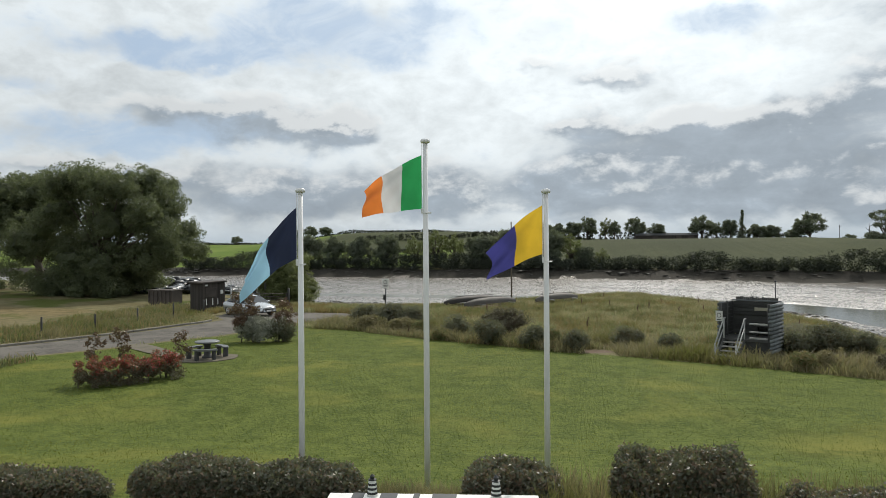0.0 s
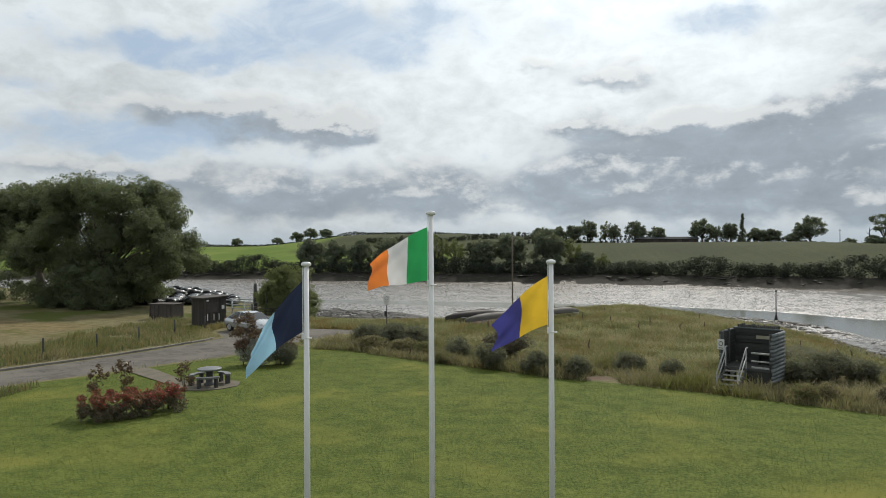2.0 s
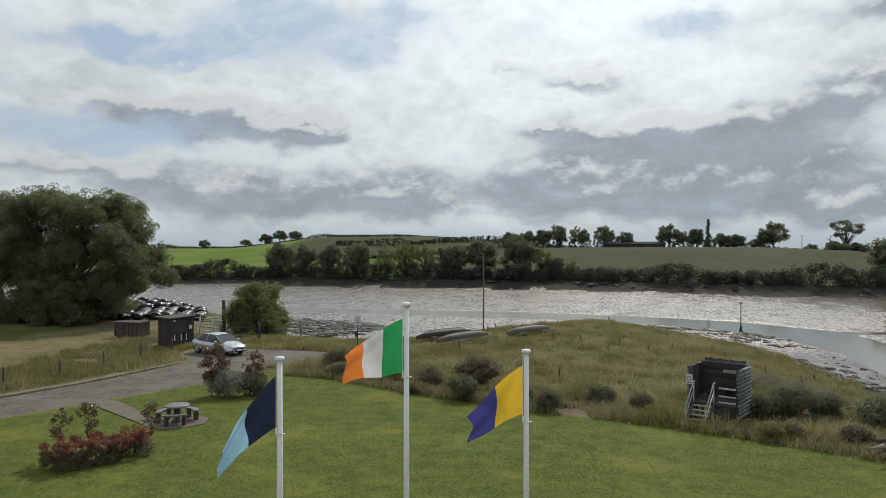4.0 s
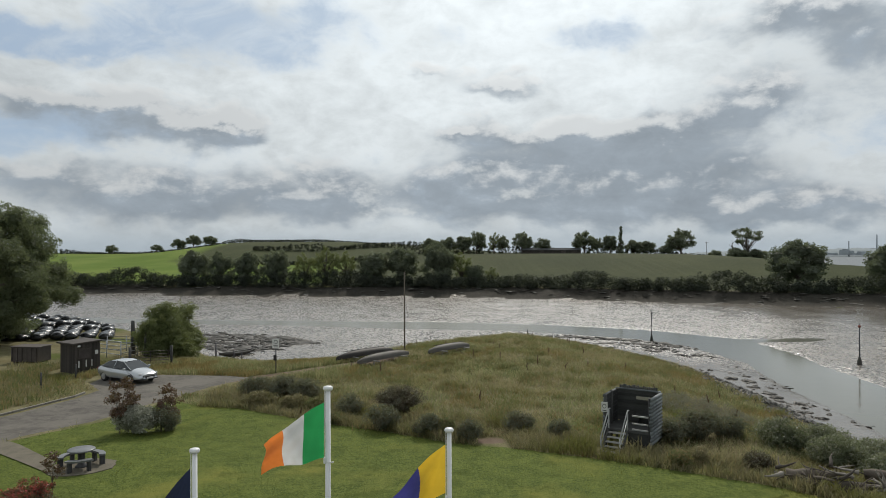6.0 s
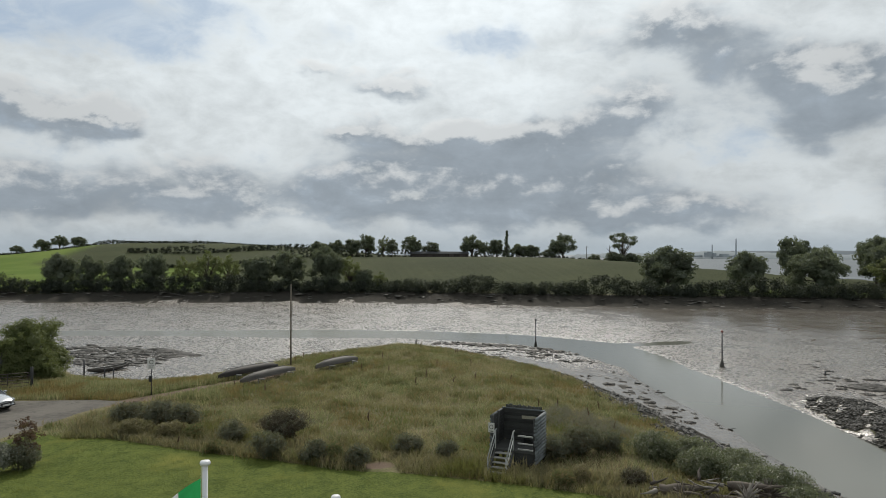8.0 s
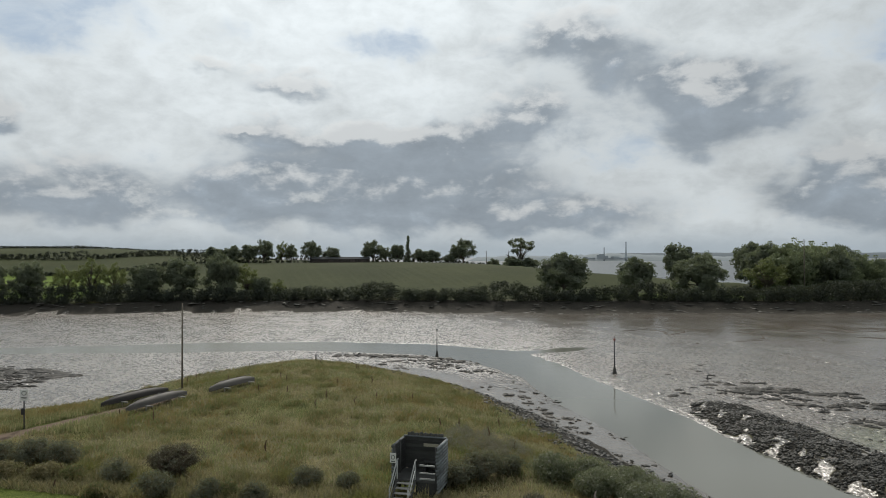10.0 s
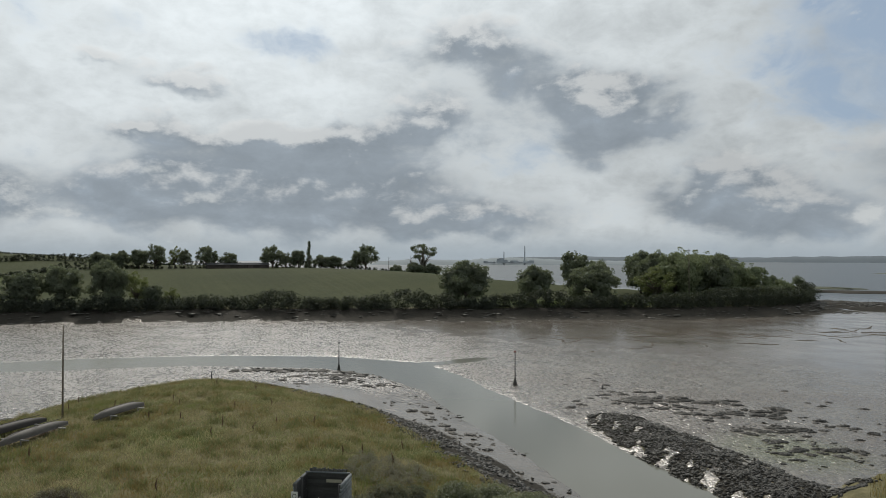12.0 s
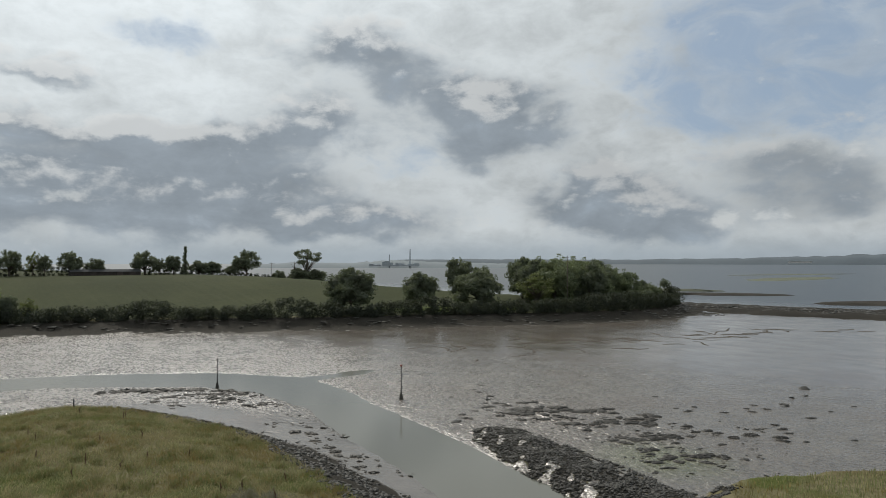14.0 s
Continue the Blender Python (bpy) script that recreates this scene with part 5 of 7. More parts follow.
def make_notice(x, y):
    root = thing("notice_sign", spot(x, y, 4), "small white notice on a thin dark post", "sign")
    part("post", Shape().tube([(0, 0, -0.3), (0, 0, 2.45)], 0.04, 8), M_STEELPOST, root, flat=False)
    pl = part("plate", Shape().box((0, -0.05, 2.2), (0.5, 0.025, 0.72), None, 0.006), M_SIGN, root)
    ring = Shape().tube([(0.13 * math.cos(a), -0.066, 2.32 + 0.13 * math.sin(a)) for a in np.linspace(0, 6.283, 15)], 0.02, 5, False)
    ring.box((0, -0.066, 2.05), (0.34, 0.006, 0.035)).box((0, -0.066, 1.96), (0.28, 0.006, 0.035))
    part("mark", ring, M_INK, pl)
    part("lifebuoy_box", Shape().box((-0.05, -0.09, 1.15), (0.22, 0.16, 0.42), None, 0.03), M_BLACKTRIM, root)


make_notice(-10.05, 41.2)


# ---- silver saloon ----
def soften(ob):
    mod = ob.modifiers.new("smooth", "SUBSURF")
    mod.levels = mod.render_levels = 2
    return ob


def make_car():
    m = pose(-19.75, 38.25, ground_at(-19.75, 38.25) + 0.06, 0, 0, -30)
    root = thing("car", m, "silver four-door saloon car parked on the lane", "car")
    # body sections along the length: x, half width at sill, half width at waist, z sill, z waist
    prof = [(-2.30, 0.62, 0.66, 0.50, 0.82), (-2.22, 0.78, 0.80, 0.34, 0.96), (-1.75, 0.86, 0.89, 0.24, 1.02), (-1.0, 0.88, 0.91, 0.22, 0.97), (0.0, 0.88, 0.91, 0.22, 0.94), (0.9, 0.88, 0.90, 0.22, 0.93),
            (1.4, 0.88, 0.88, 0.22, 0.88), (1.9, 0.84, 0.80, 0.24, 0.77), (2.22, 0.72, 0.66, 0.28, 0.66), (2.34, 0.56, 0.52, 0.36, 0.56)]
    body = Shape()
    k = 9
    for x, ws, ww, z0, z1 in prof:
        ws, ww, z1 = ws * 1.05, ww * 1.05, z1 + 0.06
        zm = (z0 + z1) / 2
        ring = [(x, -ws * 0.92, z0), (x, -ws, z0 + 0.08), (x, -ww * 1.02, zm), (x, -ww, z1 - 0.06), (x, 0, z1 + 0.03), (x, ww, z1 - 0.06), (x, ww * 1.02, zm), (x, ws, z0 + 0.08), (x, ws * 0.92, z0)]
        ring[3] = (x, -ww * 0.96, z1 - 0.03)
        ring[5] = (x, ww * 0.96, z1 - 0.03)
        body.v += ring
    for i in range(len(prof) - 1):
        for j in range(k):
            a, b = i * k + j, i * k + (j + 1) % k
            body.f.append((a, b, b + k, a + k))
    body.f += [tuple(range(k)), tuple(range((len(prof) - 1) * k, len(prof) * k))[::-1]]
    soften(part("body", body, M_CARPAINT, root, flat=False))
    # greenhouse: dark glass box with painted roof and pillars
    cab = [(-1.75, 0.72, 0.98), (-1.05, 0.60, 1.38), (-0.3, 0.60, 1.45), (0.35, 0.60, 1.40), (1.35, 0.74, 0.90)]
    roof = Shape()
    low = [(-1.62, 0.80, 1.01), (-1.1, 0.845, 1.0), (-0.3, 0.85, 0.98), (0.45, 0.85, 0.97), (1.30, 0.79, 0.92)]
    for side in (-1, 1):
        pane = Shape().put([(x, side * w, z) for x, w, z in low] + [(x, side * w, z) for x, w, z in cab], [(i, i + 1, i + 6, i + 5) for i in range(4)])
        part("side_window", pane, M_GLASS, root)
    for name, i in (("rear_window", 0), ("windscreen", 3)):
        (x0, w0, z0), (x1, w1, z1) = cab[i], cab[i + 1]
        part(name, Shape().put([(x0, -w0, z0), (x1, -w1, z1), (x1, w1, z1), (x0, w0, z0)], [(0, 1, 2, 3)]), M_GLASS, root)
    for x, w, z in [(-1.22, 0.60, 1.29), (-1.05, 0.61, 1.39), (-0.6, 0.62, 1.455), (-0.2, 0.62, 1.46), (0.15, 0.61, 1.44), (0.42, 0.60, 1.37)]:
        roof.v += [(x, -w - 0.02, z - 0.03), (x, -w * 0.8, z + 0.012), (x, 0, z + 0.03), (x, w * 0.8, z + 0.012), (x, w + 0.02, z - 0.03)]
    roof.f += [(i * 5 + j, i * 5 + j + 1, (i + 1) * 5 + j + 1, (i + 1) * 5 + j) for i in range(5) for j in range(4)]
    soften(part("roof", roof, M_CARPAINT, root, flat=False))
    for s in (-1, 1):
        for pts in ([(0.42, s * 0.61, 1.37), (1.36, s * 0.765, 0.90)], [(-1.15, s * 0.61, 1.33), (-1.80, s * 0.78, 0.96)], [(-0.32, s * 0.625, 1.42), (-0.36, s * 0.865, 0.92)]):
            part("pillar", Shape().tube(pts, 0.026, 6), M_CARPAINT, root)
        part("mirror", Shape().box((0.95, s * 1.0, 0.98), (0.16, 0.2, 0.13), None, 0.04), M_CARPAINT, root)
        part("headlight", Shape().box((2.06, s * 0.60, 0.66), (0.36, 0.24, 0.13), pose(0, 0, 0, 0, 0, 0), 0.05), M_LAMP, root, "clear swept headlight")
        part("tail_light", Shape().box((-2.2, s * 0.68, 0.80), (0.12, 0.22, 0.15), None, 0.04), M_TAIL, root, "red tail light")
        part("door_handle", Shape().box((-0.55, s * 0.925, 0.80), (0.16, 0.02, 0.03), None, 0.008), M_BLACKTRIM, root)
        part("side_strip", Shape().box((0.05, s * 0.928, 0.52), (2.2, 0.02, 0.05), None, 0.008), M_BLACKTRIM, root)
        for x in (-1.36, 1.37):
            wh = part("wheel", Shape().tube([(x, s * 0.70, 0.31), (x, s * 0.90, 0.31)], 0.30, 20), M_BLACKTRIM, root)
            prof2 = [(0.20, -0.1), (0.29, -0.11), (0.325, -0.07), (0.33, 0.0), (0.325, 0.07), (0.29, 0.11), (0.20, 0.1)]
            part("tyre", Shape().lathe(prof2, 22, pose(x, s * 0.83, 0.31, 90, 0, 0)), M_TYRE, wh, flat=False)
            rim = Shape().lathe([(0.21, 0.0), (0.205, 0.02), (0.06, 0.0), (0.0, 0.01)], 20, pose(x, s * 0.925, 0.31, -90 * s, 0, 0))
            for q in range(7):
                a = q * 6.283 / 7
                rim.tube([(x, s * 0.94, 0.31), (x + 0.2 * math.cos(a), s * 0.945, 0.31 + 0.2 * math.sin(a))], 0.022, 5)
            part("rim", rim, M_RIM, wh)
            part("arch", Shape().tube([(x + 0.38 * math.cos(a), s * 0.895, 0.31 + 0.38 * math.sin(a)) for a in np.linspace(0, math.pi, 12)], 0.03, 6), M_BLACKTRIM, root)
    part("grille", Shape().box((2.33, 0, 0.46), (0.05, 0.75, 0.16), None, 0.02), M_BLACKTRIM, root)
    part("bumper", Shape().box((2.26, 0, 0.33), (0.16, 1.35, 0.10), None, 0.04), M_BLACKTRIM, root)
    part("number_plate", Shape().box((2.365, 0, 0.40), (0.02, 0.5, 0.11), None, 0.004), M_SIGN, root, "blank pale plate")


make_car()


# ---- farm yard: shed, container, rails, gate, bales ----
def make_shed():
    m = pose(-25.0, 42.1, ground_at(-25, 42.1), 0, 0, -33)
    root = thing("shed", m, "dark boarded hut with a flat roof and small window", "shed")
    w, d, h = 1.9, 1.95, 2.2
    body = part("wall", Shape().box((0, 0, h / 2 - 0.1), (w, d, h + 0.2), None, 0.01), M_SHED, root)
    for k in range(17):
        x = -w / 2 + 0.09 + k * (w - 0.18) / 16
        part("board", Shape().box((x, -d / 2 - 0.012, h / 2), (0.165, 0.026, h - 0.04), None, 0.004), M_SHED, body)
        part("board", Shape().box((w / 2 + 0.012, -d / 2 + 0.09 + k * (d - 0.18) / 16, h / 2), (0.026, 0.165, h - 0.04), None, 0.004), M_SHED, body)
    part("roof", Shape().box((0, 0, h + 0.06), (w + 0.35, d + 0.35, 0.12), pose(0, 0, 0, 2, 0, 0), 0.02), M_RUST, root, "flat felted roof")
    win = part("window", Shape().box((w / 2 + 0.035, -0.3, 1.45), (0.03, 0.85, 0.65), None, 0.008), M_RUST, root, "boarded window")
    for z in (1.10, 1.80):
        part("frame", Shape().box((w / 2 + 0.045, -0.3, z), (0.05, 1.0, 0.06), None, 0.006), M_SHED, win)
    part("notice", Shape().box((w / 2 + 0.035, 0.68, 1.45), (0.02, 0.24, 0.3), None, 0.004), M_SIGN, root, "small white notice")
    part("lamp", Shape().box((w / 2 + 0.05, -0.7, 2.02), (0.08, 0.22, 0.13), None, 0.02), M_SIGN, root)
    for y in (-0.7, -0.15, 0.3):
        part("pipe", Shape().tube([(w / 2 + 0.06, y, 0.95), (w / 2 + 0.06, y, 0.45)], 0.04, 6), M_SIGN, root)


make_shed()


def make_tank():
    root = thing("steel_skip", pose(-31.4, 46.8, ground_at(-31.4, 46.8), 0, 0, -8) @ Matrix.Diagonal((0.85, 0.85, 0.8, 1)), "low dark rusty steel skip beside the hut", "skip")
    part("body", Shape().box((0, 0, 0.85), (2.9, 1.8, 1.5), None, 0.05), M_RUST, root)
    for k in range(6):
        part("rib", Shape().box((-1.25 + k * 0.5, -0.93, 0.85), (0.08, 0.08, 1.4), None, 0.01), M_RUST, root)
    part("lip", Shape().box((0, 0, 1.62), (3.05, 1.95, 0.09), None, 0.02), M_RUST, root)
    for x in (-1.1, 1.1):
        part("skid", Shape().box((x, 0, 0.02), (0.15, 1.7, 0.25), None, 0.02), M_RUST, root)


make_tank()


def make_rails(x0, y0, x1, y1, bays, tall, label, bars=4):
    ang = math.degrees(math.atan2(y1 - y0, x1 - x0))
    long = math.hypot(x1 - x0, y1 - y0)
    root = thing("rail_fence", pose(x0, y0, ground_at((x0 + x1) / 2, (y0 + y1) / 2), 0, 0, ang), label, "fence", "rails of the cattle pen")
    for k in range(bays + 1):
        part("post", Shape().tube([(long * k / bays, 0, -0.4), (long * k / bays, 0, tall)], 0.05, 7), M_GALV, root, flat=False)
    for b in range(bars):
        z = tall * (0.25 + 0.72 * b / (bars - 1))
        part("rail", Shape().tube([(0, 0, z), (long, 0, z)], 0.032, 6), M_GALV, root, flat=False)
    return root


make_rails(-24.6, 48.0, -23.2, 54.5, 3, 1.5, "galvanised tube rails of a cattle pen")
make_rails(-24.6, 48.0, -29.8, 51.5, 3, 1.5, "galvanised tube rails of a cattle pen")
make_rails(-29.0, 55.0, -22.0, 55.5, 4, 1.7, "tall pale rails at the back of the pen", 5)
make_rails(-30.0, 49.0, -27.6, 46.6, 2, 1.4, "pale rails between skip and hut")


def make_gate():
    root = thing("field_gate", pose(-21.9, 43.9, ground_at(-21.0, 44.2), 0, 0, 24), "rusty brown five-bar metal field gate", "gate")
    for b in range(5):
        part("bar", Shape().tube([(0, 0, 0.25 + 0.24 * b), (2.7, 0, 0.25 + 0.24 * b)], 0.024, 6), M_RUST, root, flat=False)
    for x in (0, 1.35, 2.7):
        part("upright", Shape().tube([(x, 0, 0.15), (x, 0, 1.25)], 0.028, 6), M_RUST, root, flat=False)
    for x in (-0.15, 2.88):
        part("gate_post", Shape().tube([(x, 0, -0.4), (x, 0, 1.6)], 0.1, 8), M_DARKWOOD, root, flat=False)


make_gate()
make_post("timber_post", -25.3, 52.0, 3.0, 0.2, M_DARKWOOD, "thick dark timber post in the yard")
make_post("timber_post", -22.7, 48.4, 2.4, 0.12, M_DARKWOOD, "dark timber straining post by the gate")


def make_bales():
    base = thing("silage_bale", pose(-33, 63, 0), "black plastic-wrapped silage bale in a low stack", "bale", "silage bales in the yard")
    r = np.random.RandomState(6)
    s = Shape().lathe([(0.0, -0.62), (0.40, -0.61), (0.56, -0.52), (0.63, -0.3), (0.64, 0.0), (0.63, 0.3), (0.56, 0.52), (0.40, 0.61), (0.0, 0.62)], 18)
    s.v = [tuple(np.array(v) * (1 + 0.05 * math.sin(5 * v[0] + 9 * v[1]) * math.cos(7 * v[2] + v[0] * 6))) for v in s.v]
    s.v = [(v[0] * 0.98, v[1] * 0.58, v[2] * 1.12) for v in s.v]
    part("wrap", s, M_WRAP, base, flat=False)
    first = True
    for i in range(10):
        for j in range(15):
            x, y = -32.5 - i * 1.5 - j * 0.62 + r.uniform(-0.2, 0.2), 62 - i * 0.35 + j * 1.42 + r.uniform(-0.2, 0.2)
            if signed(HOME, np.array([x]), np.array([y]))[0] < 3:
                continue
            lev = 1 if (i + j) % 4 == 1 and j > 3 else 0
            m = pose(x, y, ground_at(x, y) + 0.36 + lev * 0.36 + r.uniform(-0.04, 0.06), 90 + r.uniform(-8, 8), r.uniform(-6, 6), r.uniform(-30, 30))
            if first:
                base.matrix_basis = m
                first = False
            else:
                copy_thing(base, m)


make_bales()


def make_fence():
    pts = [(-33.5, 13.5), (-31.8, 16.4), (-30.0, 19.3), (-28.2, 22.2), (-26.5, 25.1), (-25.3, 28.2), (-24.6, 31.6), (-24.0, 35.0), (-23.8, 39.0)]
    root = thing("field_fence", pose(0, 0, 0), "short weathered timber posts along the verge", "fence")
    r = random.Random(2)
    for x, y in pts:
        part("post", Shape().tube([(x, y, ground_at(x, y) - 0.4), (x + r.uniform(-0.06, 0.06), y, ground_at(x, y) + r.uniform(0.95, 1.15))], 0.055, 8), M_DARKWOOD, root, flat=False)


make_fence()


# ---- large trees by the yard ----
def crown_rows(rows, x0, z0, depth, seed):
    """Lobes of a large crown seen side on (x, z, radius), each with fellows before and behind it."""
    r = np.random.RandomState(seed)
    out = []
    for x, z, a in rows:
        a *= 0.84
        out.append((x - x0, r.uniform(-0.35, 0.35) * depth, z - z0, a))
        out.append((x - x0 + r.uniform(-0.6, 0.6), -depth * r.uniform(0.45, 0.9), z - z0 - r.uniform(0.3, 1.2), a * 0.86))
        out.append((x - x0 + r.uniform(-0.6, 0.6), depth * r.uniform(0.45, 0.9), z - z0 - r.uniform(0.2, 0.9), a * 0.86))
    return out


ASH = [(-43.3, 11.6, 2.1), (-45.3, 11.2, 2.3), (-40.6, 11.3, 2.3), (-38.0, 11.3, 2.0), (-36.5, 9.0, 2.2), (-35.9, 6.4, 2.5), (-34.6, 4.6, 1.5), (-37.0, 3.8, 2.1), (-41.3, 7.7, 3.8),
       (-46.2, 8.4, 3.0), (-49.2, 6.3, 2.8), (-50.1, 4.9, 2.2), (-45.1, 4.2, 3.2), (-40.7, 3.4, 2.8), (-43.4, 1.8, 2.5), (-40.0, 1.2, 2.0), (-47.0, 1.4, 2.1)]
zg = ground_at(-43, 56.5)
ash = make_tree("tree", 13.0, 16.6, 0.6, 51, M_TREE, "large dark green spreading tree beside the yard", 170000, 0.19, sub=0.62, per=60, core=0.55, limbs=20, rows=crown_rows(ASH, -43.0, zg, 4.2, 55))
ash.matrix_basis = spot(-44.1, 56.5, 0)
OLD = [(-56.9, 11.0, 2.6), (-53.8, 10.7, 2.6), (-58.9, 9.7, 2.3), (-55.0, 8.5, 2.7), (-58.4, 11.7, 1.5), (-51.8, 11.3, 1.4), (-61.4, 9.9, 3.0), (-57.5, 8.1, 2.2), (-64.5, 8.6, 2.8), (-62.5, 6.6, 2.2)]
far_ash = make_tree("tree", 11.8, 14.0, 2.6, 52, M_TREE, "large dark tree with a bare lower trunk", 90000, 0.2, sub=0.62, per=54, core=0.55, limbs=20, rows=crown_rows(OLD, -55.4, zg, 3.6, 56), girth=0.045)
far_ash.matrix_basis = spot(-55.4, 61, 0)
third = make_tree("tree", 9, 9, 0.6, 53, M_TREE, "smaller dark tree in the field corner", 9000, 0.28)
third.matrix_basis = spot(-70, 66, 0)
willow = make_tree("willow_bush", 5.1, 6.2, -0.7, 54, M_PALE, "rounded yellow-green willow bush by the gate", 52000, 0.13, 26, 0.28, 0.36, 50, core=0.5, stems=4, limbs=10)
willow.matrix_basis = spot(-21.2, 50.4, 0)

# ---- planted shrubs on the lawn ----
bed = thing("red_shrub", spot(-13.0, 12.6, 48), "low bed of red-tipped shrubs on the lawn", "shrub")


def fill_bed():
    r = np.random.RandomState(61)
    c = np.column_stack((r.uniform(-1.75, 1.75, 170), r.uniform(-0.6, 0.6, 170), r.uniform(0.1, 0.95, 170)))
    p = crown_points(r, c, 0.22, 22000)
    p = p[p[:, 2] > 0]
    low = p[:, 2] < 0.6 + 0.15 * r.normal(size=len(p))
    part("foliage", leaves("foliage", p[low], 0.07, M_UMBER, r), M_UMBER, bed, "dull bronze-green older leaves")
    part("young_foliage", leaves("young_foliage", p[~low], 0.07, M_RED, r), M_RED, bed, "bright red young leaves")
    wood = Shape()
    for e in c[:16]:
        wood.tube([(e[0], e[1], -0.1), (e[0] * 1.02, e[1], e[2])], [0.02, 0.006], 5)
    tagged(part("stems", wood, M_BARK, bed), kind="stuff")


fill_bed()
sapling = make_tree("sapling", 2.1, 0.75, 0.4, 62, M_PURPLE, "thin purple-leaved sapling on the lawn", 420, 0.10, 8, 0.3, 0.12, 6, core=0.0, girth=0.008, limbs=8)
sapling.matrix_basis = spot(-14.7, 12.9, 0)
for x, y, s in [(-14.1, 13.6, 1.08), (-12.3, 14.9, 0.95)]:
    plant(sapling, x, y, x * 40, s, dz=0)
purple = make_tree("sapling", 3.1, 1.5, 0.4, 63, M_PURPLE, "purple-leaved sapling among silvery shrubs", 2400, 0.115, 13, 0.3, 0.2, 9, core=0.0, girth=0.01, limbs=14)
purple.matrix_basis = spot(-13.9, 24.0, 0)
plant(purple, -11.9, 24.9, 70, 0.82, dz=0)
make_bush("silver_shrub", spot(-13.1, 24.1), (2.3, 1.6, 1.35), 64, M_SILVER, "silvery variegated shrub at the lawn edge", 9000, 0.085, 10)
make_bush("evergreen_shrub", spot(-12.0, 24.5), (1.7, 1.4, 1.25), 65, M_SHRUB, "dark evergreen shrub at the lawn edge", 6000, 0.085, 8)

# ---- scrub between lawn and meadow ----
for k, (x, y, sx, sy, sz, mat) in enumerate([
        (-9.2, 32.4, 2.4, 2.0, 1.25, M_SHRUB), (-7.4, 31.8, 2.6, 2.0, 1.4, M_SHRUB), (-5.9, 31.3, 1.9, 1.8, 1.3, M_SHRUB), (-8.4, 29.9, 2.2, 1.2, 0.85, M_REED), (-6.2, 29.3, 1.9, 1.1, 0.8, M_REED), (-4.9, 28.6, 1.2, 1.1, 0.75, M_TUFT),
        (-2.9, 27.5, 1.4, 1.4, 1.2, M_SHRUB), (-0.1, 28.0, 2.8, 2.1, 1.45, M_UMBER), (-0.9, 24.4, 1.8, 1.6, 1.25, M_SHRUB), (1.5, 23.1, 1.3, 1.2, 1.05, M_SHRUB), (2.4, 23.0, 0.9, 0.9, 0.95, M_TUFT),
        (3.5, 22.2, 1.15, 1.0, 1.0, M_SHRUB), (6.0, 24.0, 1.6, 1.3, 0.95, M_SHRUB), (7.9, 23.1, 1.1, 1.0, 0.8, M_SHRUB), (-3.4, 25.9, 1.1, 1.0, 0.6, M_TUFT),
        (13.0, 21.9, 2.0, 1.7, 1.15, M_SHRUB), (14.6, 22.4, 2.4, 2.0, 1.3, M_SHRUB), (16.1, 22.6, 1.8, 1.5, 1.0, M_SHRUB), (18.2, 21.9, 2.4, 2.2, 1.3, M_BRAMBLE), (19.9, 21.4, 2.8, 2.4, 1.5, M_BRAMBLE),
        (21.6, 20.2, 3.0, 2.6, 1.5, M_BRAMBLE), (19.4, 19.4, 2.4, 2.0, 1.4, M_BRAMBLE), (22.6, 18.2, 2.8, 2.4, 1.3, M_BRAMBLE), (20.8, 17.8, 2.6, 2.2, 1.3, M_BRAMBLE), (21.8, 15.6, 2.6, 2.2, 1.1, M_BRAMBLE),
        (13.0, 18.3, 1.0, 0.9, 0.7, M_REED), (12.0, 17.9, 0.9, 0.8, 0.75, M_TUFT), (15.1, 17.6, 1.1, 0.9, 0.75, M_UMBER)]):
    words = {M_SHRUB: "rounded dark green shrub at the meadow edge", M_UMBER: "purple-brown shrub at the meadow edge", M_TUFT: "soft grey-green weeds at the meadow edge", M_REED: "pale dry tussock at the meadow edge",
             M_BRAMBLE: "sprawling green bramble bush above the shore"}[mat]
    make_bush("shrub", spot(x, y), (sx * 1.0, sy * 1.0, sz * 1.0), 100 + k, mat, words, int(2400 * sx * sz), 0.085, 8 + int(3 * sx), 0.2, group="scrub along the meadow", core=0.55 if mat not in (M_REED, M_TUFT) else 0.0)


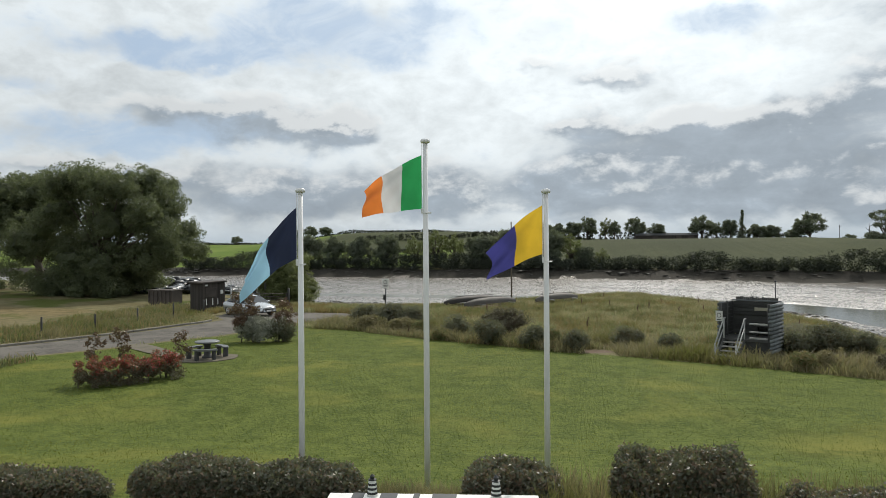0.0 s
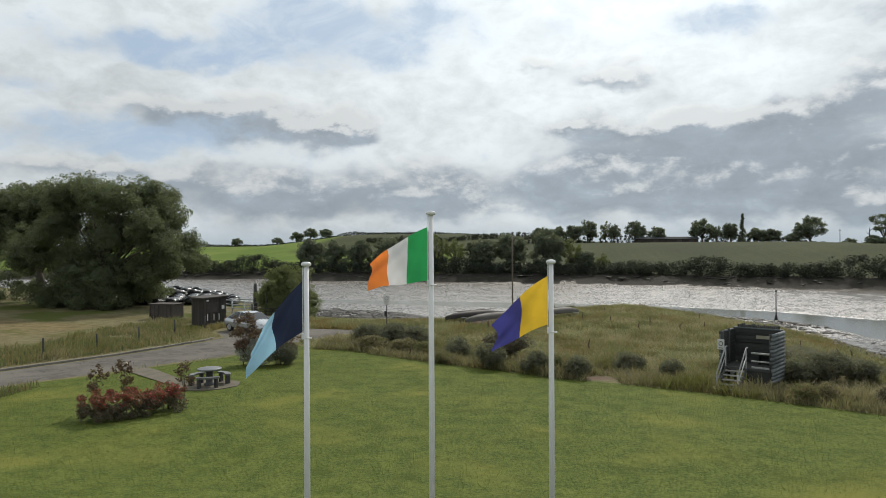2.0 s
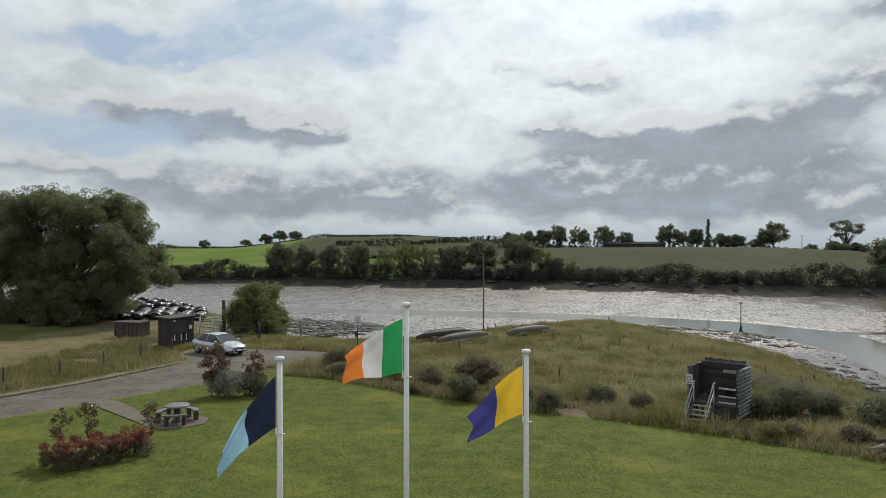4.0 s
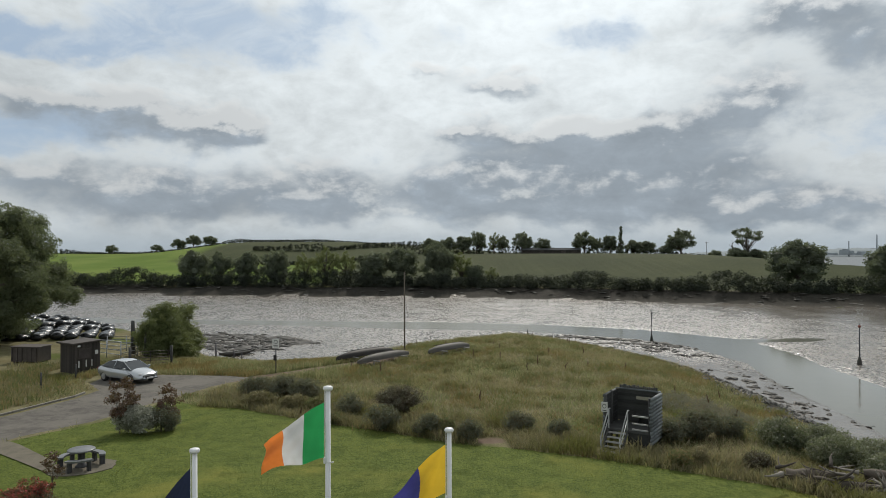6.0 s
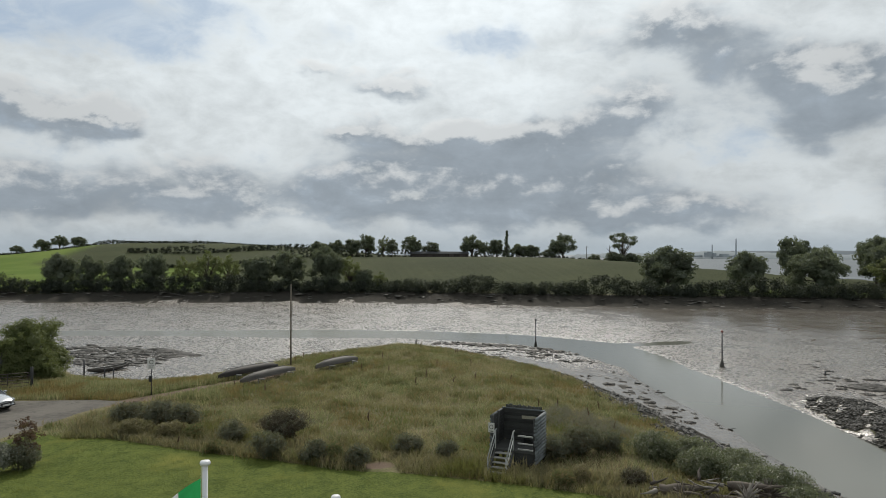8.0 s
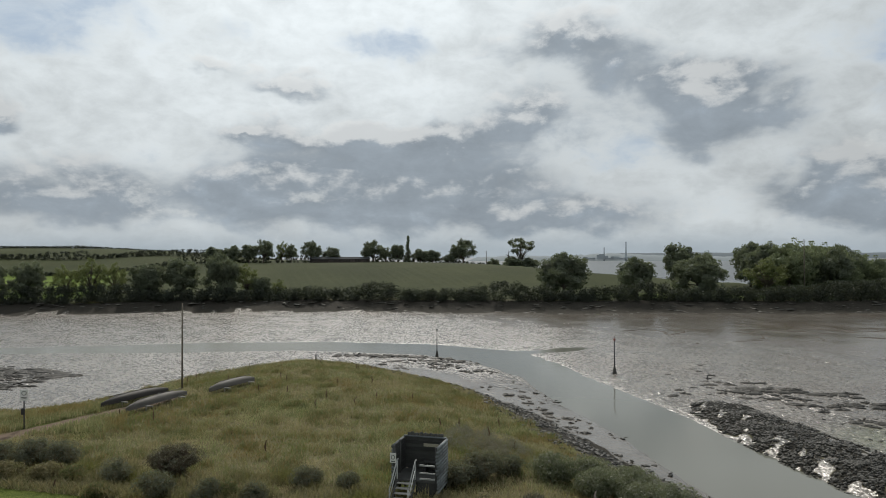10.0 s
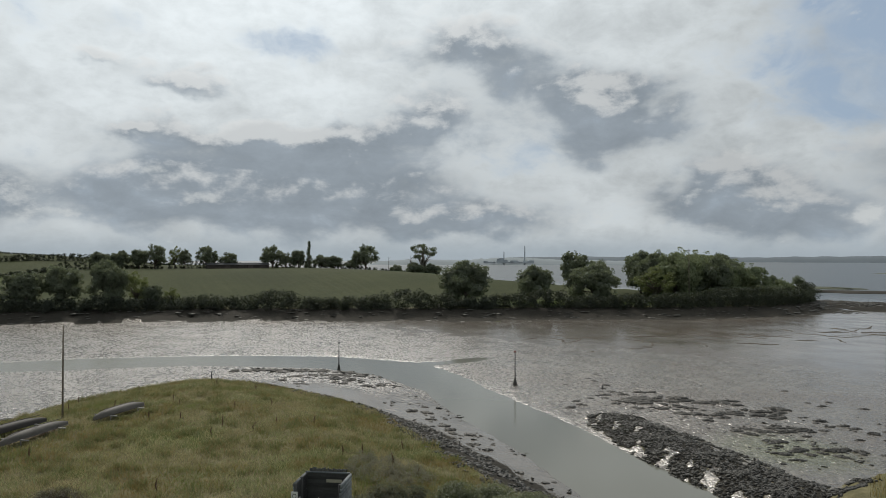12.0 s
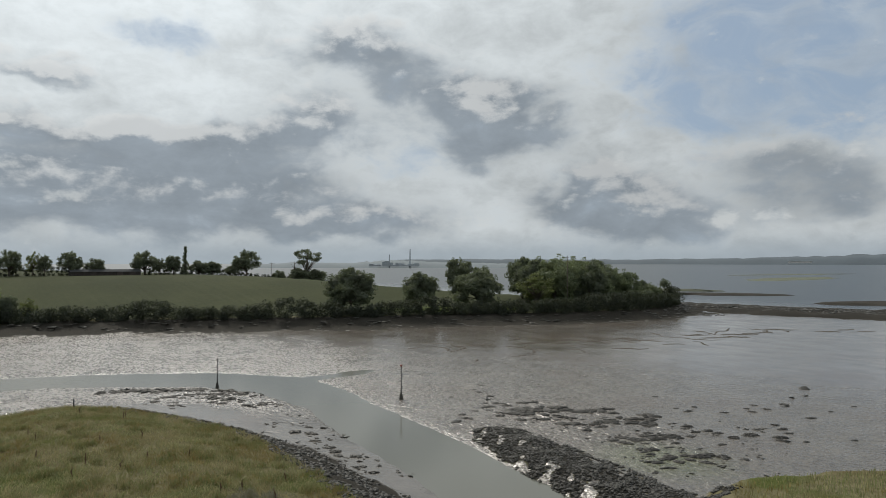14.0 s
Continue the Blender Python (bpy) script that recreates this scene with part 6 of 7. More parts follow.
# ---- driftwood heap ----
def make_driftwood():
    root = thing("driftwood_heap", spot(17.4, 15.3, -12), "heap of bleached driftwood and torn tree roots", "wood")
    r = random.Random(9)

    def limb(p, d, n, thick, kink):
        """A gnarled limb that twists as it goes."""
        p, d, pts, rad = Vector(p), Vector(d), [], []
        for i in range(n + 1):
            pts.append(p.copy())
            rad.append(thick * (1 - 0.8 * i / n) * r.uniform(0.8, 1.2))
            p = p + d / n
            d = d + Vector((r.uniform(-kink, kink), r.uniform(-kink, kink), r.uniform(-kink, kink))) * d.length
        return pts, rad

    for x, y, z, d, thick in [(-2.0, 0.3, 0.4, (2.0, -0.3, 0.3), 0.30), (-0.4, -0.5, 0.3, (2.7, 0.5, 0.1), 0.26), (0.8, 0.5, 0.55, (1.9, -0.6, 0.3), 0.2)]:
        pts, rad = limb((x, y, z), d, 7, thick, 0.07)
        part("log", Shape().tube(pts, rad, 10), r.choice([M_DRIFT, M_ROOT]), root, flat=False)
    for k in range(34):
        a, l = r.uniform(0, 6.28), r.uniform(0.3, 1.1)
        pts, rad = limb((r.uniform(-2.5, 2.5), r.uniform(-0.9, 0.7), r.uniform(0.1, 0.8)), (math.cos(a) * l, math.sin(a) * l * 0.6, r.uniform(-0.2, 0.5) * l), 5, r.uniform(0.04, 0.10), 0.25)
        part("branch", Shape().tube(pts, rad, 6), r.choice([M_DRIFT, M_ROOT, M_ROOT]), root, flat=False)
    for x, y, s in [(-1.2, -0.4, 0.55), (0.2, -0.7, 0.45), (1.2, -0.5, 0.6), (2.3, 0.1, 0.55)]:
        sh = Shape()
        for k in range(30):
            a, e = r.uniform(0, 6.28), r.uniform(-0.5, 1.3)
            d = Vector((math.cos(a) * math.cos(e), math.sin(a) * math.cos(e), math.sin(e))) * s * r.uniform(0.6, 1.3)
            pts, rad = limb((x, y, 0.35), d, 5, 0.13 * s, 0.22)
            sh.tube(pts, rad, 6)
        part("root_plate", sh, r.choice([M_ROOT, M_DRIFT]), root, flat=False)


make_driftwood()


# ---- grass ----
def make_grass():
    r = np.random.RandomState(71)
    road = ROAD_L + ROAD_R[::-1]
    pad = [(-14.7, 17.0), (-11.3, 17.0), (-11.3, 19.9), (-14.7, 19.9)]

    def open_ground(x, y):
        return (signed(road, x, y) < -0.1) & (signed(pad, x, y) < 0)

    x, y, z = scatter(r, 120000, -34, 24, -3, 31, lambda a, b: (signed(LAWN, a, b) > -0.2) & open_ground(a, b))
    tagged(new("lawn_grass", blades("lawn_grass", x, y, z, 0.04, 0.016, M_LAWN, r, 2.4)), "short mown lawn grass", "grass", kind="stuff")

    def steps_clear(a, b):
        return (np.hypot(a - 9.85, b - 20.75) > 0.75) & (np.hypot(a - 9.55, b - 20.2) > 0.6) & (np.hypot(a - 11.05, b - 22.15) > 0.9) & (np.hypot(a - 4.4, b - 22.0) > 0.85) & (np.hypot(a - 4.6, b - 21.2) > 0.7)

    def meadow(a, b):
        return steps_clear(a, b) & (signed(LAWN, a, b) < 0.1) & (signed(HOME, a, b) > -0.2) & open_ground(a, b) & (signed([(-30, 40), (-24, 40), (-22, 48), (-24, 62), (-60, 82), (-60, 50), (-33, 45)], a, b) < 0)

    def path(a, b):
        return ~((np.abs((a + 11) * 0.707 - (b - 39) * 0.707) < 0.8) & (b > 38) & (b < 49))

    x, y, z = scatter(r, 260000, -24, 26, 12, 75, lambda a, b: meadow(a, b) & path(a, b) & (a + b * 0.2 > -16))
    patch = waves(x, y, 8, 9) + 0.6 * waves(x, y, 9, 3) + r.normal(size=len(x)) * 0.35
    k = patch > 0.12
    tagged(new("meadow_grass", blades("meadow_grass", x[~k], y[~k], z[~k], 0.26, 0.032, M_TALL, r, 2.2, 1.2)), "rough knee-high meadow grass, green and straw", "grass", kind="stuff")
    tagged(new("meadow_seedheads", blades("meadow_seedheads", x[k], y[k], z[k], 0.30, 0.028, M_SEED, r, 2.0, 1.2)), "russet seed heads among the meadow grass", "grass", kind="stuff")
    # taller pale tussocks where mower and meadow meet
    x, y, z = scatter(r, 110000, -12, 24, 12, 36, lambda a, b: (signed(LAWN, a, b) < 0.1) & (signed(LAWN, a, b) > -3.0 - 2.6 * waves(a, b, 13, 6) - 2.0 * waves(a, b, 18, 2)) & steps_clear(a, b))
    tagged(new("tussock_grass", blades("tussock_grass", x, y, z, 0.50, 0.038, M_REED, r, 1.3, 1.1)), "tall pale tussock grass at the lawn's edge", "grass", kind="stuff")
    # verge along the lane and the field corner
    x, y, z = scatter(r, 140000, -60, -20, 8, 52, lambda a, b: (signed(road, a, b) < -1.1) & (signed(road, a, b) > -7 - 4 * waves(a, b, 14, 9) - 3 * waves(a, b, 15, 4)) & (a < -20.5) & ((a + 25) ** 2 + (b - 42.1) ** 2 > 4.5))
    k = waves(x, y, 51, 5) + 0.7 * waves(x, y, 52, 2) + r.normal(size=len(x)) * 0.3 > 0.12
    tagged(new("verge_grass", blades("verge_grass", x[k], y[k], z[k], 0.46, 0.036, M_REED, r, 0.8, 0.9)), "tall dry verge grass round the fence posts", "grass", kind="stuff")
    tagged(new("verge_weeds", blades("verge_weeds", x[~k], y[~k], z[~k], 0.38, 0.042, M_TUFT, r, 1.1, 1.0)), "dark green weeds along the verge", "grass", kind="stuff")
    x, y, z = scatter(r, 30000, -24, -4, 39, 56, lambda a, b: meadow(a, b) & path(a, b))
    tagged(new("shore_grass", blades("shore_grass", x, y, z, 0.4, 0.045, M_TALL, r, 0.4)), "green shore grass by the slip", "grass", kind="stuff")
    # grass between the front hedges
    x, y, z = scatter(r, 5000, 1.9, 9, -1.6, 0.2, lambda a, b: a > -99)
    tagged(new("dry_grass", blades("dry_grass", x, y, z, 0.75, 0.02, M_REED, r, 0.5)), "dry uncut grass among the hedges", "grass", kind="stuff")
    x, y, z = scatter(r, 2500, -0.7, 0.9, -1.2, 0.1, lambda a, b: a > -99)
    tagged(new("dry_grass", blades("dry_grass", x, y, z, 0.4, 0.018, M_REED, r, 0.5)), "uncut grass behind the sign wall", "grass", kind="stuff")
    x, y, z = scatter(r, 14000, 42, 80, -4, 20, lambda a, b: signed(MARSH, a, b) > 0)
    tagged(new("marsh_grass", blades("marsh_grass", x, y, z, 0.4, 0.05, M_TALL, r, 0.4)), "short yellow-green salt marsh grass", "grass", kind="stuff")
    # coarse darker tufts
    cx, cy, cz = scatter(r, 420, -14, 24, 22, 70, lambda a, b: meadow(a, b) & path(a, b))
    k = r.randint(0, len(cx), 26000)
    x, y = cx[k] + r.normal(size=26000) * 0.28, cy[k] + r.normal(size=26000) * 0.28
    tagged(new("meadow_tufts", blades("meadow_tufts", x, y, height(x, y), 0.42, 0.035, M_TUFT, r, 1.4, 0.6)), "coarse dark green tufts in the meadow", "grass", kind="stuff")
    # low grey-leaved weeds in a hollow above the shore
    a, q = r.uniform(0, 6.28, 260), r.rand(260) ** 0.5
    cx, cy = 17.3 + np.cos(a) * q * 2.5, 28.8 + np.sin(a) * q * 3.5
    c = np.column_stack((cx, cy, height(cx, cy) + r.uniform(0.05, 0.5, 260)))
    p = crown_points(r, c, 0.32, 15000)
    tagged(new("grey_weeds", leaves("grey_weeds", p, 0.075, M_GREY, r, sphere_dirs(r, len(p)) * 0.7 + np.array([0, 0, 0.5]))), "low grey-brown weeds matted in the meadow", "weeds", kind="stuff")
    # dock stems
    pts = Shape()
    for k in range(34):
        a, b = r.uniform(-8, 22), r.uniform(26, 66)
        if signed(HOME, np.array([a]), np.array([b]))[0] < 2:
            continue
        z0, h = ground_at(a, b), r.uniform(0.5, 0.9)
        pts.tube([(a, b, z0), (a + r.normal() * 0.05, b, z0 + h * 0.55), (a + r.normal() * 0.08, b, z0 + h)], [0.012, 0.05, 0.02], 5)
    tagged(new("dock_stems", pts.mesh("dock_stems", M_PURPLE)), "brown dead dock stems standing in the meadow", "weeds", kind="stuff")
    # scrub under the big trees and along the field corner
    c = []
    for k in range(190):
        a, b = r.uniform(-78, -41), r.uniform(51, 66)
        if signed(HOME, np.array([a]), np.array([b]))[0] > 2:
            c.append((a, b, ground_at(a, b) + r.uniform(0.2, 1.3 if a > -51 else 3.2)))
    p = crown_points(r, np.array(c), 0.9, 42000)
    tagged(new("bramble_scrub", leaves("bramble_scrub", p, 0.2, M_TREE, r, sphere_dirs(r, len(p)) * 0.6 + np.array([0, -0.3, 0.5]))), "dark bramble scrub under the trees", "scrub", kind="stuff")


make_grass()


# ---- far shore details, distance ----
def make_power_pole(x, y, tall):
    root = thing("utility_pole", spot(x, y, 20), "thin timber utility pole on the far shore", "pole")
    part("shaft", Shape().tube([(0, 0, -0.5), (0, 0, tall)], [0.16, 0.11], 8), M_BARK, root, flat=False)
    part("crossarm", Shape().box((0, 0, tall - 0.5), (1.8, 0.12, 0.12), None, 0.01), M_BARK, root)


make_power_pole(124, 300, 8.0)
make_power_pole(162, 148, 17)
dead = thing("dead_tree", spot(137, 304), "bare dead tree on the hilltop", "tree")


def grow_dead():
    r = random.Random(12)
    s = Shape().tube([(0, 0, -0.4), (0.3, 0, 5), (0.1, 0, 10.5)], [0.45, 0.3, 0.06], 7)
    for k in range(12):
        z, a = r.uniform(4, 9.5), r.uniform(0, 6.28)
        l = r.uniform(1.2, 2.6)
        s.tube([(0.2, 0, z), (0.2 + math.cos(a) * l * 0.6, math.sin(a) * l * 0.6, z + l * 0.4), (0.2 + math.cos(a) * l, math.sin(a) * l, z + l * 0.9)], [0.12, 0.08, 0.02], 5)
    part("trunk", s, M_BARK, dead)


grow_dead()


def ridge(name, r0, az0, az1, base, tops, mat, label, deep=0.04, seed=1):
    """A far hill: a solid ridge along an arc, with its skyline through tops."""
    r = np.random.RandomState(seed)
    n = 90
    s = Shape()
    for i in range(n + 1):
        u = i / n
        az = radians(az0 + (az1 - az0) * u)
        h = np.interp(u, np.linspace(0, 1, len(tops)), tops) * (1 + 0.05 * r.normal()) * smooth(np.array(u), 0, 0.03) * smooth(np.array(u), 1, 0.97)
        for k, (f, g) in enumerate(((1, 0), (1 + deep * 0.3, 0.55), (1 + deep, 1.0), (1 + deep * 2.2, 0))):
            s.v.append((math.sin(az) * r0 * f, math.cos(az) * r0 * f, base + float(h) * g))
    s.f += [(i * 4 + k, i * 4 + k + 1, (i + 1) * 4 + k + 1, (i + 1) * 4 + k) for i in range(n) for k in range(3)]
    tagged(new(name, s.mesh(name, mat, False)), label, "hill", kind="structure")


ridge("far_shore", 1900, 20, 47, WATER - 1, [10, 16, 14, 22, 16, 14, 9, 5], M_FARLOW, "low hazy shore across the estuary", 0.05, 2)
ridge("far_hills", 4100, 30, 84, WATER - 1, [30, 30, 32, 30, 28, 32, 36, 40, 54, 50, 68, 66, 60], M_FARHILL, "hazy pale blue hills across the estuary", 0.05, 3)


def make_works():
    """The works with its chimneys on the far shore."""
    def at(az, dist, z):
        return (math.sin(radians(az)) * dist, math.cos(radians(az)) * dist, z)

    root = thing("factory", pose(*at(32.0, 1890, WATER), 0, 0, -32), "hazy industrial works with tall chimneys across the estuary", "factory")
    r = random.Random(3)
    for k in range(13):
        x = -75 + k * 10 + r.uniform(-3, 3)
        h = r.uniform(4, 9) + (6 if 2 < k < 6 else 0)
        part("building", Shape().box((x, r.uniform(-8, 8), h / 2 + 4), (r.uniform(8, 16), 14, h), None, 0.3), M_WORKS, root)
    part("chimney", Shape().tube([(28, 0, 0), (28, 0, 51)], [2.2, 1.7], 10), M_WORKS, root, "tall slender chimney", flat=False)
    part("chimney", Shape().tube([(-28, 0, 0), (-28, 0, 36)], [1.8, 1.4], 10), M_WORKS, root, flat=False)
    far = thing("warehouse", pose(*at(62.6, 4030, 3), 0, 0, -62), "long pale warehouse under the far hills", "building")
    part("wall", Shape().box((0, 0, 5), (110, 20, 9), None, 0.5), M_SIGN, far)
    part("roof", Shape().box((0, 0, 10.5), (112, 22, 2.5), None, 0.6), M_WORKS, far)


make_works()


def make_barn():
    root = thing("barn", spot(54.5, 303.5, 2), "long low grey farm building on the hilltop", "building")
    part("wall", Shape().box((0, 0, 0.7), (26, 6, 2.0), None, 0.05), M_SHED, root)
    part("roof", Shape().put([(-13.4, -3.5, 1.5), (13.4, -3.5, 1.5), (13.4, 3.5, 1.5), (-13.4, 3.5, 1.5), (-13.4, 0, 2.5), (13.4, 0, 2.5)], [(0, 1, 5, 4), (2, 3, 4, 5), (0, 4, 3), (1, 2, 5), (0, 3, 2, 1)]), M_SLATE, root)
    for x in (-10, -5, 0, 5, 10):
        part("door", Shape().box((x, -3.03, 0.75), (2.2, 0.08, 1.4), None, 0.02), M_RUST, root)


make_barn()


def make_spits():
    """Low mud and grass islets beyond the point."""
    def islet(name, cx, cy, l, w, rz, h, mat, label, seed):
        r = np.random.RandomState(seed)
        s = Shape()
        n = 40
        m = pose(cx, cy, WATER - 0.3, 0, 0, rz)
        ring = [(math.cos(a) * l / 2 * r.uniform(0.9, 1.05), math.sin(a) * w / 2 * r.uniform(0.75, 1.1)) for a in np.linspace(0, 6.283, n + 1)[:-1]]
        for f, z in ((1.0, 0), (0.9, 0.3 + h * 0.5), (0.5, 0.3 + h), (0.02, 0.3 + h * 1.05)):
            s.v += [tuple(m @ Vector((x * f, y * f, z))) for x, y in ring]
        s.f += [(k * n + i, k * n + (i + 1) % n, (k + 1) * n + (i + 1) % n, (k + 1) * n + i) for k in range(3) for i in range(n)]
        tagged(new(name, s.mesh(name, mat, False)), label, "islet", kind="structure")

    green = simple("islet_grass", (0.105, 0.115, 0.07), 0.9, 0, 0.3, 0.3, 0.2)
    brown = simple("islet_mud", (0.05, 0.046, 0.039), 0.95, 0, 0.4, 0.3, 0.3, Specular_IOR_Level=0.05)
    islet("islet", 364, 256, 60, 24, -55, 1.0, green, "small grassy islet off the point", 1)
    islet("mud_spit", 340, 212, 80, 30, -50, 0.8, brown, "dark mud spit off the point", 2)
    islet("mud_spit", 334, 112, 96, 34, -35, 1.0, brown, "dark mud spit in the estuary", 3)
    islet("marsh_islet", 700, 360, 210, 60, 8, 0.5, green, "flat green marsh islet in the estuary", 4)
    islet("marsh_islet", 930, 480, 280, 46, -8, 0.4, green, "flat green marsh islet far out in the estuary", 5)

    # stony causeway running out from the point
    r = np.random.RandomState(85)
    s = Shape()
    n = 60
    prof = [(-27, -0.9), (-23, 0.1), (-17, 0.7), (-8, 1.1), (3, 1.35), (14, 1.1), (22, 0.2), (27, -0.9)]
    for i in range(n + 1):
        u = i / n
        cx, cy = cause_line(u)
        for off, h in prof:
            s.v.append((cx + 0.94 * off * r.uniform(0.9, 1.08) + r.normal() * 0.5, cy + 0.34 * off + r.normal() * 0.5, WATER + h + r.normal() * 0.12))
    k = len(prof)
    s.f += [(i * k + j, i * k + j + 1, (i + 1) * k + j + 1, (i + 1) * k + j) for i in range(n) for j in range(k - 1)]
    tagged(new("causeway", s.mesh("causeway", brown, False)), "dark stony causeway running out from the point", "causeway", kind="structure")


def cause_line(u):
    """Centre line of the causeway."""
    return 232 + 30 * u + 45 * u * u, 176 - 190 * u


make_spits()
make_bush("islet_tree", pose(362, 262, -4.0), (8, 7, 6), 91, M_FAR, "small windswept tree on the islet", 1500, 0.5, 8, 0.8, "tree")


# ---- weedy rocks ----
def rock_meshes():
    out = []
    r = np.random.RandomState(81)
    for k in range(8):
        bm = bmesh.new()
        bmesh.ops.create_icosphere(bm, subdivisions=2 if k < 1 else 1, radius=0.5)
        for v in bm.verts:
            v.co *= 1 + 0.55 * (r.rand() - 0.5)
            v.co.z *= 0.55
        me = bpy.data.meshes.new("rock")
        bm.to_mesh(me)
        bm.free()
        me.polygons.foreach_set("use_smooth", [True] * len(me.polygons))
        me.materials.append(M_WEED)
        out.append(me)
    return out


SPIT = [(20, 95), (25, 92.6), (30.6, 89.7), (34.5, 84.4), (36, 81.5)]
SPIT_LOW = [(29.5, 86), (31.4, 82), (33, 79), (33.2, 75.2), (35.4, 74.3)]


def off_line(line, x, y):
    """Distance to a polyline."""
    best = np.full(x.shape, 1e9)
    for (ax, ay), (bx, by) in zip(line, line[1:]):
        t = np.clip(((x - ax) * (bx - ax) + (y - ay) * (by - ay)) / ((bx - ax) ** 2 + (by - ay) ** 2), 0, 1)
        best = np.minimum(best, np.hypot(x - ax - t * (bx - ax), y - ay - t * (by - ay)))
    return best


def make_weed_patches():
    """Low ragged mats of bladderwrack lying on the mud."""
    r = np.random.RandomState(87)
    rows = []
    for line, n, spread, lo, hi, turn in [
            ([(47.5, 53), (54.8, 57), (58.7, 58.6), (62.8, 56)], 9, 0.6, 0.9, 2.2, -42), ([(54.9, 52.8), (58, 53), (62.6, 51.6), (67, 46.6)], 22, 0.7, 1.4, 3.4, -42), ([(55.5, 50.4), (59.4, 48.6), (57.4, 45.8), (61.6, 46.6)], 12, 0.9, 0.8, 2.4, -40),
            ([(58.5, 43), (62.1, 43.1), (65.6, 42.2), (67.5, 41.2)], 16, 0.9, 1.0, 3.0, -40), ([(57.3, 35.1), (58.6, 38.3), (60.8, 34), (63.6, 36.7)], 15, 1.2, 0.9, 2.6, -38), ([(52.7, 30), (57, 32), (56, 29), (60, 27)], 16, 1.4, 0.7, 2.2, -38),
            ([(64, 34), (70, 33), (74, 30), (70, 26)], 12, 1.6, 0.8, 2.2, -36), ([(20, 95), (25, 92.6), (30.6, 89.7), (34.5, 84.4)], 24, 0.6, 0.9, 2.4, -30), ([(29.5, 86), (31.4, 82), (33, 79)], 14, 1.3, 0.8, 2.2, -28),
            ([(32.5, 75), (34.4, 75.4), (35.6, 74.3)], 6, 0.5, 0.7, 1.8, -28), ([(24.2, 87.4), (25.2, 85.8), (26.9, 80.4), (24.2, 80.2)], 14, 1.3, 0.6, 1.8, -20), ([(-33, 96), (-26, 96), (-20, 91), (-17.5, 88)], 30, 1.6, 1.5, 4.2, -5),
            ([(-33, 92), (-26, 90), (-20, 85)], 34, 2.0, 1.3, 3.8, 0), ([(-33, 87), (-27, 84), (-21, 80)], 26, 1.6, 1.0, 3.0, 0), ([(-12, 66), (-5, 74), (-2, 70)], 7, 1.5, 0.6, 1.8, 10), ([(33.5, 62), (33, 55), (31.6, 48), (32, 40)], 16, 0.8, 0.5, 1.9, -60),
            ([(56, 66), (64, 62), (58, 72)], 5, 3.0, 0.6, 1.3, -40), ([(72, 48), (80, 40), (90, 30)], 8, 3.0, 0.7, 1.8, -40)]:
        pts = np.array(line, float)
        for k in range(int(n * 1.5)):
            u = (k + r.rand()) / int(n * 1.5) * (len(pts) - 1)
            i = min(int(u), len(pts) - 2)
            q = pts[i] + (pts[i + 1] - pts[i]) * (u - i) + r.normal(size=2) * spread * 1.1
            rows.append((q[0], q[1], r.uniform(lo, hi) * 0.75, turn + r.normal() * 24))
    xs, ys = np.array([q[0] for q in rows]), np.array([q[1] for q in rows])
    zs = height(xs, ys)
    verts, faces, count, n = [], [], 0, 22
    ang = np.arange(n) / n * 2 * math.pi
    for (x, y, long, turn), z in zip(rows, np.maximum(zs, WATER - 0.05)):
        a, wide = radians(turn), long * r.uniform(0.4, 0.75)
        edge = 1 + sum(r.uniform(-0.22, 0.22) * np.cos(ang * k + r.uniform(0, 6.28)) for k in (2, 3, 4, 5, 7))
        for f, h in ((1.0, -0.05), (0.86, 0.09), (0.5, 0.14), (0.15, 0.15)):
            e = edge * f * r.uniform(0.9, 1.1, n)
            px, py = np.cos(ang) * long / 2 * e, np.sin(ang) * wide / 2 * e
            verts.append(np.column_stack((x + px * math.cos(a) - py * math.sin(a), y + px * math.sin(a) + py * math.cos(a), z + h * r.uniform(0.6, 1.5, n) * min(1, wide))))
        for k in range(3):
            i = np.arange(n)
            faces.append(np.column_stack((i, (i + 1) % n, (i + 1) % n + n, i + n)) + count + k * n)
        count += 4 * n
    tagged(new("seaweed_mats", set_mesh("seaweed_mats", np.concatenate(verts), np.concatenate(faces), M_WEED)), "ragged dark seaweed mats on the tidal mud", "seaweed", kind="stuff")


make_weed_patches()


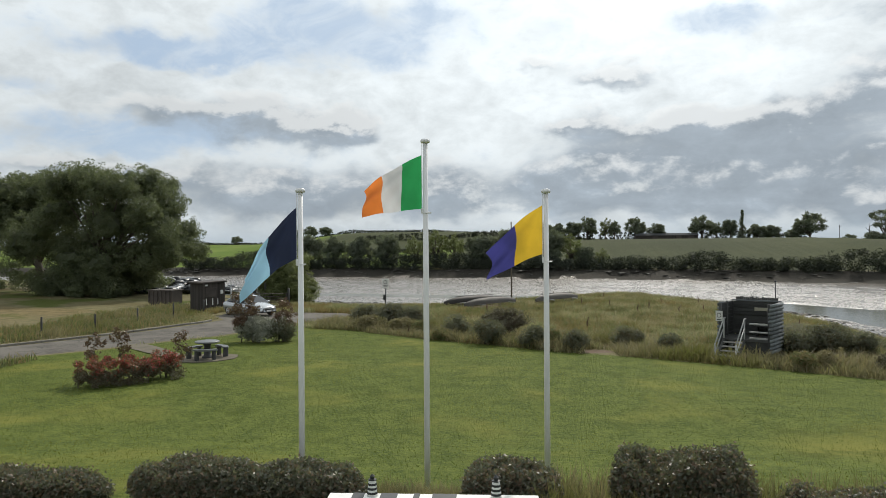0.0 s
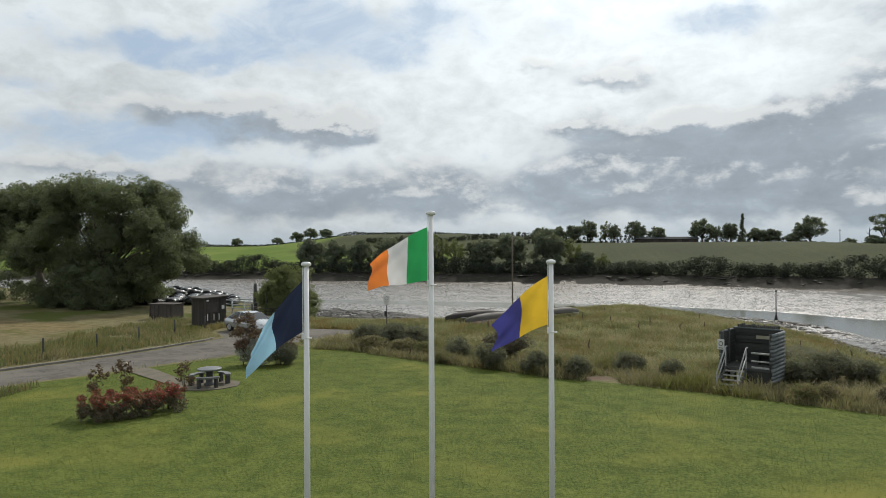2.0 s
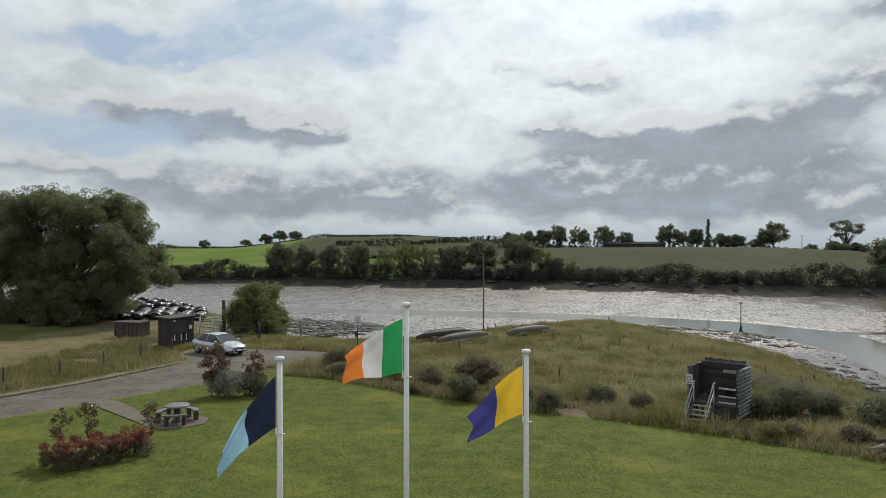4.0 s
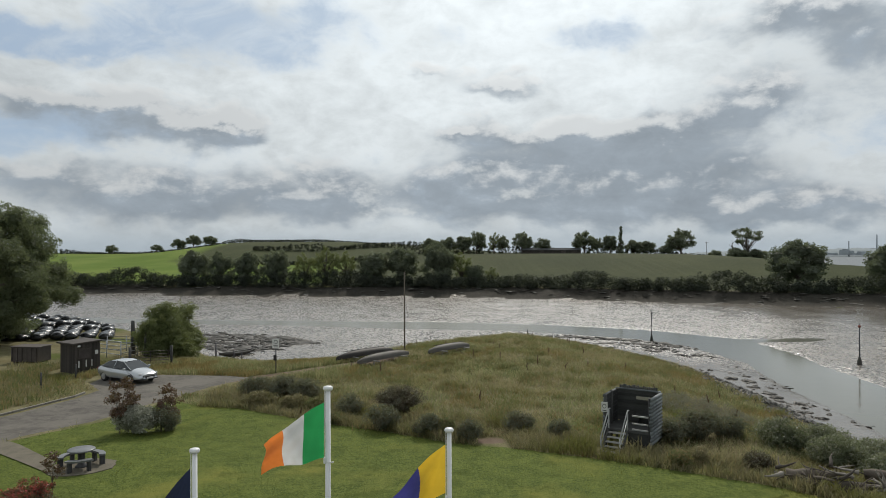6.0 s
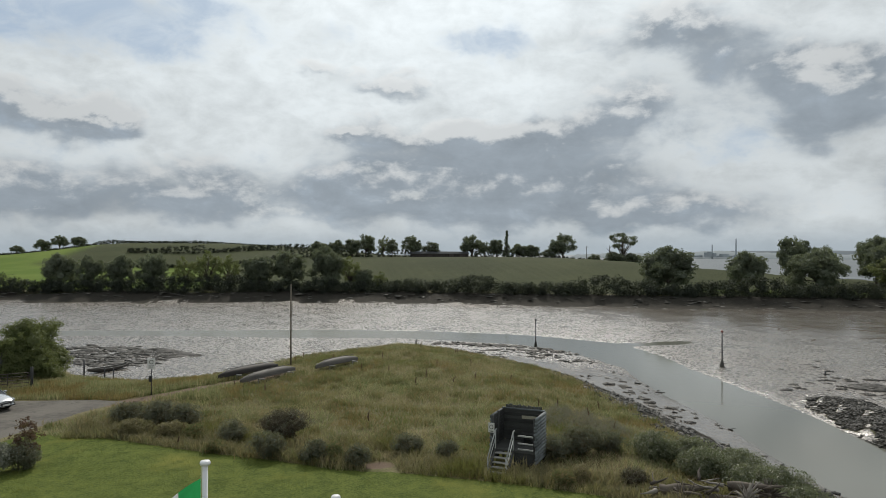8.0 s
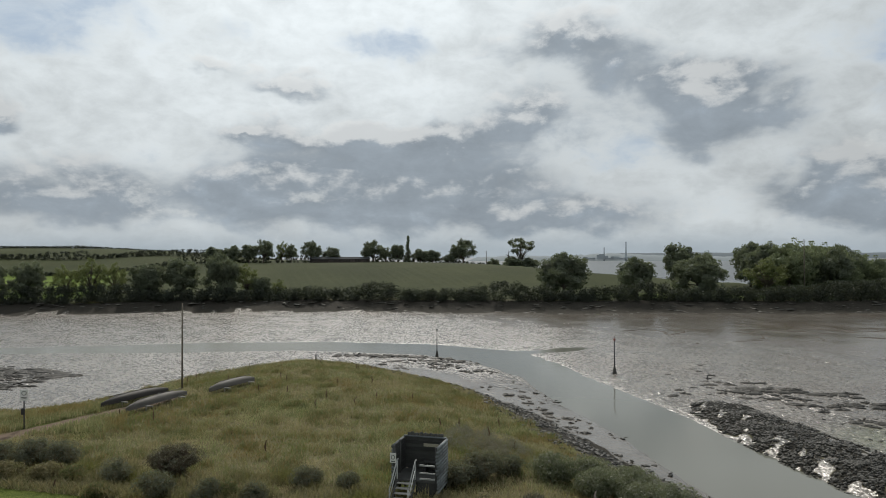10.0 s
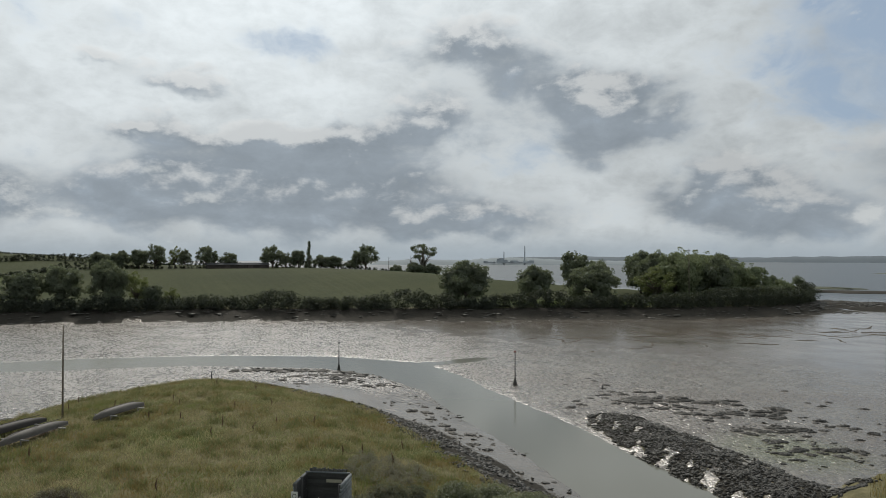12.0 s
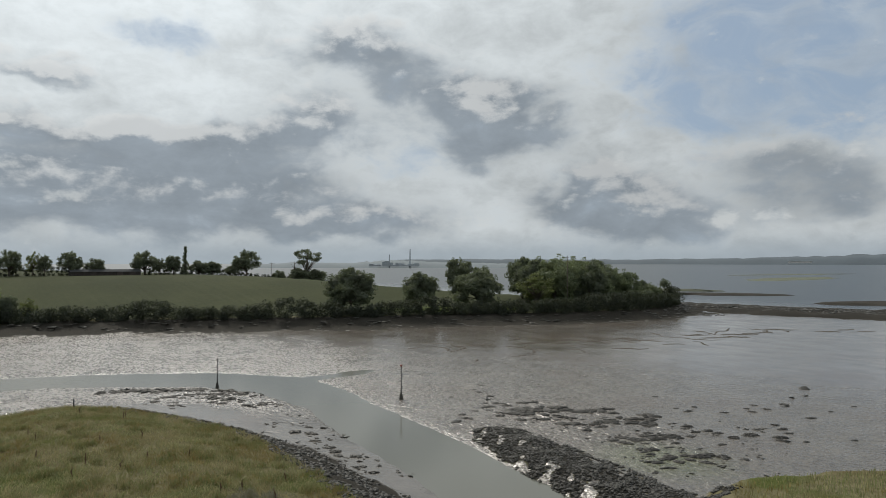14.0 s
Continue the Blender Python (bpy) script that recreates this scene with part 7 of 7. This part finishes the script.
def make_mud_rills():
    """Small winding scarps where the ebb has cut into the mud."""
    r = np.random.RandomState(88)
    verts, faces, count = [], [], 0
    for cx, cy, w, n in [(86, 110, 9, 7), (104, 104, 10, 9), (118, 96, 12, 10), (134, 90, 14, 12), (152, 88, 14, 10), (96, 90, 12, 5), (172, 82, 14, 8)]:
        for k in range(n):
            x, y = cx + r.normal() * w * 0.6, cy + r.normal() * w * 0.35
            a, m = r.uniform(-0.9, 0.3), r.randint(7, 20)
            step, h = r.uniform(0.4, 0.8), r.uniform(0.04, 0.11)
            pts = []
            for i in range(m):
                pts.append((x, y))
                a += r.normal() * 0.38
                x, y = x + math.cos(a) * step, y + math.sin(a) * step
            pts = np.array(pts)
            z = height(pts[:, 0], pts[:, 1])
            taper = np.sin(np.linspace(0.05, math.pi - 0.05, m)) ** 0.5
            d = np.gradient(pts, axis=0)
            nx = np.column_stack((-d[:, 1], d[:, 0])) / (np.linalg.norm(d, axis=1)[:, None] + 1e-9)
            for off, up in ((-0.22, -0.05), (-0.04, h), (0.06, h * 1.05), (0.5, -0.05)):
                verts.append(np.column_stack((pts + nx * off * taper[:, None], z + up * taper)))
            for q in range(3):
                i = np.arange(m - 1)
                faces.append(np.column_stack((i, i + 1, i + 1 + m, i + m)) + count + q * m)
            count += 4 * m
    tagged(new("mud_rills", set_mesh("mud_rills", np.concatenate(verts), np.concatenate(faces), M_MUD)), "small winding scarps cut into the wet mud", "mud", kind="stuff")


make_mud_rills()


def make_rocks():
    r = np.random.RandomState(82)
    kinds = rock_meshes()[:5]
    spots = []

    def strew(n, x0, x1, y0, y1, keep, lo, hi, flat, line=0.0):
        x, y = r.uniform(x0, x1, n), r.uniform(y0, y1, n)
        k = keep(x, y)
        for a, b in zip(x[k], y[k]):
            spots.append((a, b, r.uniform(lo, hi), flat * r.uniform(0.6, 1.2), line))

    bank = lambda a, b: (waves(a, b, 45, 4) + 0.7 * waves(a, b, 46, 1.5) > -0.15) & (signed(HOME, a, b) < 0.5) & (signed(HOME, a, b) > -3.0 - 4.6 * r.rand(len(a)) ** 1.2) & (a > 15)
    strew(17000, 15, 34, 16, 72, bank, 0.14, 0.55, 0.65)
    strew(700, 22, 36, 16, 68, lambda a, b: (signed(HOME, a, b) < -2) & (waves(a, b, 21, 6) > 0.2), 0.2, 0.7, 0.4)
    strew(2600, 12, 40, 66, 98, lambda a, b: (off_line(SPIT, a, b) < 1.5 + 0.8 * waves(a, b, 22, 4)) & (waves(a, b, 23, 1.6) > -0.1), 0.25, 0.9, 0.45)
    strew(1500, 12, 40, 66, 98, lambda a, b: (off_line(SPIT_LOW, a, b) < 1.3 + waves(a, b, 22, 3)) & (waves(a, b, 23, 1.6) > -0.05), 0.25, 0.9, 0.45)
    strew(15000, 38, 54, 19, 50, lambda a, b: (signed(MOUND, a, b) > 0) & (waves(a, b, 48, 3.2) + 0.8 * waves(a, b, 49, 1.4) + 0.16 * signed(MOUND, a, b) > 0.05), 0.14, 0.46, 0.85)
    flats = [(48, 50), (54, 54), (62, 51), (66, 44), (74, 36), (70, 27), (60, 22), (52, 22), (53, 40)]
    strew(1800, 48, 76, 22, 54, lambda a, b: (signed(flats, a, b) > 0) & (waves(a, b, 24, 5) + 0.6 * waves(a, b, 25, 2) > 0.34), 0.2, 0.6, 0.3)
    strew(500, 74, 110, 5, 45, lambda a, b: waves(a, b, 26, 6) > 0.38, 0.4, 1.6, 0.2)
    left = [(-34, 99), (-24, 97), (-18, 89), (-20, 82), (-27, 81), (-34, 88)]
    strew(900, -36, -16, 80, 100, lambda a, b: (signed(left, a, b) > 0) & (waves(a, b, 27, 5) + 0.5 * waves(a, b, 28, 2) > -0.02), 0.4, 1.3, 0.3)
    strew(500, -24, 12, 52, 82, lambda a, b: (signed(HOME, a, b) < -1.5) & (signed(HOME, a, b) > -9) & (waves(a, b, 29, 6) > 0.30), 0.3, 1.0, 0.3)
    spots.sort(key=lambda s: math.hypot(s[0] - 2, s[1] + 10))
    near = thing("rocky_shore", pose(0, 0, 0), "dark weed-covered rocks along the foot of the bank", "rocks", kind="structure")
    verts, faces, count = [], [], 0
    mats = []
    xs, ys = np.array([s[0] for s in spots]), np.array([s[1] for s in spots])
    zs = height(xs, ys)
    for i, (x, y, s, flat, line) in enumerate(spots):
        m = pose(x, y, zs[i] + 0.02, r.normal() * 9 * (1 if flat < 0.5 else 2.2), r.normal() * 9 * (1 if flat < 0.5 else 2.2), r.uniform(0, 360)) @ Matrix.Diagonal((s, s * r.uniform(0.45, 0.95), s * flat, 1))
        me = kinds[r.randint(0, 5)]
        if i < 290:
            ob = new("rock", me)
            ob.parent = near
            ob.matrix_basis = m
        else:
            mats.append((me, m))
    cache = {me.name: (np.array([v.co[:] for v in me.vertices]), np.array([p.vertices[:] for p in me.polygons])) for me in kinds}
    for me, m in mats:
        v, f = cache[me.name]
        a = np.array(m)
        verts.append(v @ a[:3, :3].T + a[:3, 3])
        faces.append(f + count)
        count += len(v)
    ob = new("weedy_rocks", set_mesh("weedy_rocks", np.concatenate(verts), np.concatenate(faces), M_WEED))
    tagged(ob, "scattered dark seaweed and rocks on the tidal mud", "rocks", kind="stuff")


make_rocks()


def make_far_stones():
    """Weed and stones at the foot of the far bank and on the causeway."""
    r = np.random.RandomState(84)
    me = rock_meshes()[4]
    v0, f0 = np.array([v.co[:] for v in me.vertices]), np.array([p.vertices[:] for p in me.polygons])
    xs, ys = r.uniform(-130, 260, 22000), r.uniform(60, 225, 22000)
    d = signed(FAR, xs, ys)
    k = (d < -1) & (d > -6 - 9 * r.rand(22000) ** 2) & (waves(xs, ys, 30, 12) + 0.6 * waves(xs, ys, 31, 4) > -0.25)
    xs, ys = xs[k], ys[k]
    cu, co = r.uniform(0, 0.9, 4200), r.uniform(-26, 22, 4200)
    cz = WATER + 1.35 - 1.9 * np.abs((co - 2) / 26) ** 2.2
    line = np.array([cause_line(u) for u in cu])
    px, py = r.uniform(200, 250, 700), r.uniform(125, 160, 700)
    xs, ys = np.concatenate((xs, px)), np.concatenate((ys, py))
    zs = np.concatenate((height(xs, ys), cz))
    xs, ys = np.concatenate((xs, line[:, 0] + 0.94 * co)), np.concatenate((ys, line[:, 1] + 0.34 * co))
    verts, faces = [], []
    for i, (x, y, z) in enumerate(zip(xs, ys, zs)):
        s = r.uniform(0.4, 1.0) + 1.3 * r.rand() ** 4
        a = r.uniform(0, 6.28)
        q = v0 * np.array([s * 1.5, s, s * r.uniform(0.15, 0.45)])
        q = np.column_stack((q[:, 0] * math.cos(a) - q[:, 1] * math.sin(a), q[:, 0] * math.sin(a) + q[:, 1] * math.cos(a), q[:, 2])) + np.array([x, y, z])
        verts.append(q)
        faces.append(f0 + i * len(v0))
    ob = new("foreshore_stones", set_mesh("foreshore_stones", np.concatenate(verts), np.concatenate(faces), M_WEED))
    tagged(ob, "dark stones and weed under the far bank", "rocks", kind="stuff")


make_far_stones()
